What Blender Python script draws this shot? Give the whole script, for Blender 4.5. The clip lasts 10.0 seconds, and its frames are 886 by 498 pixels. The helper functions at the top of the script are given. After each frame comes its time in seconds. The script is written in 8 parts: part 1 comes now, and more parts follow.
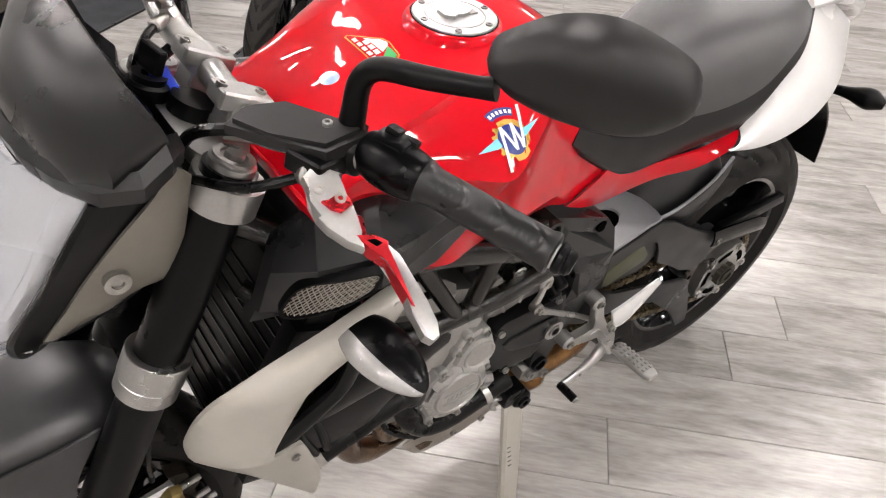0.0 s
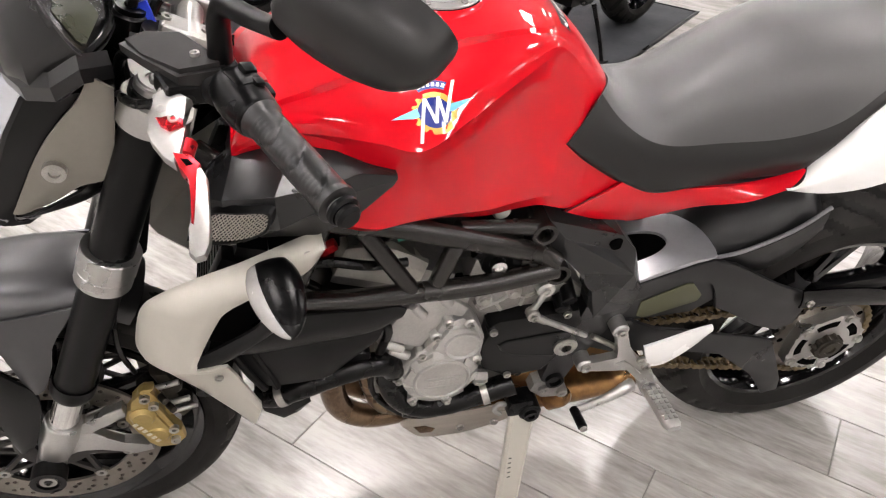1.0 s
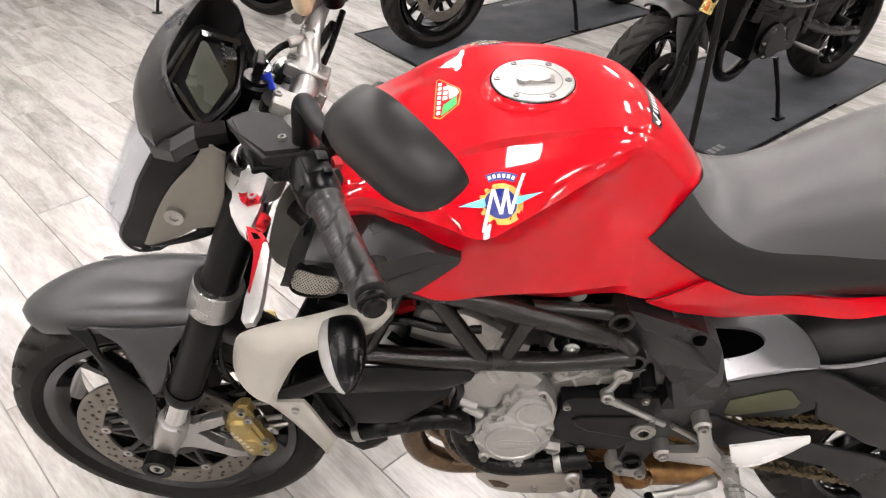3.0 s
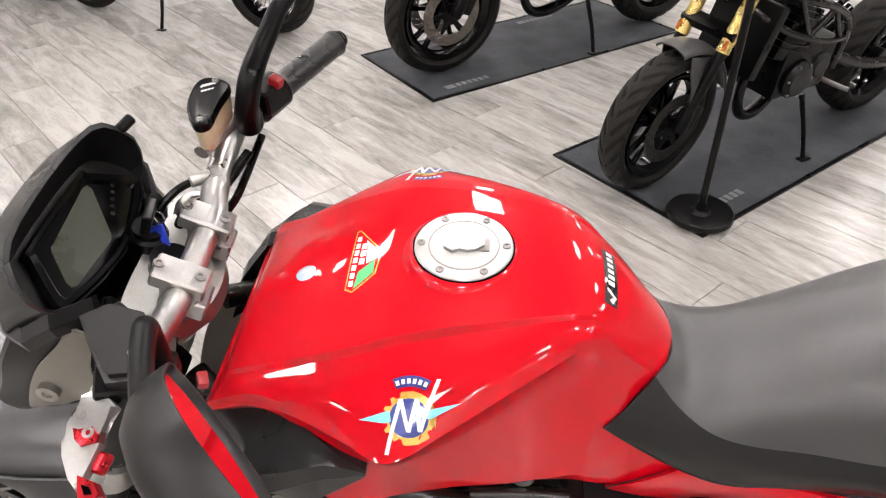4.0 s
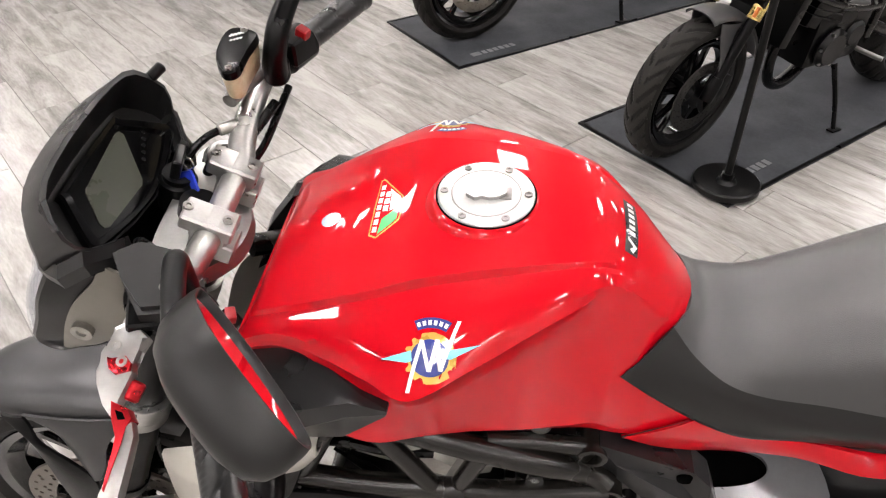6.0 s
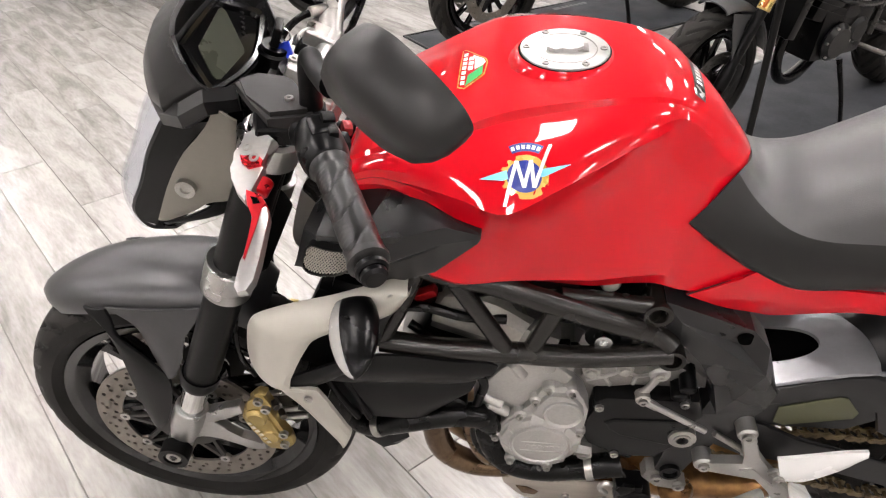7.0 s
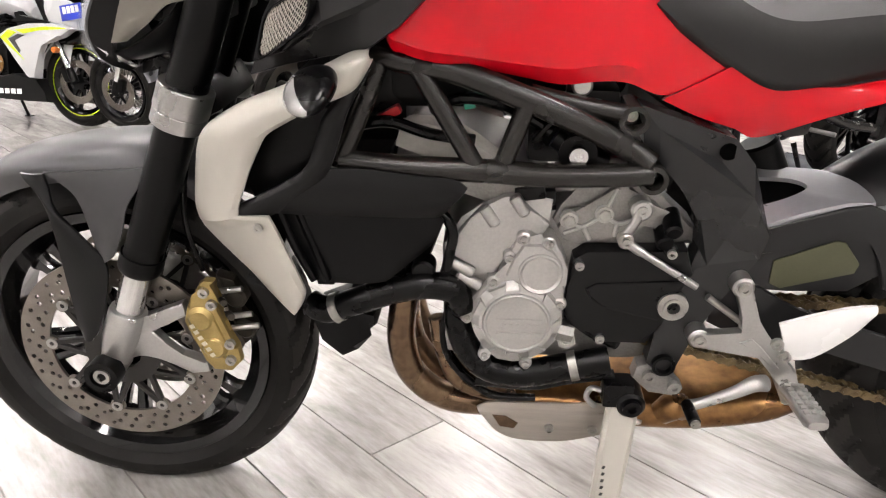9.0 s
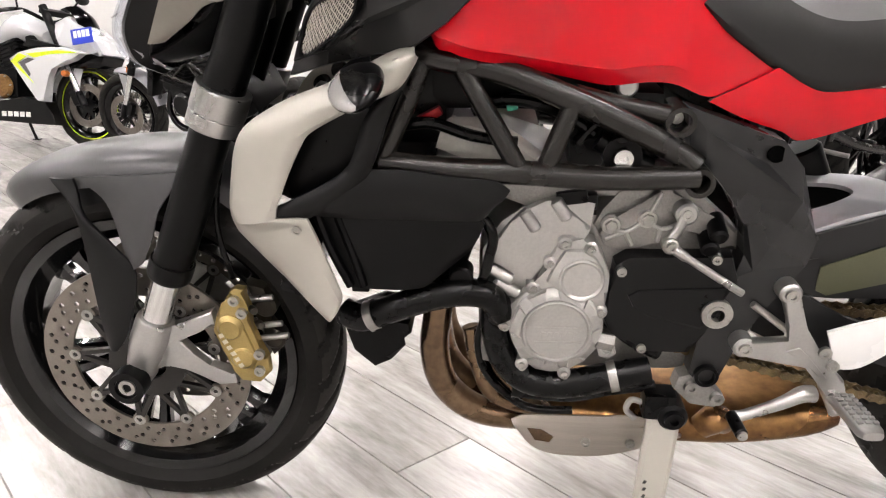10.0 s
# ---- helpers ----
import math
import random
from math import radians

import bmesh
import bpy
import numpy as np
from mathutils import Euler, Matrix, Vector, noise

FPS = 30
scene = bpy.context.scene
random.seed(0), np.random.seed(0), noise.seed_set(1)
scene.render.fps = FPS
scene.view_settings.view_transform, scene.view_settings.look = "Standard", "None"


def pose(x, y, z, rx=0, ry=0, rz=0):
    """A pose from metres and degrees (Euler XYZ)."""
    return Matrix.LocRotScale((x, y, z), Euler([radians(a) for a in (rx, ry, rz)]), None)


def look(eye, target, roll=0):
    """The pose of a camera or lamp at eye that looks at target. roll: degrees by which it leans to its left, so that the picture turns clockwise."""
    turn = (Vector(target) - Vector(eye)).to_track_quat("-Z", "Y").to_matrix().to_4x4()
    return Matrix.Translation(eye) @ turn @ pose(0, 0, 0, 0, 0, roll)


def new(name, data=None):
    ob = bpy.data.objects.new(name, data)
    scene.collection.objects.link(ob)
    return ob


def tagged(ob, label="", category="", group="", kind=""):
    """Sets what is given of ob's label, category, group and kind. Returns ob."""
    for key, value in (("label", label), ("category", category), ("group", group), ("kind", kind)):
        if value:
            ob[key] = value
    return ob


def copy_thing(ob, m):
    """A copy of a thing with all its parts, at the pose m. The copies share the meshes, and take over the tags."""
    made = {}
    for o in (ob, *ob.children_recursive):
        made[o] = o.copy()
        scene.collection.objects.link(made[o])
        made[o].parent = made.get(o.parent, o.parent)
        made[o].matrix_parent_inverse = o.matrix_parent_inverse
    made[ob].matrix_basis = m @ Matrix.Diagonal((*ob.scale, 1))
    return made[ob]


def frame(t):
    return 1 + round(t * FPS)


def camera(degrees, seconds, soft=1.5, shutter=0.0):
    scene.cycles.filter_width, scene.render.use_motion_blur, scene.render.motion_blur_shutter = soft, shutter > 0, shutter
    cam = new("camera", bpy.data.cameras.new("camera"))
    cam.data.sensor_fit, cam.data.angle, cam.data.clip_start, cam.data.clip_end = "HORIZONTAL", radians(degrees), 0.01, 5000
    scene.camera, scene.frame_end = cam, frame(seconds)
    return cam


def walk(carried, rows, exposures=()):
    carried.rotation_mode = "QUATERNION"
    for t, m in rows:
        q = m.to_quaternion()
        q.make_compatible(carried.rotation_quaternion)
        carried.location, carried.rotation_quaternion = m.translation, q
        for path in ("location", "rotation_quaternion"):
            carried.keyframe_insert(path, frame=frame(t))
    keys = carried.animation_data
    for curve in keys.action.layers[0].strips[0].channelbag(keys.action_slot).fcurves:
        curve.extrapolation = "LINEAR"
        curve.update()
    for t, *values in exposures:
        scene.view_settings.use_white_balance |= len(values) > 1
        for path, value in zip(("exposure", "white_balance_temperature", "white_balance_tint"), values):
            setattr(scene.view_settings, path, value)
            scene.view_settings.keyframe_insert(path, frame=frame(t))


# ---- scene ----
cam = camera(61.7, 10.0, 1.2)
PATH = [
    (0, (0.069, -0.821, 1.282), (1.066, 0.444, 0.097), 4.1),
    (0.5, (0.246, -0.934, 1.256), (0.921, 0.532, 0.075), 3.2),
    (1, (0.398, -1.006, 1.255), (0.805, 0.56, 0.08), 2.4),
    (1.5, (0.481, -1.053, 1.271), (0.697, 0.561, 0.109), 1.7),
    (2, (0.484, -1.054, 1.264), (0.567, 0.579, 0.112), 1.0),
    (2.2, (0.492, -1.051, 1.252), (0.538, 0.586, 0.105), 0.8),
    (3.3, (0.557, -0.946, 1.381), (0.487, 0.688, 0.23), 0.4),
    (3.5, (0.593, -0.869, 1.398), (0.503, 0.76, 0.242), 0.2),
    (4, (0.634, -0.757, 1.436), (0.511, 0.857, 0.261), -0.2),
    (4.5, (0.64, -0.707, 1.437), (0.487, 0.884, 0.234), -0.5),
    (5, (0.648, -0.706, 1.429), (0.477, 0.856, 0.192), -0.7),
    (5.2, (0.648, -0.708, 1.429), (0.473, 0.845, 0.181), -0.8),
    (6.3, (0.619, -0.847, 1.407), (0.437, 0.723, 0.182), -0.6),
    (6.5, (0.597, -0.898, 1.381), (0.413, 0.676, 0.161), -0.9),
    (7, (0.555, -0.979, 1.275), (0.377, 0.667, 0.153), -0.7),
    (7.5, (0.541, -1.006, 1.128), (0.382, 0.719, 0.13), -0.4),
    (8, (0.566, -1.067, 0.936), (0.414, 0.74, 0.093), -0.2),
    (8.5, (0.57, -1.126, 0.85), (0.431, 0.735, 0.13), -0.1),
    (9, (0.58, -1.134, 0.809), (0.448, 0.756, 0.169), 0.0),
    (9.5, (0.55, -1.131, 0.786), (0.418, 0.775, 0.196), 0.1),
    (10, (0.528, -1.126, 0.774), (0.395, 0.787, 0.206), 0.1),
]
walk(cam, [(t, look(eye, target, roll)) for t, eye, target, roll in PATH], [(0, -0.08, 6750, 16), (1, 0.15, 6750, 16), (2, 0.21, 6750, 16), (3.5, 0.11, 6750, 16), (4.5, -0.03, 6750, 16), (6.5, 0.0, 6750, 16), (7, 0.1, 6750, 16), (8, 0.28, 6750, 16), (9, 0.33, 6750, 16), (10, 0.35, 6750, 16)])
from mathutils.bvhtree import BVHTree

# ---- light: a closed showroom under rows of square ceiling panels ----
world = bpy.data.worlds.new("showroom_air")
scene.world = world
world.use_nodes = True
world.node_tree.nodes["Background"].inputs[0].default_value = (0.9, 0.95, 1.0, 1)
world.node_tree.nodes["Background"].inputs[1].default_value = 0.02
scene.view_settings.exposure = 0.0
PANEL_GLOW = 68.0


# ---- materials ----
def material(name, base, rough=0.5, metal=0.0, vary=0.08, scale=8.0, bump=0.0, bump_scale=200.0, coat=0.0, second=None, stretch=None, rough_vary=0.1, spec=0.5, sheen=0.0, ridges=False):
    m = bpy.data.materials.new(name)
    m.use_nodes = True
    nt = m.node_tree
    b = nt.nodes["Principled BSDF"]
    b.inputs["Metallic"].default_value = metal
    b.inputs["Coat Weight"].default_value = coat
    b.inputs["Coat Roughness"].default_value = 0.03
    b.inputs["Specular IOR Level"].default_value = spec
    b.inputs["Sheen Weight"].default_value = sheen
    co = nt.nodes.new("ShaderNodeTexCoord")
    mp = nt.nodes.new("ShaderNodeMapping")
    nt.links.new(co.outputs["Object"], mp.inputs["Vector"])
    if stretch:
        mp.inputs["Scale"].default_value = stretch
    n1 = nt.nodes.new("ShaderNodeTexNoise")
    n1.inputs["Scale"].default_value = scale
    n1.inputs["Detail"].default_value = 6
    nt.links.new(mp.outputs["Vector"], n1.inputs["Vector"])
    n2 = nt.nodes.new("ShaderNodeTexNoise")
    n2.inputs["Scale"].default_value = scale * 14
    n2.inputs["Detail"].default_value = 3
    nt.links.new(mp.outputs["Vector"], n2.inputs["Vector"])
    mix = nt.nodes.new("ShaderNodeMix")
    mix.inputs["Factor"].default_value = 0.35
    nt.links.new(n1.outputs["Fac"], mix.inputs["A"])
    nt.links.new(n2.outputs["Fac"], mix.inputs["B"])
    ramp = nt.nodes.new("ShaderNodeValToRGB")
    other = second or tuple(c * (1 - 2.2 * vary) for c in base)
    ramp.color_ramp.elements[0].position, ramp.color_ramp.elements[1].position = 0.3, 0.68
    ramp.color_ramp.elements[0].color = (*other, 1)
    ramp.color_ramp.elements[1].color = (*base, 1)
    nt.links.new(mix.outputs["Result"], ramp.inputs["Fac"])
    nt.links.new(ramp.outputs["Color"], b.inputs["Base Color"])
    r = nt.nodes.new("ShaderNodeMapRange")
    r.inputs["To Min"].default_value = max(0.02, rough - rough_vary)
    r.inputs["To Max"].default_value = min(1.0, rough + rough_vary)
    r.inputs["From Min"].default_value, r.inputs["From Max"].default_value = 0.25, 0.75
    nt.links.new(n1.outputs["Fac"], r.inputs["Value"])
    nt.links.new(r.outputs["Result"], b.inputs["Roughness"])
    if bump:
        n3 = nt.nodes.new("ShaderNodeTexWave" if ridges else "ShaderNodeTexNoise")
        n3.inputs["Scale"].default_value = bump_scale
        n3.inputs["Detail"].default_value = 0 if ridges else 2
        nt.links.new(mp.outputs["Vector"], n3.inputs["Vector"])
        bp = nt.nodes.new("ShaderNodeBump")
        bp.inputs["Strength"].default_value = bump
        bp.inputs["Distance"].default_value = 0.001
        nt.links.new(n3.outputs["Fac"], bp.inputs["Height"])
        nt.links.new(bp.outputs["Normal"], b.inputs["Normal"])
    return m


def glowing(name, colour, strength):
    m = bpy.data.materials.new(name)
    m.use_nodes = True
    b = m.node_tree.nodes["Principled BSDF"]
    b.inputs["Base Color"].default_value = (0.9, 0.9, 0.9, 1)
    b.inputs["Emission Color"].default_value = (*colour, 1)
    b.inputs["Emission Strength"].default_value = strength
    return m


RED = material("red_lacquer", (0.53, 0.0012, 0.0085), 0.4, 0.0, 0.004, 3, coat=0.7, rough_vary=0.0, spec=0.08)
REDANO = material("red_anodised_metal", (0.6, 0.02, 0.03), 0.3, 0.8, 0.05, 30)
SATIN = material("satin_black_plastic", (0.0034, 0.0034, 0.0036), 0.3, 0, 0.12, 12, bump=0.1, bump_scale=900, spec=0.22, rough_vary=0.03)
FENDER = material("matt_dark_grey_paint", (0.075, 0.075, 0.077), 0.36, 0.7, 0.08, 5, rough_vary=0.05)
GUARDGREY = material("mid_grey_paint", (0.075, 0.075, 0.077), 0.4, 0.4, 0.08, 5)
BLACK = material("black_plastic", (0.0016, 0.0016, 0.0018), 0.32, 0, 0.15, 10, bump=0.08, bump_scale=600, spec=0.16)
WHEELBLACK = material("gloss_black_wheel_paint", (0.0022, 0.0022, 0.0025), 0.1, 0, 0.1, 6, coat=0.45, spec=0.3, rough_vary=0.02)
GLOSSBLACK = material("gloss_black_paint", (0.0012, 0.0012, 0.0014), 0.14, 0, 0.1, 6, coat=0.12, spec=0.2, rough_vary=0.03)
WORN = material("worn_tread_rubber", (0.012, 0.0112, 0.0102), 0.6, 0, 0.3, 10, bump=0.25, bump_scale=600, second=(0.021, 0.0192, 0.017), spec=0.2)
RUBBER = material("tyre_rubber", (0.0065, 0.006, 0.0056), 0.5, 0, 0.25, 14, bump=0.2, bump_scale=500, second=(0.011, 0.0102, 0.0094), spec=0.14)
GRIPRUB = material("grip_rubber", (0.012, 0.012, 0.012), 0.34, 0, 0.15, 40, bump=0.08, bump_scale=900, spec=0.5)
HOSE = material("coolant_hose_rubber", (0.0016, 0.0016, 0.0016), 0.27, 0, 0.2, 30, bump=0.2, bump_scale=300, spec=0.2)
BEIGE = material("champagne_grey_paint", (0.2, 0.187, 0.16), 0.38, 0.45, 0.06, 8)
PEARL = material("pearl_silver_paint", (0.42, 0.402, 0.355), 0.36, 0.2, 0.04, 3, coat=0.0)
COOLWHITE = material("white_fairing_paint", (0.56, 0.57, 0.58), 0.25, 0, 0.03, 6, coat=0.3)
WHITE = material("white_paint", (0.78, 0.78, 0.77), 0.25, 0, 0.03, 6, coat=0.4)
ALU = material("satin_aluminium", (0.47, 0.465, 0.45), 0.34, 0.95, 0.08, 20, bump=0.08, bump_scale=500)
CAST = material("cast_engine_alloy", (0.5, 0.492, 0.472), 0.4, 0.8, 0.1, 18, bump=0.3, bump_scale=700)
CASTDARK = material("aged_engine_alloy", (0.32, 0.31, 0.295), 0.44, 0.75, 0.18, 22, bump=0.4, bump_scale=500)
CHROME = material("polished_steel", (0.74, 0.74, 0.73), 0.16, 1.0, 0.05, 30)
STEEL = material("bolt_steel", (0.5, 0.49, 0.46), 0.34, 0.95, 0.2, 60)
FRAME = material("satin_black_frame_paint", (0.010, 0.0088, 0.0075), 0.27, 0.0, 0.05, 16, spec=0.42, rough_vary=0.012)
DISC = material("brake_disc_steel", (0.235, 0.212, 0.185), 0.36, 0.9, 0.12, 26, bump=0.1, bump_scale=800)
GOLD = material("gold_anodised_caliper", (0.42, 0.31, 0.12), 0.4, 0.75, 0.14, 30, bump=0.2, bump_scale=500)
FORKGOLD = material("gold_fork_tube", (0.72, 0.55, 0.2), 0.28, 0.85, 0.06, 20)
CHAIN = material("oily_gold_chain", (0.22, 0.165, 0.085), 0.4, 0.85, 0.35, 60, second=(0.08, 0.06, 0.04))
EXHAUST = material("heat_tinted_steel", (0.27, 0.185, 0.115), 0.27, 0.95, 0.3, 7, second=(0.09, 0.055, 0.038), bump=0.1, bump_scale=200)
COPPER = material("straw_tinted_steel", (0.42, 0.235, 0.09), 0.3, 0.95, 0.25, 5, second=(0.09, 0.042, 0.026), rough_vary=0.07)
SHIELD = material("brushed_titanium_shield", (0.5, 0.46, 0.41), 0.36, 0.9, 0.1, 9, stretch=(1, 4, 18))
SEAT = material("seat_vinyl", (0.02, 0.02, 0.0215), 0.33, 0, 0.12, 9, bump=0.35, bump_scale=1100, sheen=0.2, spec=0.9, rough_vary=0.05)
CARRIER = material("dark_disc_carrier", (0.03, 0.028, 0.026), 0.42, 0.5, 0.15, 20)
GRIMY = material("grimy_caliper_steel", (0.06, 0.052, 0.04), 0.5, 0.7, 0.3, 40, second=(0.02, 0.017, 0.014), bump=0.3, bump_scale=400)
CALPRINT = material("pale_gold_print", (0.62, 0.56, 0.42), 0.4, 0.2, 0.1, 40)
FACEBLACK = material("dull_black_plastic", (0.004, 0.004, 0.0042), 0.42, 0, 0.1, 12, spec=0.3)
PANELGREY = material("textured_grey_plastic", (0.013, 0.0125, 0.0125), 0.42, 0, 0.08, 10, bump=0.1, bump_scale=1400, spec=0.3)
SWING = material("graphite_swingarm_paint", (0.008, 0.008, 0.0086), 0.34, 0.0, 0.08, 10, spec=0.35)
# lit tone of SWING's graphite and the hugger highlight; also a true silver mudguard
SWINGLIGHT = material("silver_and_lit_graphite_paint", (0.3, 0.3, 0.315), 0.34, 0.6, 0.06, 10)
PLATEGREY = material("satin_graphite_plastic", (0.0105, 0.0105, 0.011), 0.29, 0, 0.08, 10, bump=0.08, bump_scale=900, spec=0.42)
OLIVE = material("olive_plastic", (0.06, 0.062, 0.03), 0.5, 0, 0.1, 20)
MESH = material("wire_mesh_metal", (0.5, 0.47, 0.42), 0.4, 0.8, 0.12, 60)
RESERVOIR = material("yellowed_reservoir_plastic", (0.5, 0.44, 0.3), 0.35, 0, 0.15, 14, second=(0.36, 0.27, 0.15))
BLUE = material("blue_plastic_tag", (0.02, 0.05, 0.5), 0.35, 0, 0.06, 20)
DECALBLUE = material("emblem_blue", (0.02, 0.035, 0.22), 0.3, 0, 0.04, 30, coat=0.6)
DECALCYAN = material("emblem_sky_blue", (0.2, 0.62, 0.85), 0.3, 0, 0.04, 30, coat=0.6)
DECALGOLD = material("emblem_gold", (0.66, 0.42, 0.08), 0.3, 0.2, 0.06, 30, coat=0.6)
DECALWHITE = material("sticker_white", (0.82, 0.82, 0.8), 0.3, 0, 0.03, 30, coat=0.5)
DECALGREEN = material("sticker_green", (0.04, 0.42, 0.12), 0.3, 0, 0.03, 30, coat=0.5)
# near-black that paints shade into slots, holes and hollows; also the cap seal's colour
VOID = material("hole_shade_and_seal_black", (0.001, 0.001, 0.001), 0.9, 0, 0.1, 10, spec=0.02)
CLIPMETAL = material("brushed_cap_alloy", (0.45, 0.45, 0.44), 0.34, 0.85, 0.06, 20)
DECALBLACK = material("sticker_black", (0.01, 0.01, 0.01), 0.3, 0, 0.05, 30, coat=0.5)
HOLO = material("holographic_sticker", (0.75, 0.8, 0.85), 0.2, 0.6, 0.15, 60, second=(0.35, 0.5, 0.8))
INDLENS = material("clear_indicator_plastic", (0.42, 0.41, 0.4), 0.2, 0.3, 0.1, 40, coat=0.5)
LCD = material("lcd_glass", (0.03, 0.034, 0.022), 0.3, 0, 0.12, 8, coat=0.0, spec=0.25)
MIRROR = material("mirror_glass", (0.86, 0.87, 0.88), 0.02, 1.0, 0.0, 4, rough_vary=0.01)
LENSBACK = material("lamp_reflector", (0.95, 0.95, 0.96), 0.13, 0.72, 0.04, 30, rough_vary=0.05)
ORANGE = material("amber_plastic", (0.55, 0.14, 0.015), 0.3, 0, 0.06, 20)
NEON = material("fluorescent_yellow_vinyl", (0.62, 0.8, 0.02), 0.3, 0, 0.04, 20)
GREENPLUG = material("green_connector", (0.03, 0.3, 0.2), 0.4, 0, 0.05, 20)
REDPLUG = material("red_plastic", (0.3, 0.006, 0.01), 0.4, 0, 0.05, 20, spec=0.3)
MATRUB = material("charcoal_floor_mat", (0.028, 0.031, 0.036), 0.75, 0, 0.22, 5, bump=0.5, bump_scale=300, second=(0.05, 0.054, 0.06), spec=0.32)
MATPRINT = material("grey_mat_print", (0.17, 0.175, 0.18), 0.7, 0, 0.2, 40)
WALLPAINT = material("white_wall_paint", (0.72, 0.72, 0.71), 0.6, 0, 0.03, 2, bump=0.1, bump_scale=150)
CEILTILE = material("dark_ceiling", (0.05, 0.05, 0.052), 0.8, 0, 0.05, 4, bump=0.3, bump_scale=120)
GROUT = material("dark_plank_joint", (0.2, 0.19, 0.178), 0.7, 0, 0.1, 20)
MIDWALL = material("unseen_bounce_wall_paint", (0.74, 0.74, 0.73), 0.6, 0, 0.04, 2, bump=0.1, bump_scale=150)
DARKWALL = material("unseen_dark_wall_paint", (0.1, 0.1, 0.103), 0.7, 0, 0.05, 2, bump=0.1, bump_scale=150)
GLOW = glowing("panel_light", (1.0, 0.985, 0.96), PANEL_GLOW)

LENS = bpy.data.materials.new("clear_lamp_cover")
LENS.use_nodes = True
_n = LENS.node_tree
_n.nodes.remove(_n.nodes["Principled BSDF"])
_g, _t, _x = (_n.nodes.new(k) for k in ("ShaderNodeBsdfGlossy", "ShaderNodeBsdfTransparent", "ShaderNodeMixShader"))
_g.inputs["Roughness"].default_value = 0.04
_t.inputs["Color"].default_value = (0.93, 0.94, 0.96, 1)
_x.inputs[0].default_value = 0.12
_n.links.new(_t.outputs[0], _x.inputs[1])
_n.links.new(_g.outputs[0], _x.inputs[2])
_n.links.new(_x.outputs[0], _n.nodes["Material Output"].inputs[0])

# grey limed-oak vinyl planks: each board takes its own tone from its own random number
def plank_material(name, joined):
    m = bpy.data.materials.new(name)
    m.use_nodes = True
    _n = m.node_tree
    _b = _n.nodes["Principled BSDF"]
    _co, _inf, _add, _mp = (_n.nodes.new(k) for k in ("ShaderNodeTexCoord", "ShaderNodeObjectInfo", "ShaderNodeVectorMath", "ShaderNodeMapping"))
    source = _n.nodes.new("ShaderNodeNewGeometry").outputs["Random Per Island"] if joined else _inf.outputs["Random"]
    _sc = _n.nodes.new("ShaderNodeVectorMath")
    _sc.operation = "SCALE"
    _sc.inputs[0].default_value = (13.0, 7.0, 3.0)
    _n.links.new(source, _sc.inputs["Scale"])
    _n.links.new(_co.outputs["Object"], _add.inputs[0])
    _n.links.new(_sc.outputs[0], _add.inputs[1])
    _mp.inputs["Scale"].default_value = (1.7, 8.5, 1.0)
    _n.links.new(_add.outputs[0], _mp.inputs["Vector"])
    _n1, _n2 = _n.nodes.new("ShaderNodeTexNoise"), _n.nodes.new("ShaderNodeTexNoise")
    _n1.inputs["Scale"].default_value, _n1.inputs["Detail"].default_value, _n1.inputs["Distortion"].default_value = 2.2, 8, 0.8
    _n2.inputs["Scale"].default_value, _n2.inputs["Detail"].default_value = 16, 5
    for _k in (_n1, _n2):
        _n.links.new(_mp.outputs[0], _k.inputs["Vector"])
    _mx = _n.nodes.new("ShaderNodeMix")
    _mx.inputs["Factor"].default_value = 0.3
    _n.links.new(_n1.outputs["Fac"], _mx.inputs["A"])
    _n.links.new(_n2.outputs["Fac"], _mx.inputs["B"])
    _ad = _n.nodes.new("ShaderNodeMath")
    _ad.operation = "MULTIPLY_ADD"
    _ad.inputs[1].default_value = 0.16
    _n.links.new(source, _ad.inputs[0])
    _n.links.new(_mx.outputs["Result"], _ad.inputs[2])
    _rp = _n.nodes.new("ShaderNodeValToRGB")
    _rp.color_ramp.elements[0].position, _rp.color_ramp.elements[1].position = 0.36, 0.72
    _rp.color_ramp.elements[0].color = (0.19, 0.179, 0.168, 1)
    _rp.color_ramp.elements[1].color = (0.43, 0.414, 0.396, 1)
    _n.links.new(_ad.outputs[0], _rp.inputs["Fac"])
    _n.links.new(_rp.outputs["Color"], _b.inputs["Base Color"])
    _b.inputs["Roughness"].default_value = 0.25
    _b.inputs["Specular IOR Level"].default_value = 0.6
    _bp = _n.nodes.new("ShaderNodeBump")
    _bp.inputs["Strength"].default_value, _bp.inputs["Distance"].default_value = 0.25, 0.001
    _n.links.new(_n2.outputs["Fac"], _bp.inputs["Height"])
    _n.links.new(_bp.outputs["Normal"], _b.inputs["Normal"])
    return m


PLANK = plank_material("limed_oak_vinyl", False)
PLANKFAR = plank_material("limed_oak_vinyl_far", True)


# ---- shape helpers ----
def mesh_of(bm, mat, smooth=32.0, name="part"):
    """A mesh from a bmesh, smooth but for edges sharper than the given angle."""
    bmesh.ops.recalc_face_normals(bm, faces=bm.faces)
    bm.normal_update()
    limit = radians(smooth)
    for f in bm.faces:
        f.smooth = True
    for e in bm.edges:
        e.smooth = len(e.link_faces) == 2 and e.calc_face_angle(0) < limit
    me = bpy.data.meshes.new(name)
    bm.to_mesh(me)
    bm.free()
    for m in mat if isinstance(mat, (list, tuple)) else [mat]:
        me.materials.append(m)
    return me


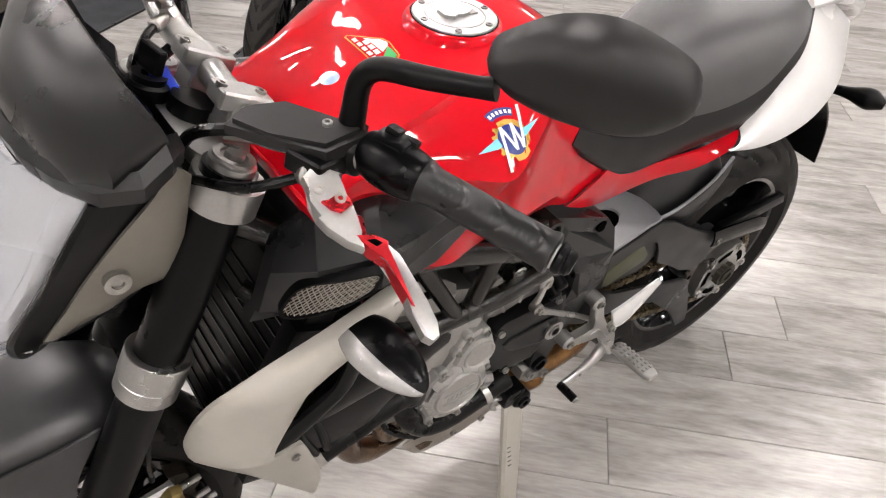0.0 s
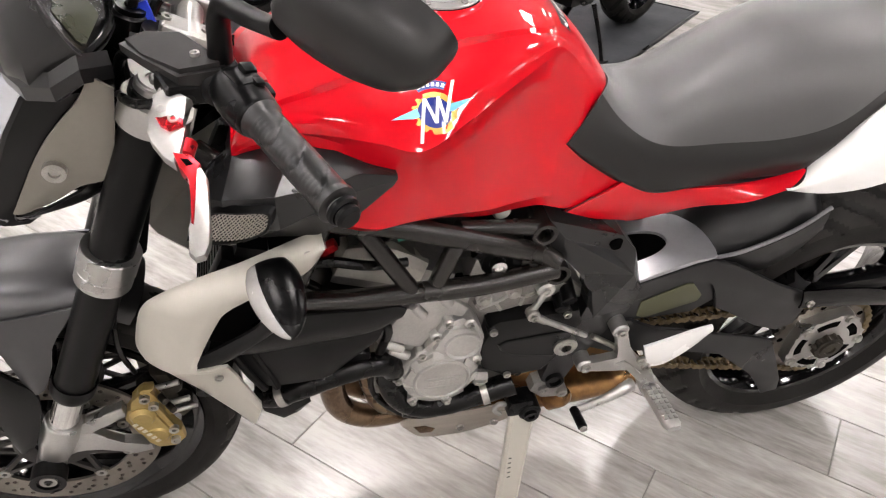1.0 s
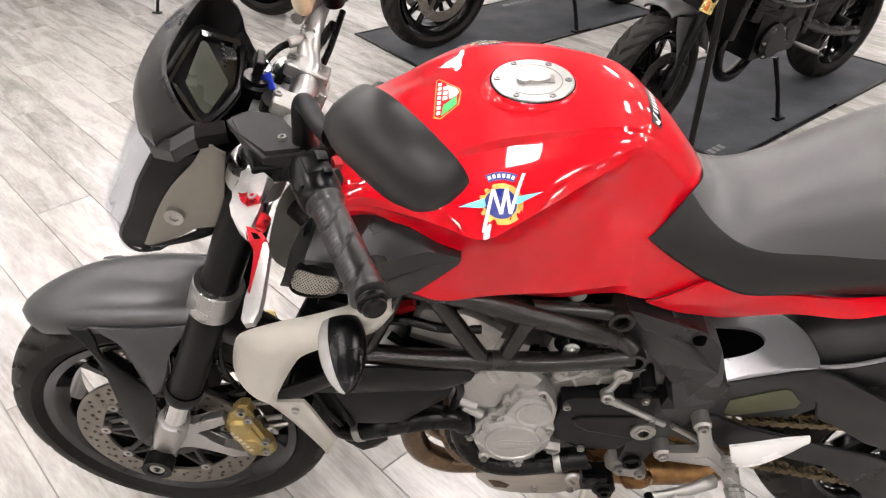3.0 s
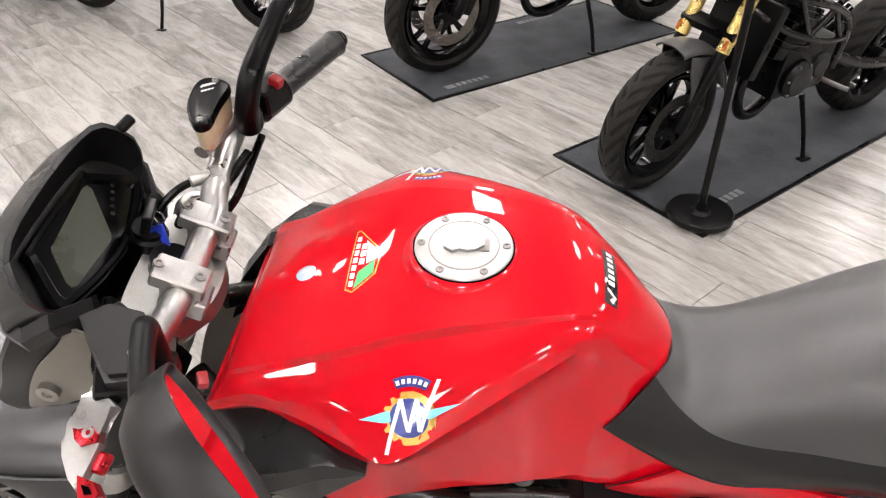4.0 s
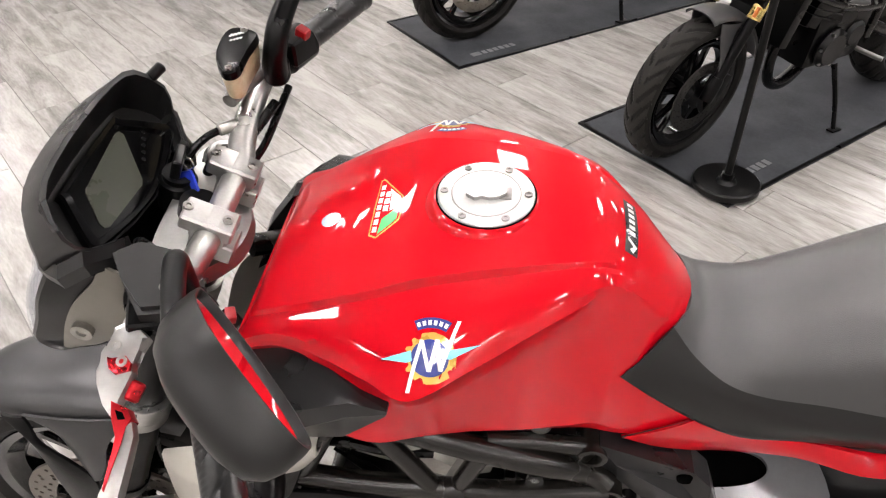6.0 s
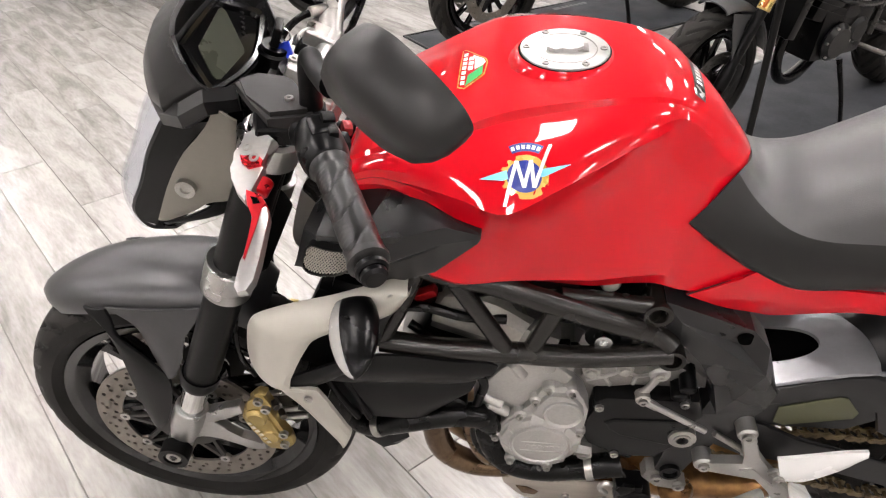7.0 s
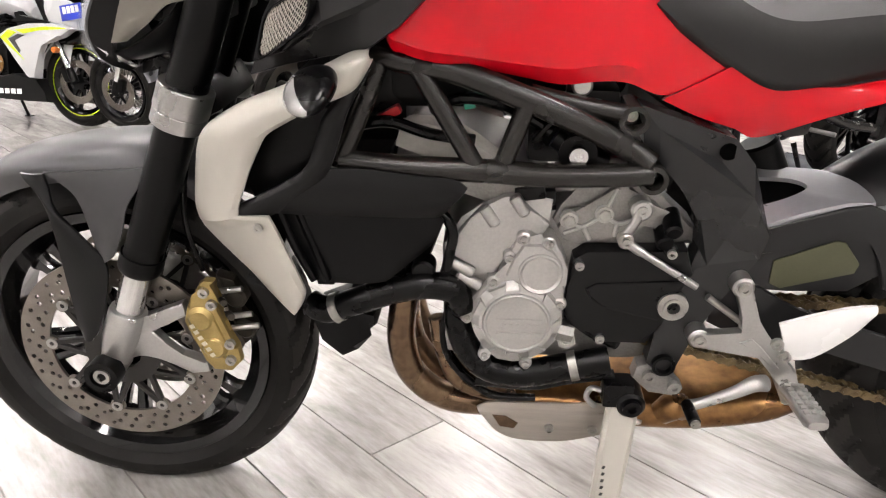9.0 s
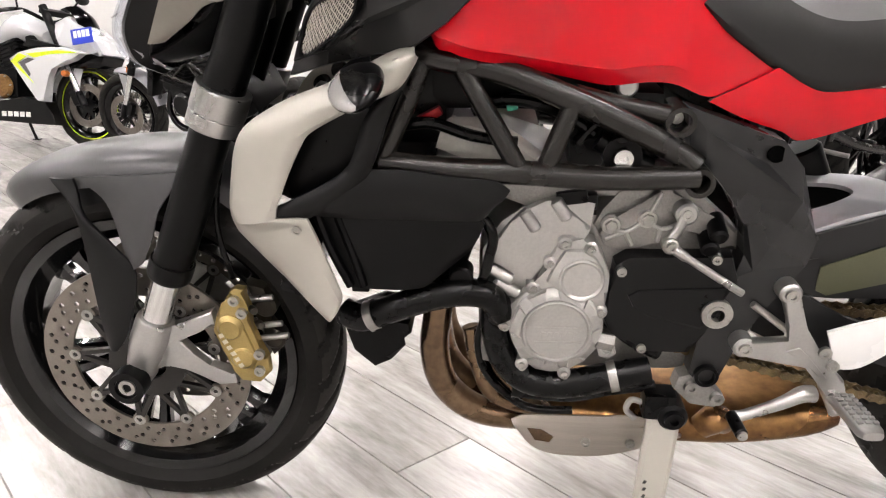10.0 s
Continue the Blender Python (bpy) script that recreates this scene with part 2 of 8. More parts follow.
def part(name, bm, mat, parent, label="", smooth=32.0):
    ob = new(name, bm if isinstance(bm, bpy.types.Mesh) else mesh_of(bm, mat, smooth, name))
    while parent.parent and parent.parent.parent:
        parent = parent.parent
    ob.parent = parent
    return tagged(ob, label)


def thing(name, label, category, m=Matrix(), group="", kind=""):
    ob = new(name)
    ob.empty_display_size = 0.05
    ob.matrix_basis = m
    return tagged(ob, label, category, group, kind)


def solid(name, bm, mat, label, category, m=Matrix(), kind="", group="", smooth=32.0):
    ob = new(name, mesh_of(bm, mat, smooth, name))
    ob.matrix_basis = m
    return tagged(ob, label, category, group, kind)


def glide(points, steps=6, closed=False):
    """A smooth path through the points (Catmull-Rom); each is a tuple of any length."""
    p = [np.array(q, float) for q in points]
    n = len(p)
    out = []
    for i in range(n if closed else n - 1):
        a, b, c, d = (p[(i + k) % n] if closed else p[min(max(i + k, 0), n - 1)] for k in (-1, 0, 1, 2))
        for s in range(steps):
            t = s / steps
            out.append(0.5 * (2 * b + (c - a) * t + (2 * a - 5 * b + 4 * c - d) * t * t + (3 * b - a - 3 * c + d) * t**3))
    return out if closed else [*out, p[-1]]


def loft(bm, rings, caps=True, closed=True):
    """Skin rings of equal length; closed: each ring is a loop."""
    made = [[bm.verts.new(tuple(p)) for p in ring] for ring in rings]
    n = len(made[0])
    for a, b in zip(made, made[1:]):
        for i in range(n if closed else n - 1):
            j = (i + 1) % n
            bm.faces.new((a[i], a[j], b[j], b[i]))
    if caps and closed:
        bm.faces.new(made[0])
        bm.faces.new(made[-1])
    return made


def tube(bm, points, radius, segs=14, steps=5, flat=1.0):
    """A pipe along a smooth path; radius a number or one for each point."""
    radii = radius if isinstance(radius, (list, tuple)) else [radius] * len(points)
    path = glide([(*p, r) for p, r in zip(points, radii)], steps) if len(points) > 2 else [np.array((*p, r), float) for p, r in zip(points, radii)]
    rings, side = [], None
    for i, q in enumerate(path):
        a, b = path[max(i - 1, 0)][:3], path[min(i + 1, len(path) - 1)][:3]
        d = Vector(b - a).normalized()
        if side is None:
            side = d.orthogonal().normalized()
        side = (side - d * side.dot(d)).normalized()
        up = d.cross(side)
        rings.append([Vector(q[:3]) + (side * math.cos(k) + up * math.sin(k) * flat) * q[3] for k in (2 * math.pi * j / segs for j in range(segs))])
    loft(bm, rings)
    return bm


def rod(bm, a, b, r, r2=None, segs=20, bevel=0.0):
    """A cylinder or cone from a to b, its rims rounded by bevel."""
    a, b = Vector(a), Vector(b)
    d = (b - a).normalized()
    s = d.orthogonal().normalized()
    u = d.cross(s)
    r2 = r if r2 is None else r2
    stops = [(0, r - bevel), (bevel, r)] if bevel else [(0, r)]
    length = (b - a).length
    stops += [(length - bevel, r2), (length, r2 - bevel)] if bevel else [(length, r2)]
    loft(bm, [[a + d * h + (s * math.cos(k) + u * math.sin(k)) * q for k in (2 * math.pi * j / segs for j in range(segs))] for h, q in stops])
    return bm


def ring(bm, a, b, r, inner, segs=24):
    """A pipe with a bore, from a to b."""
    a, b = Vector(a), Vector(b)
    d = (b - a).normalized()
    s = d.orthogonal().normalized()
    u = d.cross(s)
    rows = [[p + (s * math.cos(k) + u * math.sin(k)) * q for k in (2 * math.pi * j / segs for j in range(segs))] for p, q in ((a, r), (b, r), (b, inner), (a, inner), (a, r))]
    made = loft(bm, rows[:4], caps=False)
    for i in range(segs):
        j = (i + 1) % segs
        bm.faces.new((made[3][i], made[3][j], made[0][j], made[0][i]))
    return bm


def lathe(bm, profile, centre, segs=64, close=True):
    """Turn a profile of (radius, y) about the axle through centre that runs along y."""
    c = Vector(centre)
    rows = [[c + Vector((r * math.cos(k), y, r * math.sin(k))) for r, y in profile] for k in (2 * math.pi * j / segs for j in range(segs))]
    made = [[bm.verts.new(p) for p in row] for row in rows]
    n = len(profile)
    for i in range(segs):
        a, b = made[i], made[(i + 1) % segs]
        for k in range(n if close else n - 1):
            m = (k + 1) % n
            bm.faces.new((a[k], a[m], b[m], b[k]))
    return bm


def prism(bm, outline, y0, y1, bevel=0.004, both=False, taper=0.0):
    """A plate: an outline of (x, z) from y0 (its outer face) to y1, the outer rim rounded."""
    n = len(outline)
    c = np.mean(np.array(outline), 0)
    a = [bm.verts.new((x + (c[0] - x) * taper, y0, z + (c[1] - z) * taper)) for x, z in outline]
    b = [bm.verts.new((x, y1, z)) for x, z in outline]
    fa, fb = bm.faces.new(a), bm.faces.new(b)
    for i in range(n):
        j = (i + 1) % n
        bm.faces.new((a[i], a[j], b[j], b[i]))
    if bevel:
        edges = list(fa.edges) + (list(fb.edges) if both else [])
        bmesh.ops.bevel(bm, geom=edges, offset=bevel, segments=2, profile=0.6, affect="EDGES")
    return bm


def block(bm, centre, size, bevel=0.004, turn=None, segments=2):
    made = bmesh.ops.create_cube(bm, size=1)["verts"]
    bmesh.ops.scale(bm, vec=size, verts=made)
    edges = list({e for v in made for e in v.link_edges})
    if bevel:
        made = list({v for f in bmesh.ops.bevel(bm, geom=edges, offset=bevel, segments=segments, profile=0.7, affect="EDGES")["faces"] for v in f.verts} | {v for v in made if v.is_valid})
    if turn:
        bmesh.ops.transform(bm, matrix=Euler([radians(t) for t in turn]).to_matrix().to_4x4(), verts=made)
    bmesh.ops.translate(bm, vec=centre, verts=made)
    return bm


def ribbon(bm, pairs, across=6, crown=0.0, thick=0.004, steps=4, out=(0, -1, 0)):
    """A curved shell between two edges, given as pairs of points, bowed outwards by crown."""
    rows = glide([(*a, *b) for a, b in pairs], steps)
    o = Vector(out)
    front, back = [], []
    for r in rows:
        a, b = Vector(r[:3]), Vector(r[3:])
        line = [a.lerp(b, k / across) + o * crown * (1 - (2 * k / across - 1) ** 2) for k in range(across + 1)]
        front.append([p + o * thick for p in line])
        back.append(line)
    loft(bm, [f + b[::-1] for f, b in zip(front, back)])
    return bm


def bolt(bm, at, r=0.006, out=(0, -1, 0), h=0.005, socket=True):
    """A socket-head screw."""
    a, d = Vector(at), Vector(out).normalized()
    if socket:
        ring(bm, a, a + d * h, r, r * 0.5, 16)
        rod(bm, a, a + d * h * 0.45, r * 0.55, segs=6)
    else:
        rod(bm, a, a + d * h, r, segs=6, bevel=r * 0.12)
        ring(bm, a, a + d * h * 0.3, r * 1.35, r * 0.8, 16)
    return bm


def oval(cx, cz, rx, rz, n=28, power=2.0, turn=0.0):
    pts = []
    for k in range(n):
        a = 2 * math.pi * k / n
        x, z = (math.copysign(abs(f(a)) ** (2 / power), f(a)) for f in (math.cos, math.sin))
        x, z = x * rx, z * rz
        c, s = math.cos(radians(turn)), math.sin(radians(turn))
        pts.append((cx + x * c - z * s, cz + x * s + z * c))
    return pts


def screws(name, spots, mat, parent, r=0.006, out=(0, -1, 0), h=0.005, socket=True, label=""):
    for p in spots:
        part(name, bolt(fresh(), p, r, out, h, socket), mat, parent, label)


def fresh():
    return bmesh.new()

# ---- the room ----
X0, X1, Y0, Y1, TOP = -7.0, 7.5, -4.0, 7.6, 3.0


def slab(name, lo, hi, mat, label, category):
    bm = fresh()
    block(bm, [(a + b) / 2 for a, b in zip(lo, hi)], [b - a for a, b in zip(lo, hi)], 0)
    return solid(name, bm, mat, label, category, kind="structure")


floor = slab("floor", (X0, Y0, -0.15), (X1, Y1, -0.003), GROUT, "grey limed oak vinyl plank showroom floor", "floor")
slab("ceiling", (X0, Y0, TOP), (X1, Y1, TOP + 0.1), CEILTILE, "dark open showroom ceiling", "ceiling")
slab("wall_north", (X0, Y1, -0.15), (X1, Y1 + 0.15, TOP + 0.1), WALLPAINT, "white painted showroom back wall", "wall")
# south wall is unseen behind the camera; added pale to bounce light onto the bike
slab("wall_south", (X0, Y0 - 0.15, -0.15), (X1, Y0, TOP + 0.1), MIDWALL, "white painted showroom wall", "wall")
slab("wall_west", (X0 - 0.15, Y0 - 0.15, -0.15), (X0, Y1 + 0.15, TOP + 0.1), WALLPAINT, "white painted showroom wall", "wall")
# east wall is never in view; added dark to keep haze off black parts
slab("wall_east", (X1, Y0 - 0.15, -0.15), (X1 + 0.15, Y1 + 0.15, TOP + 0.1), DARKWALL, "unseen wall added dark grey to cut reflections", "wall")


def ceiling_light(m):
    lamp = thing("ceiling_light", "square white LED panel set into the ceiling", "light", m, "ceiling panel lights")
    bm = fresh()
    for c, s in (((0, 0.19, 0), (0.4, 0.02, 0.02)), ((0, -0.19, 0), (0.4, 0.02, 0.02)), ((0.19, 0, 0), (0.02, 0.36, 0.02)), ((-0.19, 0, 0), (0.02, 0.36, 0.02))):
        block(bm, c, s, 0.002)
    part("frame", bm, WHITE, lamp, "white metal frame")
    bm = fresh()
    block(bm, (0, 0, 0.002), (0.345, 0.345, 0.008), 0)
    part("diffuser", bm, GLOW, lamp, "glowing opal diffuser")
    return lamp


_lamp = None
for ix in range(-3, 4):
    for iy in range(-2, 4):
        at = pose(0.55 + ix * 1.9, 0.1 + iy * 1.9, TOP - 0.012)
        _lamp = ceiling_light(at) if _lamp is None else copy_thing(_lamp, at)


# ---- floor mats of the neighbours ----
def floor_mat(x, y, yaw, length, width, spots):
    """A rubber-backed mat, its corner at x, y and its long side along yaw."""
    ob = thing("floor_mat", "charcoal grey workshop mat under a parked motorcycle", "mat", pose(x, y, 0, 0, 0, yaw), "workshop mats")
    bm = fresh()
    block(bm, (length / 2, width / 2, 0.003), (length, width, 0.006), 0.002)
    part("carpet", bm, MATRUB, ob)
    bm = fresh()
    for c, s in (((length / 2, 0.008, 0.0065), (length, 0.016, 0.004)), ((length / 2, width - 0.008, 0.0065), (length, 0.016, 0.004)), ((0.008, width / 2, 0.0065), (0.016, width - 0.034, 0.004)), ((length - 0.008, width / 2, 0.0065), (0.016, width - 0.034, 0.004))):
        block(bm, c, s, 0.0015)
    part("binding", bm, BLACK, ob, "stitched black edge binding")
    for a, b in spots:
        bm = fresh()
        block(bm, (a + 0.035, b, 0.0068), (0.05, 0.036, 0.0012), 0)
        part("print_emblem", bm, MATPRINT, ob, "worn grey printed block")
        for k in range(6):
            bm = fresh()
            block(bm, (a + 0.082 + 0.032 * k, b, 0.0068), (0.023, 0.034, 0.0012), 0)
            part("print_bar", bm, MATPRINT, ob, "worn grey printed bar")
    return ob


floor_mat(1.349, 1.337, 41.5, 1.75, 0.72, [(0.1, 0.1)])
floor_mat(0.356, 2.336, 38.0, 1.62, 0.68, [(0.12, 0.09), (0.95, 0.6)])

# ---- the red naked motorcycle: x runs to its tail, -y is its left side; it leans on its side stand ----
bike = thing("motorcycle", "glossy red naked sports motorcycle leaning on its side stand", "motorcycle", pose(0, 0, 0, 7.5))
FC, RC = (0.0, 0.0, 0.292), (1.385, 0.0, 0.312)


def tread(bm, centre, r, w, segs=260, grooves=26, slant=0.16):
    """A tyre with rounded crown, sidewalls and slanting tread grooves cut in."""
    c = Vector(centre)
    prof, n = [], 34
    for k in range(n + 1):
        a = math.pi * (k / n - 0.5)
        y = math.sin(a) * w / 2
        d = (math.cos(a) ** 0.75) * (w * 0.42)
        prof.append((r - w * 0.42 + d, y, abs(2 * k / n - 1)))
    inner = [(r - w * 0.55, w * 0.40), (r - w * 0.55, -w * 0.40)]
    rows = []
    for j in range(segs):
        th = 2 * math.pi * j / segs
        row = []
        for rad, y, e in prof:
            cut = 0.0
            if e < 0.8:
                side = 1 if y > 0 else -1
                ph = ((th + side * 0.11 + slant * (abs(y) / (w / 2)) ** 1.4 * 2.2) * grooves / (2 * math.pi)) % 1.0
                long = ph < 0.2 and 0.1 < e
                cut = 0.006 if long else 0.0
            row.append(c + Vector(((rad - cut) * math.cos(th), y, (rad - cut) * math.sin(th))))
        for rad, y in inner:
            row.append(c + Vector((rad * math.cos(th), y, rad * math.sin(th))))
        rows.append([bm.verts.new(p) for p in row])
    m = len(rows[0])
    for j in range(segs):
        a, b = rows[j], rows[(j + 1) % segs]
        for k in range(m):
            q = (k + 1) % m
            f = bm.faces.new((a[k], a[q], b[q], b[k]))
            # slot 1: the worn crown between the grooves
            if k < n and 0.82 > prof[k][2] and 0.82 > prof[k + 1][2]:
                d = [math.hypot(v.co.x - c.x, v.co.z - c.z) for v in f.verts]
                if min(d[0] - prof[k][0], d[1] - prof[q][0], d[2] - prof[q][0], d[3] - prof[k][0]) > -0.003:
                    f.material_index = 1
    return bm


def rim_of(bm, c, r, w):
    h = w / 2
    lathe(bm, [(r + 0.012, -h), (r + 0.014, -h + 0.006), (r + 0.002, -h + 0.012), (r - 0.012, -h * 0.5), (r - 0.014, h * 0.5), (r + 0.002, h - 0.012), (r + 0.014, h - 0.006), (r + 0.012, h), (r - 0.004, h - 0.004), (r - 0.024, h * 0.5), (r - 0.024, -h * 0.5), (r - 0.004, -h + 0.004)], c, 96)
    return bm


def spoke(c, ang, r0, r1, w0, w1, depth, y=0.0):
    """A tapered cast spoke."""
    bm = fresh()
    c = Vector(c)
    u = Vector((math.cos(ang), 0, math.sin(ang)))
    v = Vector((-math.sin(ang), 0, math.cos(ang)))
    rings = []
    for t in (0, 0.25, 0.6, 0.9, 1):
        p = c + u * (r0 + (r1 - r0) * t) + Vector((0, y, 0))
        w = w0 + (w1 - w0) * min(1, t * 1.2) + (0.012 * (t - 0.85) / 0.15 if t > 0.85 else 0)
        d = depth * (1 - 0.3 * t)
        rings.append([p + v * (w * a) + Vector((0, d * b, 0)) for a, b in ((-1, -0.6), (-0.6, -1), (0.6, -1), (1, -0.6), (1, 0.6), (0.6, 1), (-0.6, 1), (-1, 0.6))])
    loft(bm, rings)
    return bm


def drilled_disc(bm, c, r0, r1, y, thick=0.005, cells=96, bands=6):
    """A brake rotor with rows of drilled holes that go through it."""
    c = Vector(c)

    def at(a, r, yy):
        return c + Vector((r * math.cos(a), yy, r * math.sin(a)))

    for j in range(cells):
        for k in range(bands):
            a0, a1 = 2 * math.pi * j / cells, 2 * math.pi * (j + 1) / cells
            p0, p1 = r0 + (r1 - r0) * k / bands, r0 + (r1 - r0) * (k + 1) / bands
            hole = (k in (1, 4) and j % 3 == (0 if k == 1 else 1)) or (k == 3 and j % 6 == 2) or (k == 2 and j % 6 == 5)
            am, pm = (a0 + a1) / 2, (p0 + p1) / 2
            outer = [(a0, p0), (am, p0), (a1, p0), (a1, pm), (a1, p1), (am, p1), (a0, p1), (a0, pm)]
            if not hole:
                for yy in (y, y + thick):
                    bm.faces.new([bm.verts.new(at(a, p, yy)) for a, p in (outer[0], outer[2], outer[4], outer[6])])
                continue
            h = 0.004
            loops = []
            for yy in (y, y + thick):
                o = [bm.verts.new(at(a, p, yy)) for a, p in outer]
                mid = at(am, pm, yy)
                i = [bm.verts.new(mid + (v.co - mid).normalized() * h) for v in o]
                for q in range(8):
                    bm.faces.new((o[q], o[(q + 1) % 8], i[(q + 1) % 8], i[q]))
                loops.append(i)
            for q in range(8):
                bm.faces.new((loops[0][q], loops[0][(q + 1) % 8], loops[1][(q + 1) % 8], loops[1][q]))
    for r in (r0, r1):
        rows = [[bm.verts.new(at(2 * math.pi * j / cells, r, yy)) for j in range(cells)] for yy in (y, y + thick)]
        for j in range(cells):
            q = (j + 1) % cells
            bm.faces.new((rows[0][j], rows[0][q], rows[1][q], rows[1][j]))
    bmesh.ops.remove_doubles(bm, verts=bm.verts, dist=0.00005)
    return bm


# front wheel
fw = part("front_wheel", rim_of(fresh(), FC, 0.216, 0.101), WHEELBLACK, bike, "black cast-alloy front wheel")
part("tyre", tread(fresh(), FC, 0.296, 0.12), [RUBBER, WORN], fw, "worn black road tyre")
bm = fresh()
lathe(bm, [(0.02, -0.06), (0.034, -0.06), (0.04, -0.045), (0.036, 0.0), (0.04, 0.045), (0.034, 0.06), (0.02, 0.06)], FC, 40)
part("hub", bm, GLOSSBLACK, fw)
for k in range(6):
    for s in (-1, 1):
        part("spoke", spoke(FC, 2 * math.pi * k / 6 + 0.25 + s * 0.11, 0.034, 0.196, 0.011, 0.0075, 0.016), WHEELBLACK, fw)
for side in (-1, 1):
    y = 0.071 * side
    disc = part("brake_disc", drilled_disc(fresh(), FC, 0.1165, 0.162, y - 0.0025), DISC, fw, "drilled steel brake disc", 20)
    part("disc_carrier", ring(fresh(), (0, y - 0.004, FC[2]), (0, y + 0.004, FC[2]), 0.06, 0.03, 54), CARRIER, disc, "dark open-spoked disc carrier")
    for k in range(9):
        a = 2 * math.pi * k / 9 + 0.25

        def polar(r, off):
            return (r * math.cos(a + off), FC[2] + r * math.sin(a + off))

        bm = fresh()
        prism(bm, [polar(0.055, -0.36), polar(0.112, -0.045), polar(0.118, 0.0), polar(0.112, 0.045), polar(0.055, 0.36), polar(0.057, 0.2), polar(0.1, 0.0), polar(0.057, -0.2)], y - 0.0038, y + 0.0036, 0)
        part("carrier_arm", bm, CARRIER, disc)
        part("rotor_tab", rod(fresh(), (math.cos(a) * 0.114, y - 0.0025, FC[2] + math.sin(a) * 0.114), (math.cos(a) * 0.114, y + 0.0025, FC[2] + math.sin(a) * 0.114), 0.0125, segs=18), DISC, disc)
    for k in range(9):
        a = 2 * math.pi * k / 9 + 0.25
        p = Vector((math.cos(a) * 0.113, y - 0.005, FC[2] + math.sin(a) * 0.113))
        bm = fresh()
        ring(bm, p, p + Vector((0, 0.01, 0)), 0.009, 0.004, 18)
        part("bobbin", bm, STEEL, disc)

# front fork: both legs lie along the steering rake
RAKE = Vector((0.43, 0, 1)).normalized()


def on_fork(z, y):
    return Vector((0.073 + (z - 0.459) * 0.43, y, z))


fork = part("front_fork", rod(fresh(), on_fork(0.66, 0), on_fork(0.955, 0), 0.024, segs=24), BLACK, bike, "black upside-down front fork")
for y in (-0.1, 0.1):
    bm = fresh()
    tube(bm, [on_fork(z, y) for z in (0.452, 0.458, 0.48, 0.486, 0.66, 0.94)], [0.0255, 0.031, 0.031, 0.0275, 0.0275, 0.0275], 28, 3)
    part("fork_tube", bm, BLACK, fork, "satin black outer fork tube")
    part("fork_slider", rod(fresh(), on_fork(0.33, y), on_fork(0.46, y), 0.0215, segs=28), CHROME, fork, "polished fork slider")
    bm = fresh()
    rod(bm, on_fork(0.936, y), on_fork(0.948, y), 0.0235, segs=28, bevel=0.002)
    ring(bm, on_fork(0.947, y), on_fork(0.951, y), 0.021, 0.014, 28)
    rod(bm, on_fork(0.946, y), on_fork(0.954, y), 0.01, segs=6, bevel=0.001)
    part("fork_cap", bm, ALU, fork, "silver fork top cap")
    s = 1 if y > 0 else -1
    bm = fresh()
    tube(bm, [on_fork(0.388, y), on_fork(0.384, y), on_fork(0.362, y), on_fork(0.345, y), (0.01, y, 0.312), (0.0, y, 0.292)], [0.0245, 0.0275, 0.0285, 0.0285, 0.024, 0.02], 24, 4)
    rod(bm, (0, y * 0.8, 0.292), (0, y * 1.2, 0.292), 0.022, segs=28, bevel=0.004)
    for outline in ([(0.02, 0.386), (0.068, 0.373), (0.097, 0.389), (0.128, 0.403), (0.13, 0.38), (0.099, 0.369), (0.074, 0.349), (0.03, 0.345)], [(0.03, 0.345), (0.074, 0.353), (0.089, 0.332), (0.111, 0.308), (0.15, 0.3), (0.152, 0.281), (0.124, 0.277), (0.076, 0.303), (0.054, 0.312), (0.03, 0.3)]):
        prism(bm, outline, y * 1.06, y * 0.88, 0.004, True)
    part("fork_bottom", bm, ALU, fork, "cast silver fork bottom with caliper bracket")
    bm = fresh()
    ring(bm, (0, y * 1.2, 0.292), (0, y * 1.46, 0.292), 0.026, 0.017, 32)
    rod(bm, (0, y * 1.2, 0.292), (0, y * 1.41, 0.292), 0.018, segs=24)
    part("axle_slider", bm, BLACK, fork, "black plastic crash bobbin")
    bm = fresh()
    ring(bm, (0, y * 1.4, 0.292), (0, y * 1.44, 0.292), 0.0125, 0.007, 24)
    part("axle_bolt", bm, STEEL, fork)
    # gold radial caliper
    yc = y * 0.88
    cal = fresh()
    prism(cal, [(0.158, 0.436), (0.166, 0.442), (0.181, 0.44), (0.177, 0.41), (0.185, 0.392), (0.181, 0.365), (0.186, 0.347), (0.203, 0.328), (0.205, 0.303), (0.188, 0.285), (0.16, 0.287), (0.148, 0.303), (0.138, 0.34), (0.126, 0.372), (0.134, 0.397), (0.15, 0.414)], yc + s * 0.02, yc + s * 0.002, 0.006, True)
    caliper = part("brake_caliper", cal, GOLD, fork, "gold anodised radial brake caliper")
    bm = fresh()
    for cx, cz in ((0.154, 0.378), (0.168, 0.33)):
        rod(bm, (cx, yc + s * 0.01, cz), (cx, yc + s * 0.0275, cz), 0.0205, segs=28, bevel=0.006)
    prism(bm, [(0.134, 0.372), (0.15, 0.395), (0.172, 0.385), (0.188, 0.335), (0.18, 0.31), (0.156, 0.312), (0.143, 0.345)], yc + s * 0.0245, yc + s * 0.01, 0.004)
    part("piston_housing", bm, GOLD, caliper)
    bm = fresh()
    prism(bm, [(0.17, 0.432), (0.196, 0.424), (0.206, 0.395), (0.197, 0.37), (0.212, 0.35), (0.214, 0.322), (0.2, 0.31), (0.188, 0.34), (0.184, 0.39)], yc - s * 0.016, yc - s * 0.05, 0.006, True)
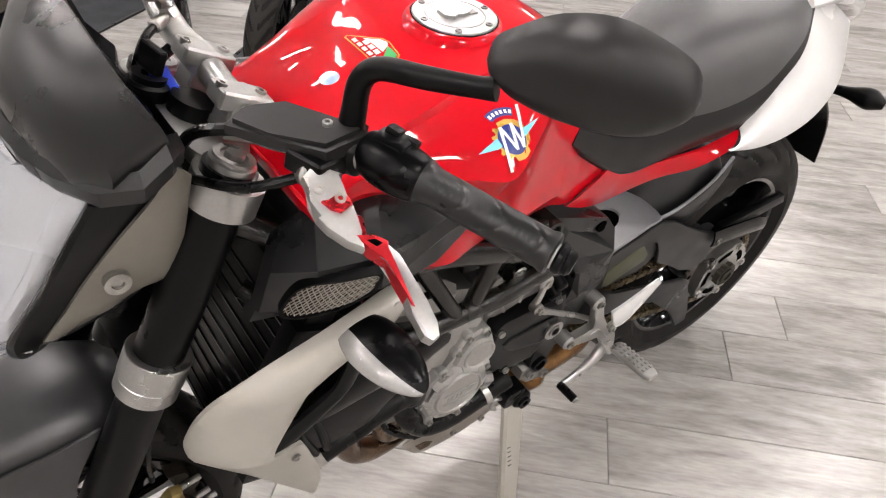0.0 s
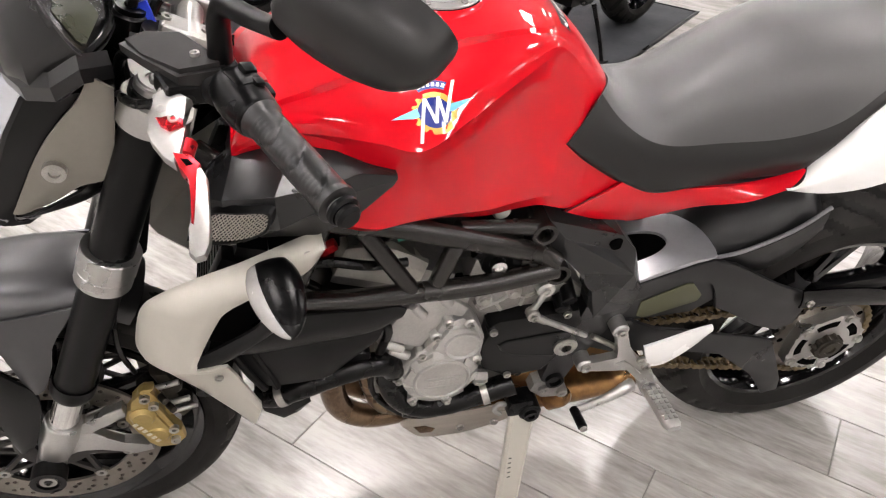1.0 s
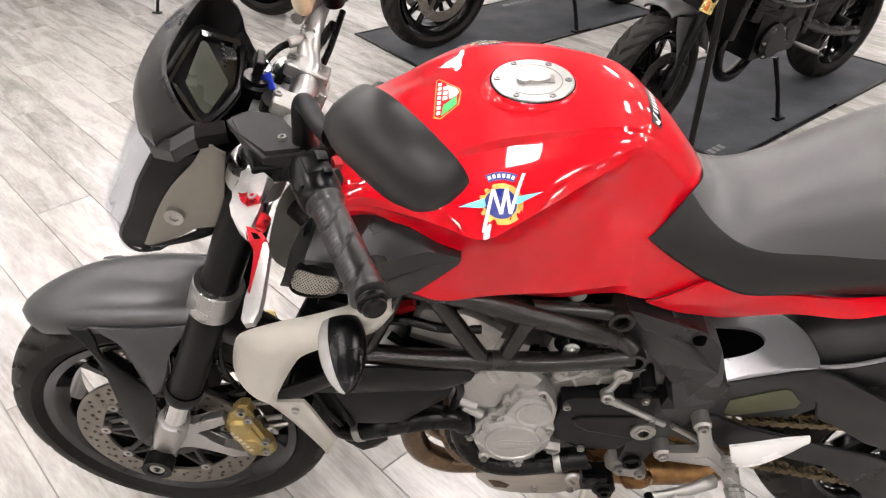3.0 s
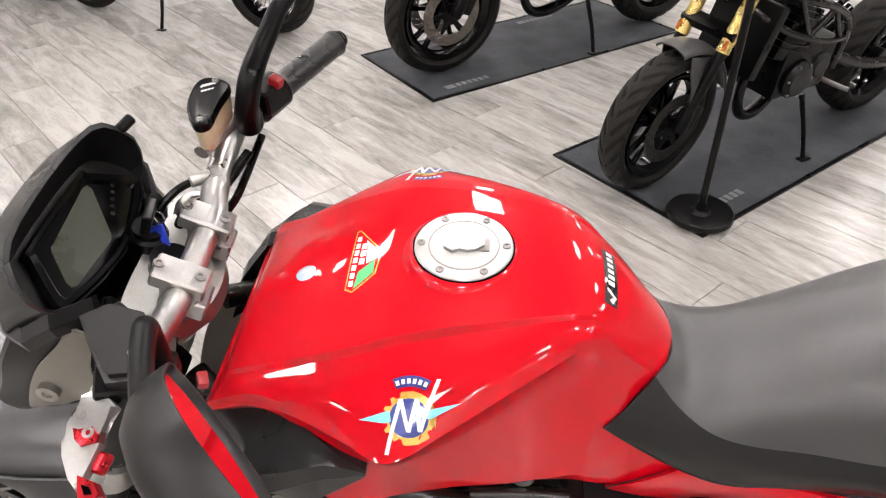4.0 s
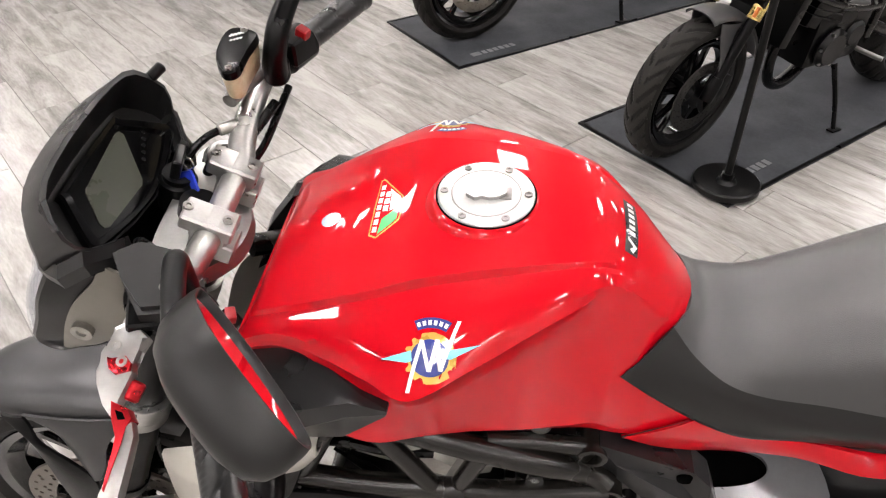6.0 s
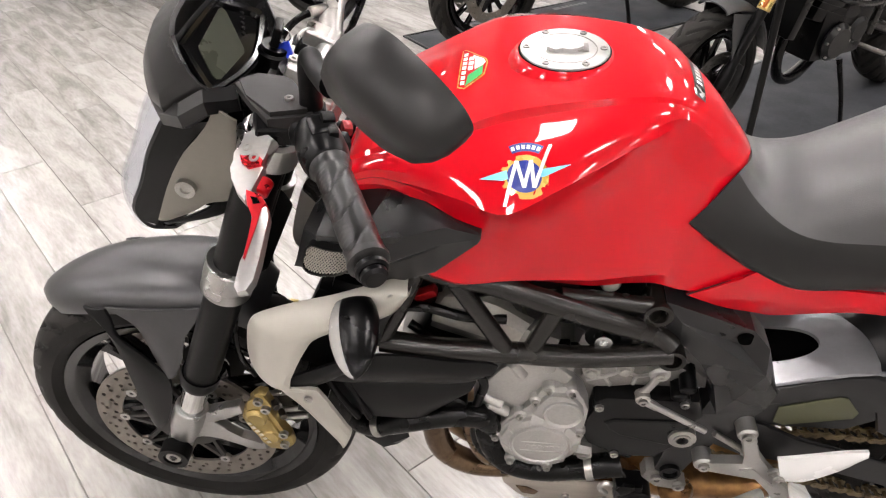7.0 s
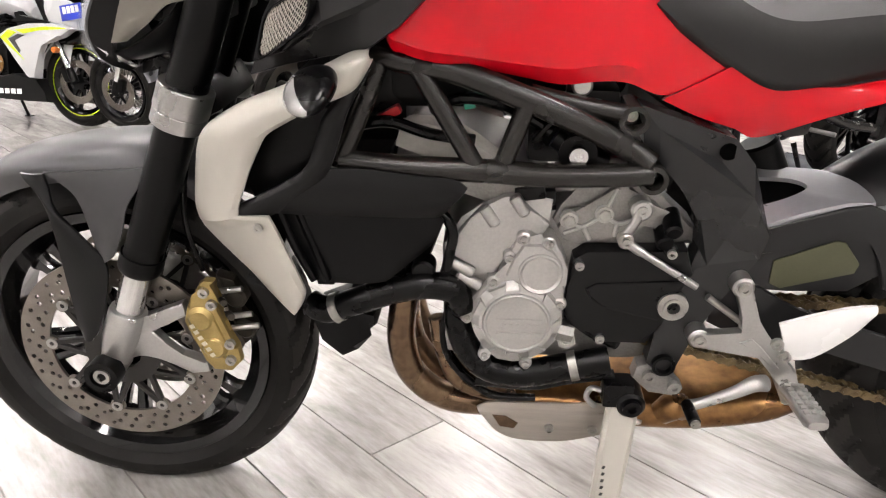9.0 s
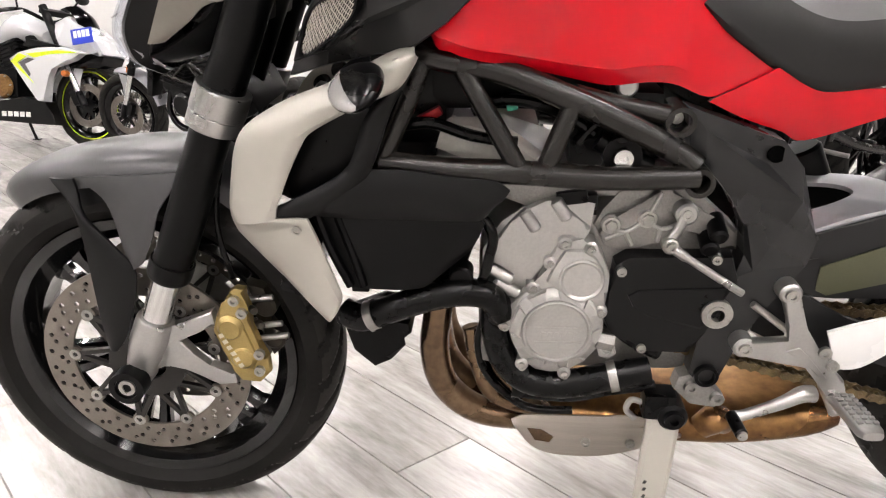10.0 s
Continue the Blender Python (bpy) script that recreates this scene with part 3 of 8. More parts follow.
    for cx, cz in ((0.196, 0.394), (0.204, 0.34)):
        rod(bm, (cx, yc - s * 0.012, cz), (cx, yc - s * 0.056, cz), 0.017, segs=20, bevel=0.004)
    part("caliper_inner", bm, GRIMY, caliper, "dirty inner caliper half")
    for cx, cz in ((0.19, 0.415), (0.2, 0.372), (0.208, 0.352)):
        part("pad_pin", rod(fresh(), (cx - 0.02, yc - s * 0.004, cz - 0.004), (cx + 0.022, yc - s * 0.008, cz), 0.0048, segs=12, bevel=0.001), STEEL, caliper)
    for cx, cz in ((0.182, 0.402), (0.19, 0.378)):
        part("bleed_nipple", rod(fresh(), (cx, yc + s * 0.004, cz), (cx + 0.01, yc + s * 0.02, cz + 0.004), 0.0055, segs=12, bevel=0.001), GRIMY, caliper)
    screws("bolt", [(0.165, yc + s * 0.019, 0.424), (0.19, yc + s * 0.019, 0.308), (0.174, yc + s * 0.019, 0.404), (0.192, yc + s * 0.018, 0.336)], STEEL, caliper, 0.0078, (0, s, 0), 0.008)
    for k in range(6):
        bm = fresh()
        block(bm, (0.1415 + 0.0048 * k, yc + s * 0.0282, 0.369 - 0.0098 * k), (0.0062, 0.001, 0.0072), 0, (0, 62, 0))
        part("print_bar", bm, CALPRINT, caliper, "pale printed bar")
    bm = fresh()
    tube(bm, [(0.152, y * 0.7, 0.44), (0.15, y * 0.95, 0.53), (0.165, y * 0.9, 0.62), (0.2, y * 0.6, 0.7)], 0.0042, 10, 5)
    part("brake_hose", bm, HOSE, fork, "black brake hose")

# lower and upper fork clamps
bm = fresh()
block(bm, on_fork(0.692, 0) + Vector((0.01, 0, 0)), (0.06, 0.15, 0.045), 0.008, (0, -25, 0))
clamp = part("lower_clamp", bm, BLACK, fork, "black lower fork clamp")
for y in (-0.1, 0.1):
    bm = fresh()
    tube_ring = [(0.0265, 0.0), (0.0345, 0.0), (0.0355, 0.001), (0.0355, 0.0195), (0.0348, 0.0205), (0.0355, 0.0215), (0.0365, 0.0225), (0.0365, 0.055), (0.0355, 0.056), (0.0265, 0.056)]
    side = RAKE.orthogonal().normalized()
    loft(bm, [[on_fork(0.671, y) + RAKE * h + (side * math.cos(a) + RAKE.cross(side) * math.sin(a)) * r for a in (2 * math.pi * k / 48 for k in range(48))] for r, h in tube_ring], False)
    part("clamp_ring", bm, ALU, clamp, "machined silver clamp ring")
    part("pinch_bolt", rod(fresh(), on_fork(0.684, y) + Vector((0.03, -0.034 if y > 0 else 0.034, 0)), on_fork(0.684, y) + Vector((0.044, -0.034 if y > 0 else 0.034, 0)), 0.006, segs=12, bevel=0.001), STEEL, clamp)
bm = fresh()
for y in (-0.1, 0.1):
    ring(bm, on_fork(0.9, y) + Vector((0.003, 0, 0)), on_fork(0.93, y) + Vector((0.003, 0, 0)), 0.0365, 0.0265, 40)
plate = [tuple(p) for p in glide([(0.25, -0.05), (0.25, 0.05), (0.262, 0.085), (0.298, 0.082), (0.325, 0.04), (0.332, 0.0), (0.325, -0.04), (0.298, -0.082), (0.262, -0.085)], 4, True)]
made = [[bm.verts.new((x, y, z - (x - 0.29) * 0.45)) for x, y in plate] for z in (0.912, 0.934)]
bm.faces.new(made[0]), bm.faces.new(made[1])
for i in range(len(plate)):
    j = (i + 1) % len(plate)
    bm.faces.new((made[0][i], made[0][j], made[1][j], made[1][i]))
top_clamp = part("upper_clamp", bm, ALU, fork, "cast silver upper fork clamp")
bm = fresh()
rod(bm, (0.292, 0, 0.925), (0.302, 0, 0.946), 0.019, segs=6, bevel=0.002)
ring(bm, (0.3, 0, 0.935), (0.304, 0, 0.943), 0.026, 0.012, 24)
part("stem_nut", bm, STEEL, top_clamp)

# handlebar in two bolted risers
LBAR = [(0.316, -0.06, 0.962), (0.317, -0.1, 0.968), (0.328, -0.16, 0.99), (0.35, -0.205, 1.0), (0.376, -0.24, 0.998), (0.392, -0.27, 0.994), (0.444, -0.375, 0.981)]
RBAR = [(0.316, 0.06, 0.966), (0.308, 0.1, 0.972), (0.309, 0.165, 0.99), (0.324, 0.203, 1.006), (0.346, 0.245, 1.014), (0.362, 0.276, 1.016), (0.41, 0.374, 1.022)]
bars = part("handlebar", tube(fresh(), LBAR[::-1] + [(0.316, 0.0, 0.963)] + RBAR, [0.0111] * 3 + [0.0112, 0.0125, 0.0145, 0.0145, 0.0145, 0.0158, 0.016, 0.015, 0.0112] + [0.0111] * 3, 20, 5), ALU, bike, "tapered silver aluminium handlebar")
for y in (-0.0455, 0.0455):
    bm = fresh()
    block(bm, (0.316, y, 0.974), (0.058, 0.034, 0.02), 0.006, (0, 25, 0), 3)
    rod(bm, (0.316, y - 0.017, 0.963), (0.316, y + 0.017, 0.963), 0.021, segs=32, bevel=0.003)
    block(bm, (0.314, y, 0.945), (0.05, 0.034, 0.026), 0.005, (0, 25, 0), 3)
    riser = part("bar_clamp", bm, ALU, bars, "silver machined handlebar clamp")
    screws("clamp_bolt", [(0.316 + dx, y, 0.972 + dz) for dx, dz in ((-0.0195, 0.0185), (0.0195, 0.0005))], STEEL, riser, 0.0058, (0.42, 0, 0.9), 0.006)

for s in (-1, 1):
    a, b = (Vector((0.390, -0.262, 0.9955)), Vector((0.443, -0.371, 0.982))) if s < 0 else (Vector((0.357, 0.264, 1.016)), Vector((0.409, 0.372, 1.022)))
    d = (b - a).normalized()
    bm = fresh()
    stops = [(-0.012, 0.019), (-0.006, 0.0205), (0.0, 0.0178), *((0.003 + 0.0015 * k, 0.0171) for k in range(73)), (0.1145, 0.0185), (0.1185, 0.0185), (0.12, 0.016)]
    side = d.orthogonal().normalized()
    up = d.cross(side)
    rings = []
    for h, r in stops:
        rr = []
        for j in range(48):
            k = 2 * math.pi * j / 48
            bumpy = 0.0
            if 0.006 < h < 0.11:
                wave = abs((2 * k / math.pi) % 2 - 1)
                lane = (h / 0.036 + 0.8 * wave ** 1.4) % 1
                bumpy = -0.0013 if lane < 0.09 else 0.0005 * max(0.0, math.sin(h * 1150)) if wave < 0.18 and lane > 0.2 else 0.0
            rr.append(a + d * h + (side * math.cos(k) + up * math.sin(k)) * (r + bumpy))
        rings.append(rr)
    loft(bm, rings)
    grip = part("grip", bm, GRIPRUB, bars, "worn black rubber handlebar grip", 50)
    bm = fresh()
    rod(bm, b + d * 0.0, b + d * 0.008, 0.0145, segs=24, bevel=0.002)
    rod(bm, b + d * 0.006, b + d * 0.016, 0.0115, segs=24, bevel=0.003)
    part("bar_end", bm, BLACK, grip, "black bar-end plug")

# left switch pod, clutch bracket, lever and reservoir-like cover
c0, dl = Vector((0.372, -0.228, 1.0)), Vector((0.052, -0.11, -0.0125)).normalized()
bm = fresh()
tube(bm, [c0 + dl * h for h in (-0.03, -0.026, -0.01, 0.01, 0.024, 0.032, 0.034)], [0.014, 0.019, 0.0232, 0.024, 0.0225, 0.02, 0.016], 30, 4)
block(bm, c0 + Vector((0.003, 0.004, 0.011)), (0.027, 0.034, 0.028), 0.009, (0, 0, 25), 4)
pod = part("switch_pod", bm, BLACK, bars, "black left-hand switch pod")
for off, size, m in (((0.008, 0.01, 0.025), (0.013, 0.014, 0.008), BLACK), ((0.016, -0.007, 0.02), (0.01, 0.01, 0.009), BLACK), ((0.022, 0.005, 0.003), (0.01, 0.018, 0.012), BLACK), ((0.017, 0.04, -0.004), (0.01, 0.014, 0.01), REDPLUG)):
    bm = fresh()
    block(bm, c0 + Vector(off), size, 0.003, (10, 15, 25), 2)
    part("switch", bm, m, pod, "red plastic button" if m is REDPLUG else "")
bm = fresh()
rod(bm, (0.338, -0.17, 0.992), (0.356, -0.208, 1.0), 0.019, segs=24, bevel=0.004)
block(bm, (0.318, -0.196, 0.998), (0.04, 0.04, 0.02), 0.006, (0, 10, 20), 3)
perch = part("clutch_perch", bm, BLACK, bars, "black clutch lever bracket")
bm = fresh()
cover = [(0.262, -0.138), (0.285, -0.122), (0.322, -0.132), (0.356, -0.185), (0.362, -0.205), (0.318, -0.212), (0.286, -0.172)]
lo = [bm.verts.new((x, y, 1.006)) for x, y in cover]
hi = [bm.verts.new((x, y, 1.022 + (x - 0.31) * 0.05)) for x, y in cover]
bm.faces.new(lo)
f_top = bm.faces.new(hi)
for i in range(7):
    bm.faces.new((lo[i], lo[(i + 1) % 7], hi[(i + 1) % 7], hi[i]))
bmesh.ops.bevel(bm, geom=list(f_top.edges), offset=0.005, segments=2, affect="EDGES")
part("bracket_cover", bm, PANELGREY, perch, "grey plastic bracket cover")
bm = fresh()
bolt(bm, (0.334, -0.184, 1.0225), 0.0045, (0, 0, 1), 0.004)
part("cover_screw", bm, STEEL, perch)
LEVERTOP = Vector((0.3, -0.231, 0.992))


def lever_plate(bm, outline, lo, hi, bevel=0.0035):
    """A plate in the lever's slanting plane, from an outline of (x, y)."""
    up = Vector((0, -0.342, 0.94))
    rows = []
    for lift in (lo, hi):
        rows.append([bm.verts.new(Vector((x, y, LEVERTOP.z + (y - LEVERTOP.y) * 0.364)) + up * lift) for x, y in outline])
    low, top = bm.faces.new(rows[0]), bm.faces.new(rows[1])
    for i in range(len(outline)):
        j = (i + 1) % len(outline)
        bm.faces.new((rows[0][i], rows[0][j], rows[1][j], rows[1][i]))
    if bevel:
        bmesh.ops.bevel(bm, geom=list(top.edges) + list(low.edges), offset=bevel, segments=2, profile=0.6, affect="EDGES")
    return bm


bm = lever_plate(fresh(), [(0.294, -0.214), (0.308, -0.206), (0.328, -0.221), (0.319, -0.23), (0.317, -0.24), (0.322, -0.25), (0.319, -0.262), (0.316, -0.274), (0.312, -0.287), (0.302, -0.278), (0.292, -0.262), (0.2885, -0.251), (0.293, -0.237), (0.2945, -0.223)], -0.006, 0.007)
lever = part("clutch_lever", bm, ALU, bars, "silver and red adjustable clutch lever")
bm = lever_plate(fresh(), [(0.312, -0.279), (0.323, -0.281), (0.333, -0.29), (0.3375, -0.3), (0.337, -0.342), (0.3365, -0.36), (0.332, -0.37), (0.324, -0.372), (0.319, -0.366), (0.3205, -0.345), (0.3245, -0.325), (0.3255, -0.3), (0.316, -0.29)], -0.007, 0.006, 0.004)
part("lever_tip", bm, ALU, lever, "polished lever blade with a rounded end")
bm = lever_plate(fresh(), [(0.31, -0.2745), (0.325, -0.279), (0.3325, -0.288), (0.3285, -0.293), (0.3285, -0.305), (0.3245, -0.343), (0.3225, -0.341), (0.3235, -0.302), (0.315, -0.29)], -0.0075, 0.0075, 0.001)
part("lever_blade", bm, REDANO, lever, "red anodised lever inlay")
# no cut here: a near-black plate paints the slot's shade on the blade
bm = lever_plate(fresh(), [(0.316, -0.2815), (0.323, -0.283), (0.327, -0.288), (0.321, -0.289)], 0.006, 0.0082, 0)
part("blade_slot", bm, VOID, lever, "black plate painting the shade of a slot in the blade")
bm = lever_plate(fresh(), [(0.297, -0.24), (0.306, -0.242), (0.313, -0.238), (0.32, -0.244), (0.32, -0.25), (0.308, -0.254), (0.301, -0.249)], 0.004, 0.0105, 0.0015)
rod(bm, (0.322, -0.252, 0.976), (0.317, -0.268, 0.97), 0.0085, segs=18, bevel=0.002)
part("adjuster", bm, REDANO, lever, "red anodised adjuster")
screws("lever_screw", [(0.301, -0.231, 0.997), (0.312, -0.2465, 0.996)], STEEL, lever, 0.0048, (0, -0.34, 0.94), 0.003)
part("lever_pivot", rod(fresh(), (0.31, -0.196, 0.99), (0.308, -0.212, 0.996), 0.013, segs=20, bevel=0.003), ALU, lever, "bare alloy lever pivot")

# right-hand controls
c1 = Vector((0.342, 0.236, 1.015))
dr = Vector((0.052, 0.11, 0.006)).normalized()
bm = fresh()
rod(bm, c1 - dr * 0.024, c1 + dr * 0.03, 0.025, segs=28, bevel=0.006)
block(bm, c1 + Vector((0.004, -0.004, 0.008)), (0.042, 0.045, 0.034), 0.008, (0, 0, -25), 3)
rpod = part("switch_pod", bm, BLACK, bars, "black right-hand switch pod")
bm = fresh()
block(bm, c1 + Vector((0.02, -0.006, 0.028)), (0.017, 0.013, 0.014), 0.004, (0, 20, -25), 3)
part("switch", bm, REDPLUG, rpod, "red engine stop switch")
bm = fresh()
rings = []
# a wedge-shaped outline with blunt corners
CUP = [(0.28, 0.146), (0.291, 0.122), (0.301, 0.112), (0.31, 0.113), (0.315, 0.121), (0.315, 0.137), (0.316, 0.16), (0.319, 0.186), (0.314, 0.197), (0.294, 0.204), (0.282, 0.201), (0.277, 0.188), (0.277, 0.165)]


def cup_ring(z, k):
    return [(0.299 + (x - 0.299) * k, 0.16 + (y - 0.16) * k, z + (y - 0.16) * 0.06) for x, y in glide(CUP, 3, True)]


for z, k in ((1.016, 0.74), (1.02, 0.86), (1.036, 0.93), (1.05, 0.96)):
    rings.append(cup_ring(z, k))
loft(bm, rings)
tank_r = part("fluid_reservoir", bm, RESERVOIR, bars, "yellowed translucent brake fluid reservoir")
bm = fresh()
rings = []
for z, k in ((1.049, 1.0), (1.052, 1.015), (1.058, 1.0), (1.06, 0.95), (1.059, 0.9)):
    rings.append(cup_ring(z, k))
loft(bm, rings)
part("reservoir_lid", bm, BLACK, tank_r, "black reservoir lid")
for k in range(9):
    bm = fresh()
    block(bm, (0.287 + 0.0034 * (k % 5) + 0.003 * (k // 5), 0.186 - 0.01 * (k // 5) + 0.002 * (k % 5), 1.0605 - 0.0006 * (k // 5)), (0.0024, 0.0065 - 0.003 * (k // 5), 0.002), 0, (0, 0, -20))
    part("print_bar", bm, DECALWHITE, tank_r, "pale printed bar")
screws("lid_screw", [(0.304, 0.12, 1.0565), (0.3, 0.197, 1.061)], STEEL, tank_r, 0.0042, (0, 0, 1), 0.003)
bm = fresh()
tube(bm, [(0.292, 0.125, 1.008), (0.3, 0.16, 1.012), (0.318, 0.2, 1.01)], [0.009, 0.012, 0.012], 16, 4)
part("brake_cylinder", bm, CASTDARK, bars, "grey brake master cylinder")
bm = fresh()
tube(bm, [(0.296, 0.245, 1.0), (0.302, 0.285, 0.985), (0.318, 0.33, 0.972), (0.324, 0.38, 0.962)], [0.01, 0.009, 0.008, 0.008], 12, 5, 0.7)
part("brake_lever", bm, ALU, bars, "silver brake lever")
for pts, r in (([(0.3, 0.11, 0.985), (0.272, 0.085, 0.985), (0.25, 0.06, 0.965), (0.245, 0.06, 0.92)], 0.0048), ([(0.335, 0.16, 0.985), (0.31, 0.1, 0.968), (0.275, 0.075, 0.955), (0.25, 0.05, 0.9)], 0.0065), ([(0.345, 0.19, 0.99), (0.325, 0.115, 0.95), (0.3, 0.085, 0.93)], 0.005), ([(0.345, -0.17, 0.985), (0.3, -0.12, 0.985), (0.25, -0.08, 0.97), (0.235, -0.06, 0.9)], 0.006), ([(0.33, -0.2, 0.99), (0.27, -0.16, 0.96), (0.24, -0.09, 0.93), (0.25, -0.05, 0.87)], 0.005)):
    part("control_cable", tube(fresh(), pts, r, 10, 6), HOSE, bars, "black control cable")
bm = fresh()
rod(bm, (0.302, 0.112, 0.986), (0.282, 0.095, 0.987), 0.0075, segs=14, bevel=0.002)
rod(bm, (0.312, 0.118, 0.985), (0.302, 0.112, 0.986), 0.011, segs=6)
part("banjo_bolt", bm, STEEL, bars)


# mirrors
def mirror(s):
    bm = fresh()
    if s < 0:
        stem, seat, shift = [(0.354, -0.186, 1.0), (0.357, -0.187, 1.03), (0.36, -0.19, 1.062), (0.368, -0.205, 1.08), (0.384, -0.245, 1.09), (0.402, -0.285, 1.1), (0.41, -0.297, 1.104)], Vector((0.354, -0.186, 1.0)), Vector((0, 0, 0))
        tube(bm, stem, [0.013, 0.0115, 0.0105, 0.01, 0.0095, 0.0085, 0.01], 16, 5)
    else:
        stem, seat, shift = [(0.334, 0.186, 1.006), (0.338, 0.178, 1.034), (0.342, 0.18, 1.053), (0.346, 0.188, 1.07), (0.352, 0.207, 1.087), (0.362, 0.237, 1.106), (0.374, 0.267, 1.127), (0.405, 0.33, 1.152)], Vector((0.334, 0.187, 1.01)), Vector((-0.004, 0.04, 0.047))
        tube(bm, stem, [0.016, 0.015, 0.0145, 0.0145, 0.0135, 0.012, 0.011, 0.01], 16, 5)
    rod(bm, seat + Vector((0, 0, -0.005)), seat + Vector((0.001, 0, 0.018)), 0.017, segs=20 if s > 0 else 6, bevel=0.002)
    m = part("mirror", bm, BLACK, bars, "matt black handlebar mirror")
    a, b = Vector((0.405, s * 0.288, 1.109)) + shift, Vector((0.505, s * 0.408, 1.124)) + shift
    ax = (b - a).normalized()
    nrm = Vector((0.74, -s * 0.6, 0.34)).normalized()
    nrm = (nrm - ax * nrm.dot(ax)).normalized()
    up = ax.cross(nrm) * (-1)
    if up.z < 0:
        up = -up
    length = (b - a).length
    outline = [(0.0, 0.001), (0.018, -0.013), (0.06, -0.029), (0.115, -0.037), (0.156, -0.03), (0.18, -0.009), (0.174, 0.012), (0.142, 0.032), (0.1, 0.046), (0.055, 0.042), (0.018, 0.024), (0.0, 0.011)]
    shape = glide([(u * length / 0.184, v) for u, v in outline], 4, True)
    mid = np.array((length * 0.5, 0.0))
    bm = fresh()
    rings = []
    for depth, k in ((0.027, 0.93), (0.032, 0.955), (0.032, 0.985), (0.026, 1.0), (0.012, 1.0), (0.001, 0.95), (-0.008, 0.83), (-0.014, 0.6), (-0.017, 0.2)):
        rings.append([a + ax * (mid[0] + (p[0] - mid[0]) * k) + up * (p[1] * k) + nrm * depth for p in shape])
    loft(bm, rings)
    part("mirror_shell", bm, PANELGREY, m, "matt dark grey mirror shell")
    bm = fresh()
    loft(bm, [[a + ax * (mid[0] + (p[0] - mid[0]) * 0.925) + up * (p[1] * 0.925) + nrm * d for p in shape] for d in (0.0275, 0.0285)])
    part("mirror_glass", bm, MIRROR, m, "silvered mirror glass")
    return m


mirror(-1)
mirror(1)

# ignition, key and tag
bm = fresh()
rod(bm, (0.238, 0.03, 0.925), (0.252, 0.03, 0.968), 0.022, segs=28, bevel=0.003)
ring(bm, (0.2505, 0.03, 0.964), (0.254, 0.03, 0.974), 0.018, 0.009, 24)
part("ignition_lock", bm, BLACK, bike, "black ignition lock with key inserted")
bm = fresh()
block(bm, (0.258, 0.03, 0.99), (0.011, 0.036, 0.026), 0.004, (0, 22, 10), 3)
key = part("key", bm, BLACK, bike, "black-headed ignition key")
bm = fresh()
tube(bm, [(0.262, 0.036, 0.992), (0.27, 0.036, 0.99), (0.272, 0.035, 0.98), (0.264, 0.035, 0.976), (0.26, 0.036, 0.984), (0.262, 0.036, 0.992)], 0.0011, 8, 5)
part("key_ring", bm, CHROME, key)
bm = fresh()
block(bm, (0, 0, 0), (0.02, 0.004, 0.05), 0.0018, None, 2)
hang = Vector((-0.012, 0.018, 0.037)).normalized()
face = Vector((-0.3, -0.9, 0.3))
face = (face - hang * face.dot(hang)).normalized()
turned = Matrix((hang.cross(face) * -1, face, hang)).transposed().to_4x4()
bmesh.ops.transform(bm, matrix=Matrix.Translation((0.269, 0.02, 0.955)) @ turned, verts=bm.verts)
part("key_tag", bm, BLUE, key, "blue plastic key tag")

# instrument pod: a hooded shell, its rim round a tilted display
def pod_ring(half):
    """A closed ring from its right half, listed from the top centre to the bottom centre."""
    pts = half + [(x, -y, z) for x, y, z in half[-2:0:-1]]
    return [tuple(p) for p in glide(pts, 2, True)]


POD = [
    [(0.116, 0, 0.992), (0.118, 0.03, 0.99), (0.122, 0.048, 0.986), (0.128, 0.062, 0.976), (0.132, 0.062, 0.966), (0.124, 0.04, 0.96), (0.118, 0, 0.957)],
    [(0.126, 0, 1.016), (0.13, 0.045, 1.014), (0.134, 0.076, 1.004), (0.14, 0.096, 0.984), (0.142, 0.098, 0.964), (0.136, 0.06, 0.954), (0.13, 0, 0.951)],
    [(0.15, 0, 1.048), (0.153, 0.062, 1.046), (0.158, 0.102, 1.03), (0.168, 0.124, 0.994), (0.168, 0.126, 0.966), (0.168, 0.082, 0.952), (0.168, 0, 0.946)],
    [(0.187, 0, 1.07), (0.188, 0.07, 1.067), (0.193, 0.112, 1.056), (0.212, 0.133, 1.022), (0.221, 0.119, 0.994), (0.227, 0.09, 0.976), (0.236, 0, 0.962)],
    [(0.19, 0, 1.066), (0.191, 0.068, 1.063), (0.196, 0.108, 1.052), (0.213, 0.129, 1.02), (0.221, 0.115, 0.994), (0.227, 0.087, 0.978), (0.236, 0, 0.965)],
]
bm = fresh()
loft(bm, [pod_ring(h) for h in POD])
bmesh.ops.delete(bm, geom=[f for f in bm.faces if len(f.verts) > 4 and f.calc_center_median().x > 0.18], context="FACES_ONLY")
dash = part("instrument_pod", bm, PLATEGREY, bike, "matt black instrument pod with a visor hood", 36)
WELL = [(0.163, 0, 1.018), (0.164, 0.06, 1.017), (0.17, 0.1, 1.011), (0.194, 0.118, 0.988), (0.208, 0.11, 0.976), (0.219, 0.08, 0.966), (0.229, 0, 0.958)]
bm = fresh()
loft(bm, [pod_ring([(x, y * 0.995, z) for x, y, z in POD[-1]]), pod_ring([((x + p) / 2 - 0.002, (y + q) / 2, (z + r) / 2 - 0.003) for (x, y, z), (p, q, r) in zip(POD[-1], WELL)]), pod_ring(WELL)], caps=False)
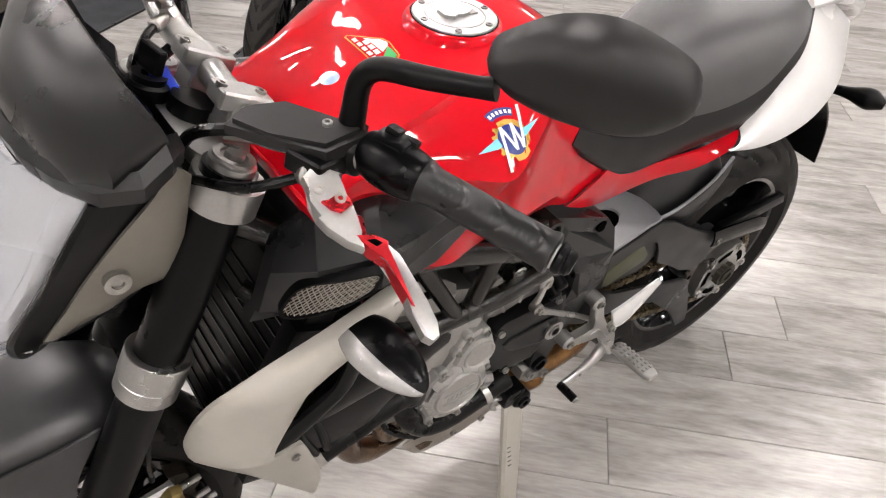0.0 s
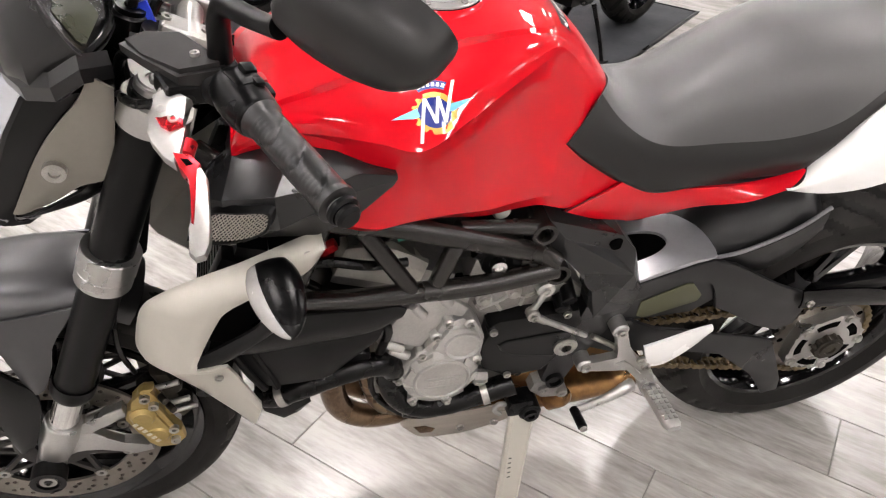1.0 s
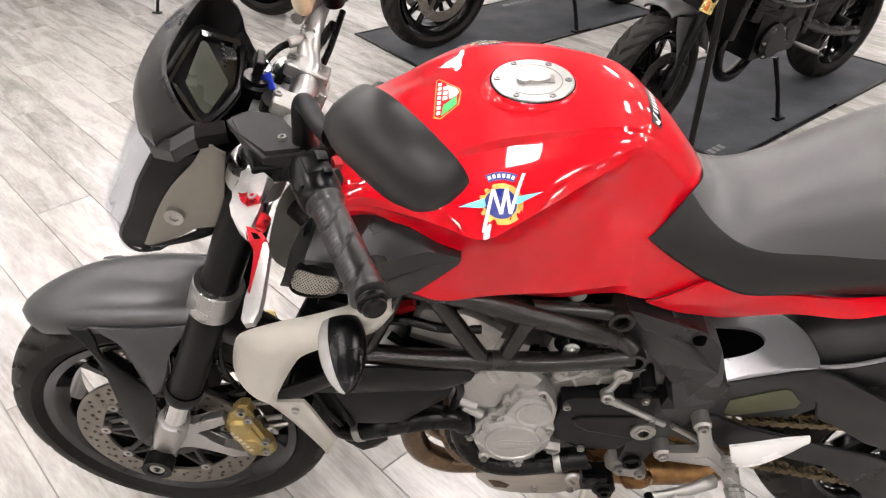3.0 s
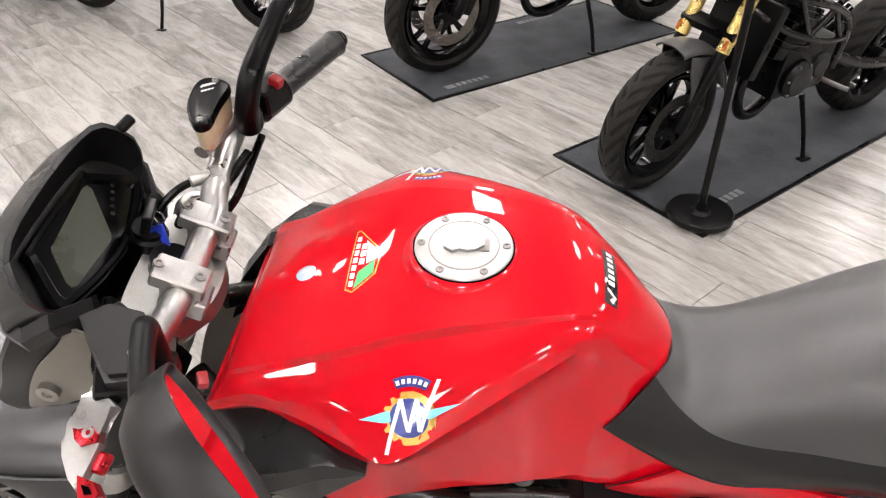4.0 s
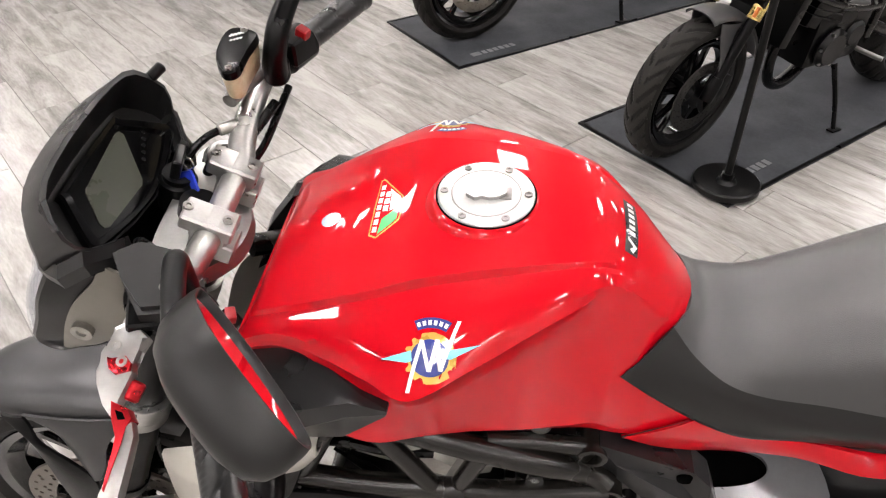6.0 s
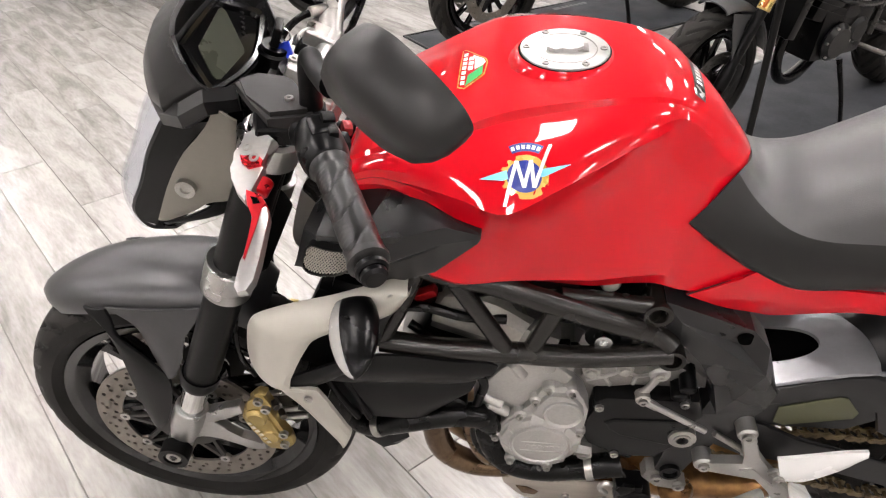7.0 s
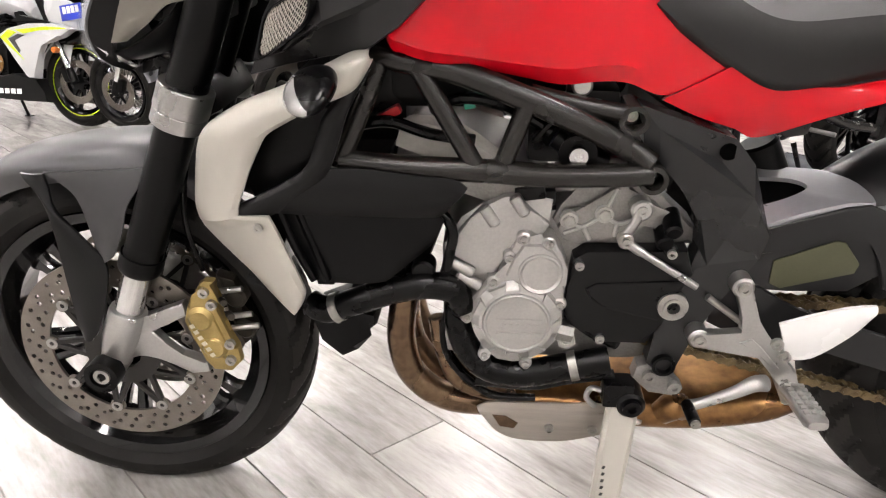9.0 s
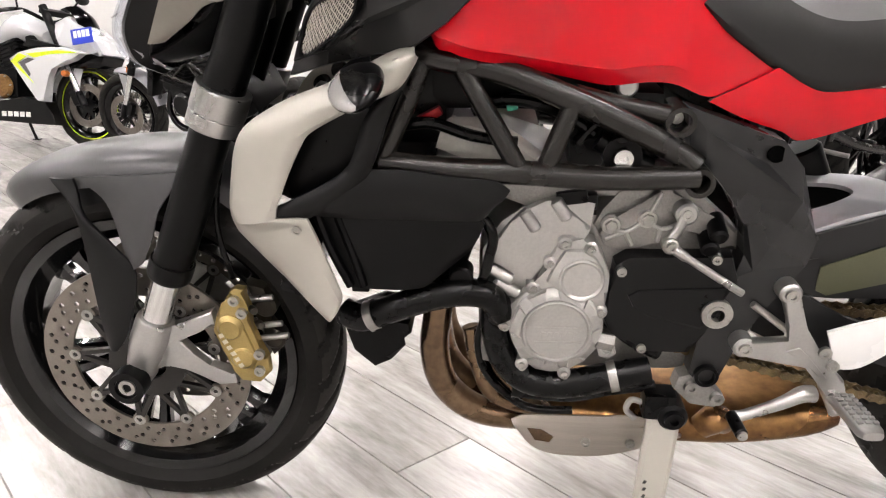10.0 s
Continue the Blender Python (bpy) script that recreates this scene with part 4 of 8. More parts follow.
bm.faces.new([bm.verts.new(p) for p in pod_ring([(x - 0.0005, y, z - 0.0005) for x, y, z in WELL])])
part("instrument_well", bm, FACEBLACK, dash, "deep black recess round the display", 30)
bm = fresh()
lip = [(0.112, 0.0, 0.968), (0.12, 0.045, 0.966), (0.134, 0.08, 0.964), (0.158, 0.116, 0.964), (0.19, 0.135, 0.972), (0.218, 0.126, 0.985), (0.232, 0.102, 0.974), (0.24, 0.088, 0.968)]
lip = [(x, -y, z) for x, y, z in lip[:0:-1]] + lip
rows = []
for x, y, z in lip:
    o = Vector((x - 0.2, y * 1.3, 0)).normalized()
    p = Vector((x, y, z))
    rows.append([p + Vector((0, 0, 0.012)) - o * 0.004, p + o * 0.005, p + o * 0.001 + Vector((0, 0, -0.018)), p - o * 0.014 + Vector((0, 0, -0.026)), p - o * 0.02])
loft(bm, rows)
part("visor_lip", bm, PLATEGREY, dash, "angular black lower lip of the pod", 20)
DC, DN, DV = Vector((0.226, 0, 0.961)), Vector((0.67, 0, 0.742)), Vector((-0.742, 0, 0.67))


def dial(points, k, lift):
    return [DC + Vector((0, y * k, 0)) + DV * (0.04 + (v - 0.04) * k) + DN * lift for y, v in points]


HEX = [(0.0, -0.003), (0.05, 0.003), (0.1, 0.016), (0.106, 0.022), (0.1, 0.034), (0.07, 0.072), (0.06, 0.078), (-0.06, 0.078), (-0.07, 0.072), (-0.1, 0.034), (-0.106, 0.022), (-0.1, 0.016), (-0.05, 0.003)]
BEZEL = [tuple(p) for p in glide(HEX, 3, True)]
bm = fresh()
loft(bm, [dial(BEZEL, 1.0, 0.0), dial(BEZEL, 1.0, 0.009), dial(BEZEL, 0.97, 0.012), dial(BEZEL, 0.86, 0.0105), dial(BEZEL, 0.82, 0.006)])
part("bezel", bm, GLOSSBLACK, dash, "gloss black display bezel")
GLASS = [(0.004, 0.013), (-0.068, 0.019), (-0.073, 0.023), (-0.071, 0.03), (-0.046, 0.056), (-0.04, 0.059), (0.05, 0.066), (0.056, 0.064), (0.056, 0.058), (0.012, 0.016)]
bm = fresh()
loft(bm, [dial(GLASS, 1.0, 0.005), dial(GLASS, 1.0, 0.0072)])
part("display", bm, LCD, dash, "unlit grey-green display")
for k in range(5):
    bm = fresh()
    p = DC + Vector((0, 0.04 + 0.009 * k, 0)) + DV * (0.026 + 0.004 * k) + DN * 0.0062
    rod(bm, p, p + DN * 0.0014, 0.0024, segs=12)
    part("warning_lamp", bm, SATIN, dash)
bm = fresh()
rod(bm, (0.2, 0.126, 1.035), (0.212, 0.143, 1.043), 0.007, segs=14, bevel=0.002)
part("pod_button", bm, BLACK, dash)

# headlamp: clear shield, black surround, champagne side covers
levels = [(0.73, 0.03, 0.04), (0.745, 0.012, 0.066), (0.77, 0.006, 0.08), (0.80, 0.012, 0.088), (0.85, 0.043, 0.1), (0.9, 0.07, 0.108), (0.95, 0.102, 0.11)]


def lamp_section(x, hw, z, deep, k=1.0, n=16):
    """The bowed front of the lamp at one height, from its left edge round to its right."""
    return [(x + deep * abs(u) ** 1.5, hw * k * u, z) for u in (2 * j / n - 1 for j in range(n + 1))]


def shell(front, rear, lv, thick=0.004):
    bm = fresh()
    rows = glide([(*l,) for l in lv], 4)
    loft(bm, [lamp_section(x + front, hw, z, 0.05) + [(p[0] + thick, p[1] * 0.97, p[2]) for p in lamp_section(x + front, hw, z, 0.05)[::-1]] for z, x, hw in rows])
    return bm


def liner(lv):
    """The fluted bright reflector close behind the clear cover."""
    bm = fresh()
    rows = []
    for z, x, hw in glide(lv, 2):
        front = []
        for j, (px, py, pz) in enumerate(lamp_section(x + 0.005, hw * 0.985, z, 0.049, 1.0, 26)):
            front.append((px + (0.014 if j % 2 else 0.0) + 0.006 * (1 + math.sin(z * 260 + j * 1.7)), py, pz))
        rows.append(front + [(p[0] + 0.006, p[1] * 0.93, p[2]) for p in front[::-1]])
    loft(bm, rows)
    return bm


CLEAR = [l for l in levels if l[0] < 0.96]
lamp = part("headlight", liner([(0.734, 0.03, 0.045), *CLEAR[1:-1], (0.944, 0.098, 0.11)]), LENSBACK, bike, "tall clear headlight with a fluted chrome reflector", 5)
lens = part("lens", shell(0.0, 0, CLEAR, 0.003), LENS, lamp, "clear moulded headlight cover")
lens.visible_shadow = False
for s in (-1, 1):
    bm = fresh()
    rows = []
    for z, x, hw, wide in glide([(0.728, 0.032, 0.04, 0.012), (0.745, 0.012, 0.062, 0.018), (0.77, 0.006, 0.074, 0.032), (0.80, 0.012, 0.084, 0.044), (0.85, 0.043, 0.096, 0.046), (0.9, 0.07, 0.106, 0.06), (0.945, 0.1, 0.108, 0.072)], 3):
        xe = x + 0.0505
        rows.append([(xe - 0.002, s * (hw + 0.0005), z), (xe + 0.004, s * (hw + 0.005), z), (xe + wide * 0.6, s * (hw + 0.004), z + 0.002), (xe + wide, s * (hw + 0.002), z + 0.004), (xe + wide, s * hw * 0.9, z + 0.004), (xe + 0.004, s * hw * 0.9, z)])
    loft(bm, rows)
    part("lamp_surround", bm, SATIN, lamp, "matt black headlight surround")
    bm = fresh()
    ribbon(bm, [((0.086, s * 0.075, 0.772), (0.107, s * 0.075, 0.774)), ((0.112, s * 0.090, 0.818), (0.146, s * 0.088, 0.799)), ((0.136, s * 0.100, 0.859), (0.175, s * 0.096, 0.821)), ((0.167, s * 0.110, 0.903), (0.213, s * 0.100, 0.835)), ((0.203, s * 0.112, 0.941), (0.228, s * 0.105, 0.890)), ((0.222, s * 0.110, 0.971), (0.240, s * 0.104, 0.948))], 6, 0.003, 0.004, 4, (0, s, 0))
    part("side_cover", bm, BEIGE, lamp, "champagne grey headlight side cover")
    bm = fresh()
    ribbon(bm, [((0.055, s * 0.05, 0.752), (0.09, s * 0.03, 0.745)), ((0.1, s * 0.07, 0.765), (0.11, s * 0.04, 0.748)), ((0.145, s * 0.08, 0.79), (0.16, s * 0.05, 0.765)), ((0.18, s * 0.088, 0.817), (0.2, s * 0.06, 0.8)), ((0.22, s * 0.095, 0.876), (0.24, s * 0.07, 0.865))], 4, 0.003, 0.004, 4, (0, s * 0.5, -0.8))
    part("lower_trim", bm, SATIN, lamp, "matt black underside of the headlight")
    bm = fresh()
    ring(bm, (0.158, s * 0.108, 0.853), (0.158, s * 0.117, 0.853), 0.0125, 0.006, 28)
    rod(bm, (0.158, s * 0.108, 0.853), (0.158, s * 0.1135, 0.853), 0.0065, segs=6)
    part("cover_bolt", bm, STEEL, lamp, "large socket-head bolt")
bm = fresh()
block(bm, (0.19, 0, 0.86), (0.1, 0.16, 0.13), 0.02)
part("lamp_bracket", bm, BLACK, lamp, "black headlight bracket")

# front mudguard
bm = fresh()
rows = []
crownline = [(-0.208, 0.545, 0.014), (-0.185, 0.572, 0.044), (-0.13, 0.601, 0.066), (-0.07, 0.618, 0.076), (0.0, 0.628, 0.08), (0.06, 0.631, 0.08), (0.115, 0.625, 0.076), (0.165, 0.6, 0.07), (0.19, 0.575, 0.062)]
for x, z, hw in glide(crownline, 4):
    c = Vector((0.0, 0, 0.292))
    r = Vector((x, 0, z)) - c
    u = r.normalized()
    row = []
    for k in range(13):
        a = math.pi * (k / 12 - 0.5)
        row.append(c + r - u * ((1 - math.cos(a) ** 0.7 if abs(a) < 1.57 else 1) * 0.042) + Vector((0, hw * math.sin(a), 0)))
    rows.append(row + [p - u * 0.004 for p in row[::-1]])
loft(bm, rows)
guard = part("front_mudguard", bm, FENDER, bike, "matt dark grey front mudguard")
for s in (-1, 1):
    bm = fresh()
    ribbon(bm, [((-0.05, s * 0.0775, 0.594), (0.112, s * 0.0765, 0.604)), ((-0.03, s * 0.081, 0.583), (0.098, s * 0.083, 0.588)), ((-0.006, s * 0.084, 0.559), (0.072, s * 0.095, 0.553)), ((0.008, s * 0.092, 0.512), (0.061, s * 0.104, 0.516)), ((0.018, s * 0.1, 0.462), (0.044, s * 0.108, 0.48))], 6, 0.005, 0.004, 4, (0, s, 0))
    flank = part("mudguard_flank", bm, FENDER, guard, "matt grey mudguard side")
    bm = fresh()
    ribbon(bm, [((-0.085, s * 0.075, 0.592), (-0.05, s * 0.079, 0.592)), ((-0.076, s * 0.082, 0.585), (-0.045, s * 0.082, 0.575)), ((-0.052, s * 0.092, 0.557), (-0.036, s * 0.092, 0.542)), ((-0.042, s * 0.098, 0.51), (0.002, s * 0.098, 0.497)), ((-0.038, s * 0.104, 0.438), (0.03, s * 0.108, 0.46)), ((-0.035, s * 0.107, 0.373), (0.004, s * 0.112, 0.37)), ((-0.032, s * 0.107, 0.338), (-0.02, s * 0.109, 0.336))], 5, 0.003, 0.005, 4, (0, s, 0))
    part("mudguard_strut", bm, SATIN, guard, "black mudguard strut")
    # black plate paints the gap between strut and flank as shade
    bm = fresh()
    ribbon(bm, [((-0.066, s * 0.062, 0.578), (-0.036, s * 0.062, 0.58)), ((-0.056, s * 0.07, 0.545), (-0.012, s * 0.07, 0.556))], 2, 0.0, 0.003, 2, (0, s, 0))
    part("mudguard_recess", bm, BLACK, guard)
    screws("mudguard_bolt", [(0.004, s * 0.112, 0.412), (-0.016, s * 0.112, 0.352)], STEEL, guard, 0.0058, (0, s, 0), 0.004)

# fuel tank: sections across the bike, each a line from the top centre down the left side
#   x, top z, crease (y, z), shoulder (y, z), knee crease (y, z), flank (y, z), hem (y, z)
TANK = [
    (0.345, 0.893, (0.095, 0.889), (0.126, 0.888), (0.136, 0.884), (0.137, 0.880), (0.136, 0.876)),
    (0.362, 0.925, (0.112, 0.915), (0.138, 0.910), (0.147, 0.902), (0.146, 0.895), (0.142, 0.887)),
    (0.400, 0.943, (0.118, 0.934), (0.137, 0.926), (0.146, 0.913), (0.144, 0.902), (0.139, 0.890)),
    (0.436, 0.952, (0.119, 0.945), (0.146, 0.932), (0.157, 0.915), (0.153, 0.899), (0.150, 0.886)),
    (0.456, 0.956, (0.118, 0.951), (0.151, 0.936), (0.166, 0.917), (0.161, 0.891), (0.168, 0.800)),
    (0.476, 0.961, (0.117, 0.957), (0.156, 0.940), (0.176, 0.919), (0.170, 0.882), (0.174, 0.787)),
    (0.507, 0.967, (0.114, 0.965), (0.161, 0.945), (0.192, 0.921), (0.181, 0.874), (0.170, 0.777)),
    (0.550, 0.979, (0.107, 0.977), (0.164, 0.950), (0.210, 0.922), (0.184, 0.870), (0.150, 0.767)),
    (0.607, 0.987, (0.098, 0.983), (0.149, 0.960), (0.178, 0.933), (0.157, 0.874), (0.132, 0.751)),
    (0.660, 0.989, (0.088, 0.984), (0.124, 0.967), (0.144, 0.945), (0.131, 0.884), (0.123, 0.739)),
    (0.705, 0.985, (0.076, 0.980), (0.099, 0.970), (0.114, 0.953), (0.112, 0.886), (0.117, 0.741)),
    (0.740, 0.975, (0.064, 0.968), (0.079, 0.963), (0.089, 0.953), (0.099, 0.880), (0.112, 0.738)),
    (0.780, 0.948, (0.050, 0.938), (0.063, 0.928), (0.074, 0.914), (0.092, 0.845), (0.106, 0.722)),
    (0.815, 0.910, (0.038, 0.901), (0.050, 0.890), (0.063, 0.873), (0.089, 0.808), (0.102, 0.726)),
    (0.848, 0.866, (0.034, 0.859), (0.047, 0.850), (0.066, 0.832), (0.090, 0.790), (0.098, 0.742)),
    (0.878, 0.812, (0.045, 0.808), (0.060, 0.803), (0.078, 0.793), (0.090, 0.775), (0.096, 0.756)),
]


def tank_rows():
    flat = [(x, 0.0, t, *c, *s, *k, *f, *h) for x, t, c, s, k, f, h in TANK]
    rows = []
    for r in glide(flat, 5):
        x, pts = r[0], [(r[1], r[2]), (r[3], r[4]), (r[5], r[6]), (r[7], r[8]), (r[9], r[10]), (r[11], r[12])]
        half = []
        # gently domed top
        for j in range(8):
            u = j / 8
            y = pts[1][0] * u
            ledge = 0.004 * max(0.0, 1 - abs(x - 0.44) / 0.09) if u > 0.6 else 0.0
            half.append((y, pts[0][1] + (pts[1][1] - pts[0][1]) * u**2.2 - ledge * (1 - u) * 2.2))
        # a small step below the crease line, strongest in the middle of the tank
        step = 0.007 * max(0.0, 1 - abs(r[0] - 0.55) / 0.2)
        half.append(pts[1])
        half.append((pts[1][0] + 0.004, pts[1][1] - 0.003 - step))
        half.append(((pts[1][0] + pts[2][0]) / 2 + 0.003, (pts[1][1] + pts[2][1]) / 2 - step * 0.5))
        half.append((pts[2][0] + 0.001, pts[2][1]))
        half.append(((pts[2][0] + pts[3][0]) / 2 + 0.002, (pts[2][1] + pts[3][1]) / 2 + 0.002))
        half.append(pts[3])
        half.append((pts[3][0] * 0.6 + pts[4][0] * 0.4 - 0.004, pts[3][1] * 0.6 + pts[4][1] * 0.4))
        half.append(pts[4])
        fold = 0.011 * min(1.0, max(0.0, (0.8 - x) / 0.08)) * min(1.0, max(0.0, (x - 0.44) / 0.02))
        half.append((pts[4][0] * 0.15 + pts[5][0] * 0.85 + fold, pts[4][1] * 0.15 + pts[5][1] * 0.85))
        half.append(pts[5])
        rows.append((x, half))
    return rows


bm = fresh()
rings = []
for x, half in tank_rows():
    tilt = 0.05 * min(1.0, max(0.0, (x - 0.36) / 0.16))
    back = 0.016 * min(1.0, max(0.0, (0.46 - x) / 0.115))
    left = [(x + back * max(0.0, 1 - (y / 0.15) ** 2), -y, z - 0.007 + tilt * (0.15 - y)) for y, z in half[::-1]]
    right = [(x + back * max(0.0, 1 - (y / 0.15) ** 2), y, z - 0.007 + tilt * (0.15 + y) - 0.02 * min(1.0, max(0.0, (0.53 - x) / 0.13)) * min(1.0, y / 0.13)) for y, z in half[1:]]
    rings.append(left + right)
loft(bm, rings)
for f in list(bm.faces):
    if len(f.verts) > 4:
        bmesh.ops.triangulate(bm, faces=[f])
tank = part("fuel_tank", bm, RED, bike, "glossy red fuel tank", 24)
TANKTREE = BVHTree.FromPolygons([v.co for v in tank.data.vertices], [p.vertices for p in tank.data.polygons])

# filler cap
CAP = Vector((0.608, 0.002, 0.9885))
bm = fresh()
for r0, r1, z0, z1 in ((0.060, 0.0525, -0.012, 0.0015),):
    rows = [[CAP + Vector((r * math.cos(a), r * math.sin(a), z)) for a in (2 * math.pi * k / 64 for k in range(64))] for r, z in ((r0 + 0.006, z0), (r0, -0.003), (r1 + 0.003, z1), (r1, z1 + 0.0005), (r1 - 0.001, -0.004))]
    loft(bm, rows, caps=False)
part("cap_surround", bm, RED, tank, "raised red filler ring", 60)
bm = fresh()
rows = [[CAP + Vector((r * math.cos(a), r * math.sin(a), z)) for a in (2 * math.pi * k / 64 for k in range(64))] for r, z in ((0.0525, -0.004), (0.0518, 0.0035), (0.0505, 0.0045), (0.0376, 0.0045), (0.0369, 0.003), (0.0360, 0.0045), (0.012, 0.0052))]
loft(bm, rows)
cap = part("filler_cap", bm, CLIPMETAL, tank, "brushed silver screwed filler cap")
for k in range(6):
    a = radians(30 + 60 * k)
    bm = fresh()
    bolt(bm, CAP + Vector((0.0446 * math.cos(a + 0.52), 0.0446 * math.sin(a + 0.52), 0.0042)), 0.0044, (0, 0, 1), 0.0018)
    part("cap_screw", bm, CASTDARK, tank)
bm = fresh()
ring(bm, CAP + Vector((0, 0, -0.003)), CAP + Vector((0, 0, 0.0022)), 0.0538, 0.0519, 64)
part("cap_seal", bm, VOID, tank, "black seal round the cap")
# darker ring paints the shade of the cap's groove
bm = fresh()
ring(bm, CAP + Vector((0, 0, 0.002)), CAP + Vector((0, 0, 0.0048)), 0.0374, 0.0363, 64)
part("cap_groove", bm, CASTDARK, tank)
# darker raised plate paints the lock recess as shaded
bm = fresh()
block(bm, CAP + Vector((0.004, 0, 0.0055)), (0.046, 0.02, 0.0015), 0.0006)
part("lock_recess", bm, CASTDARK, tank, "darker plate painting the shade of the lock recess")
bm = fresh()
rows = [[CAP + Vector((0.0 + u * 0.021, v * 0.0145, z)) for u, v in ((-1, -0.55), (-0.55, -1), (-0.2, -0.75), (0.2, -0.9), (0.6, -0.75), (1, -0.3), (1, 0.3), (0.6, 0.75), (0.2, 0.9), (-0.2, 0.75), (-0.55, 1), (-1, 0.55))] for z in (0.005, 0.0095)]
loft(bm, rows)
part("lock_flap", bm, CLIPMETAL, tank, "silver key flap")


# stickers laid on the tank
def decal(name, loops, origin, along, out, mat, lift, label="", near=True):
    """Flat shapes, given in metres along the surface, pressed onto the tank."""
    o, n = Vector(origin), Vector(out).normalized()
    u = (Vector(along) - n * Vector(along).dot(n)).normalized()
    v = n.cross(u)
    bm = fresh()
    for loop in loops:
        made = [bm.verts.new((a, b, 0)) for a, b in loop]
        bm.faces.new(made)
    bmesh.ops.triangulate(bm, faces=bm.faces)
    for _ in range(2):
        bmesh.ops.subdivide_edges(bm, edges=[e for e in bm.edges if e.calc_length() > 0.006], cuts=1)
        bmesh.ops.triangulate(bm, faces=bm.faces)
    for w in bm.verts:
        p = o + u * w.co.x + v * w.co.y
        hit, nn, _, _ = TANKTREE.ray_cast(p + n * 0.08, -n)
        w.co = (hit if hit else p) + n * lift
    return part(name, bm, mat, tank, label, 60)


def gear(r0, r1, teeth):
    pts = []
    for k in range(teeth * 4):
        a = 2 * math.pi * (k + 0.5) / (teeth * 4)
        pts.append(((r1 if k % 4 in (0, 1) else r0) * math.cos(a), (r1 if k % 4 in (0, 1) else r0) * math.sin(a)))
    return pts


def emblem(origin, along, out):
    flip = 1 if Vector(out).cross(Vector(along)).z > 0 else -1
    S = 1.0

    def up(loops):
        return [[(x * S, y * S) for x, y in (l if flip > 0 else l)] for l in loops]

    decal("emblem_gear", up([gear(0.0205, 0.0248, 14)]), origin, along, out, DECALGOLD, 0.0006, "gold gear of the tank emblem")
    decal("emblem_disc", up([oval(0, 0, 0.018, 0.018, 28)]), origin, along, out, DECALBLUE, 0.001, "dark blue emblem disc")
    for w in ([(-0.047, -0.004), (-0.018, 0.006), (-0.016, -0.004), (-0.022, -0.006)], [(0.016, 0.008), (0.047, 0.016), (0.02, 0.0), (0.014, 0.0)]):
        decal("emblem_wing", up([w]), origin, along, out, DECALCYAN, 0.0013, "sky blue emblem wing")
    arc = [(r * math.cos(a), r * math.sin(a)) for r, seq in ((0.029, range(0, 7)), (0.0395, range(6, -1, -1))) for a in (radians(62 + 56 * k / 6) for k in seq)]
    decal("emblem_scroll", up([arc]), origin, along, out, DECALBLUE, 0.0008, "blue scroll with a pale edge")
    ticks = []
    for k in range(6):
        a = radians(67 + 46 * k / 5)
        c, s = math.cos(a), math.sin(a)
        ticks.append([(0.0318 * c + 0.0017 * s, 0.0318 * s - 0.0017 * c), (0.0365 * c + 0.0017 * s, 0.0365 * s - 0.0017 * c), (0.0365 * c - 0.0017 * s, 0.0365 * s + 0.0017 * c), (0.0318 * c - 0.0017 * s, 0.0318 * s + 0.0017 * c)])
    decal("emblem_tick", up(ticks), origin, along, out, DECALWHITE, 0.0012, "pale printed bars")
    strokes = ((-0.0185, -0.034, -0.0085, 0.017), (-0.0085, 0.017, 0.0005, -0.013), (0.0005, -0.013, 0.0065, 0.018), (0.0065, 0.018, 0.0105, -0.012), (0.0105, -0.012, 0.0255, 0.037))
    for x0, y0, x1, y1 in strokes:
        decal("emblem_bar", up([[(x0 - 0.0019, y0), (x0 + 0.0019, y0), (x1 + 0.0019, y1), (x1 - 0.0019, y1)]]), origin, along, out, DECALWHITE, 0.0016, "white slanting emblem stroke")


emblem((0.566, -0.178, 0.94), (1, -0.12, 0.2), (-0.2, -0.5, 0.82))
emblem((0.558, 0.172, 0.945), (-1, -0.12, -0.2), (-0.2, 0.5, 0.82))
N = (-0.1, 0, 1)


def shield(name, loops, mat, lift, label):
    decal(name, [[(a * 0.9, b * 0.72) for a, b in l] for l in loops], (0.502, 0.004, 0.97), (0, 1, 0), N, mat, lift, label)


shield("model_sticker", [[(-0.055, 0.012), (-0.03, -0.02), (0.0, -0.024), (0.012, -0.02), (0.052, 0.018), (0.05, 0.024), (-0.05, 0.024)]], DECALGOLD, 0.0008, "gold-edged shield sticker")
shield("model_sticker", [[(-0.053, 0.012), (-0.028, -0.018), (0.0, -0.022), (0.011, -0.018), (0.049, 0.018), (0.048, 0.022), (-0.048, 0.022)]], RED, 0.0012, "red field of the sticker")
shield("model_sticker", [[(-0.05, 0.011), (-0.028, -0.016), (-0.006, -0.016), (-0.024, 0.008)]], DECALGREEN, 0.0016, "green corner of the sticker")
shield("model_sticker", [[(-0.006, -0.016), (-0.0, -0.02), (0.011, -0.016), (0.03, 0.004), (0.018, 0.0), (-0.012, -0.002)]], DECALWHITE, 0.0016, "white corner of the sticker")
for k in range(7):
    shield("print_bar", [[(-0.046 + 0.0125 * k, 0.0125), (-0.037 + 0.0125 * k, 0.0125), (-0.037 + 0.0125 * k, 0.0195), (-0.046 + 0.0125 * k, 0.0195)]], DECALWHITE, 0.0017, "white printed bar")
for k in range(3):
    shield("print_bar", [[(-0.012 + 0.013 * k, 0.001), (-0.002 + 0.013 * k, 0.001), (-0.002 + 0.013 * k, 0.0095), (-0.012 + 0.013 * k, 0.0095)]], DECALWHITE, 0.0018, "white printed bar")
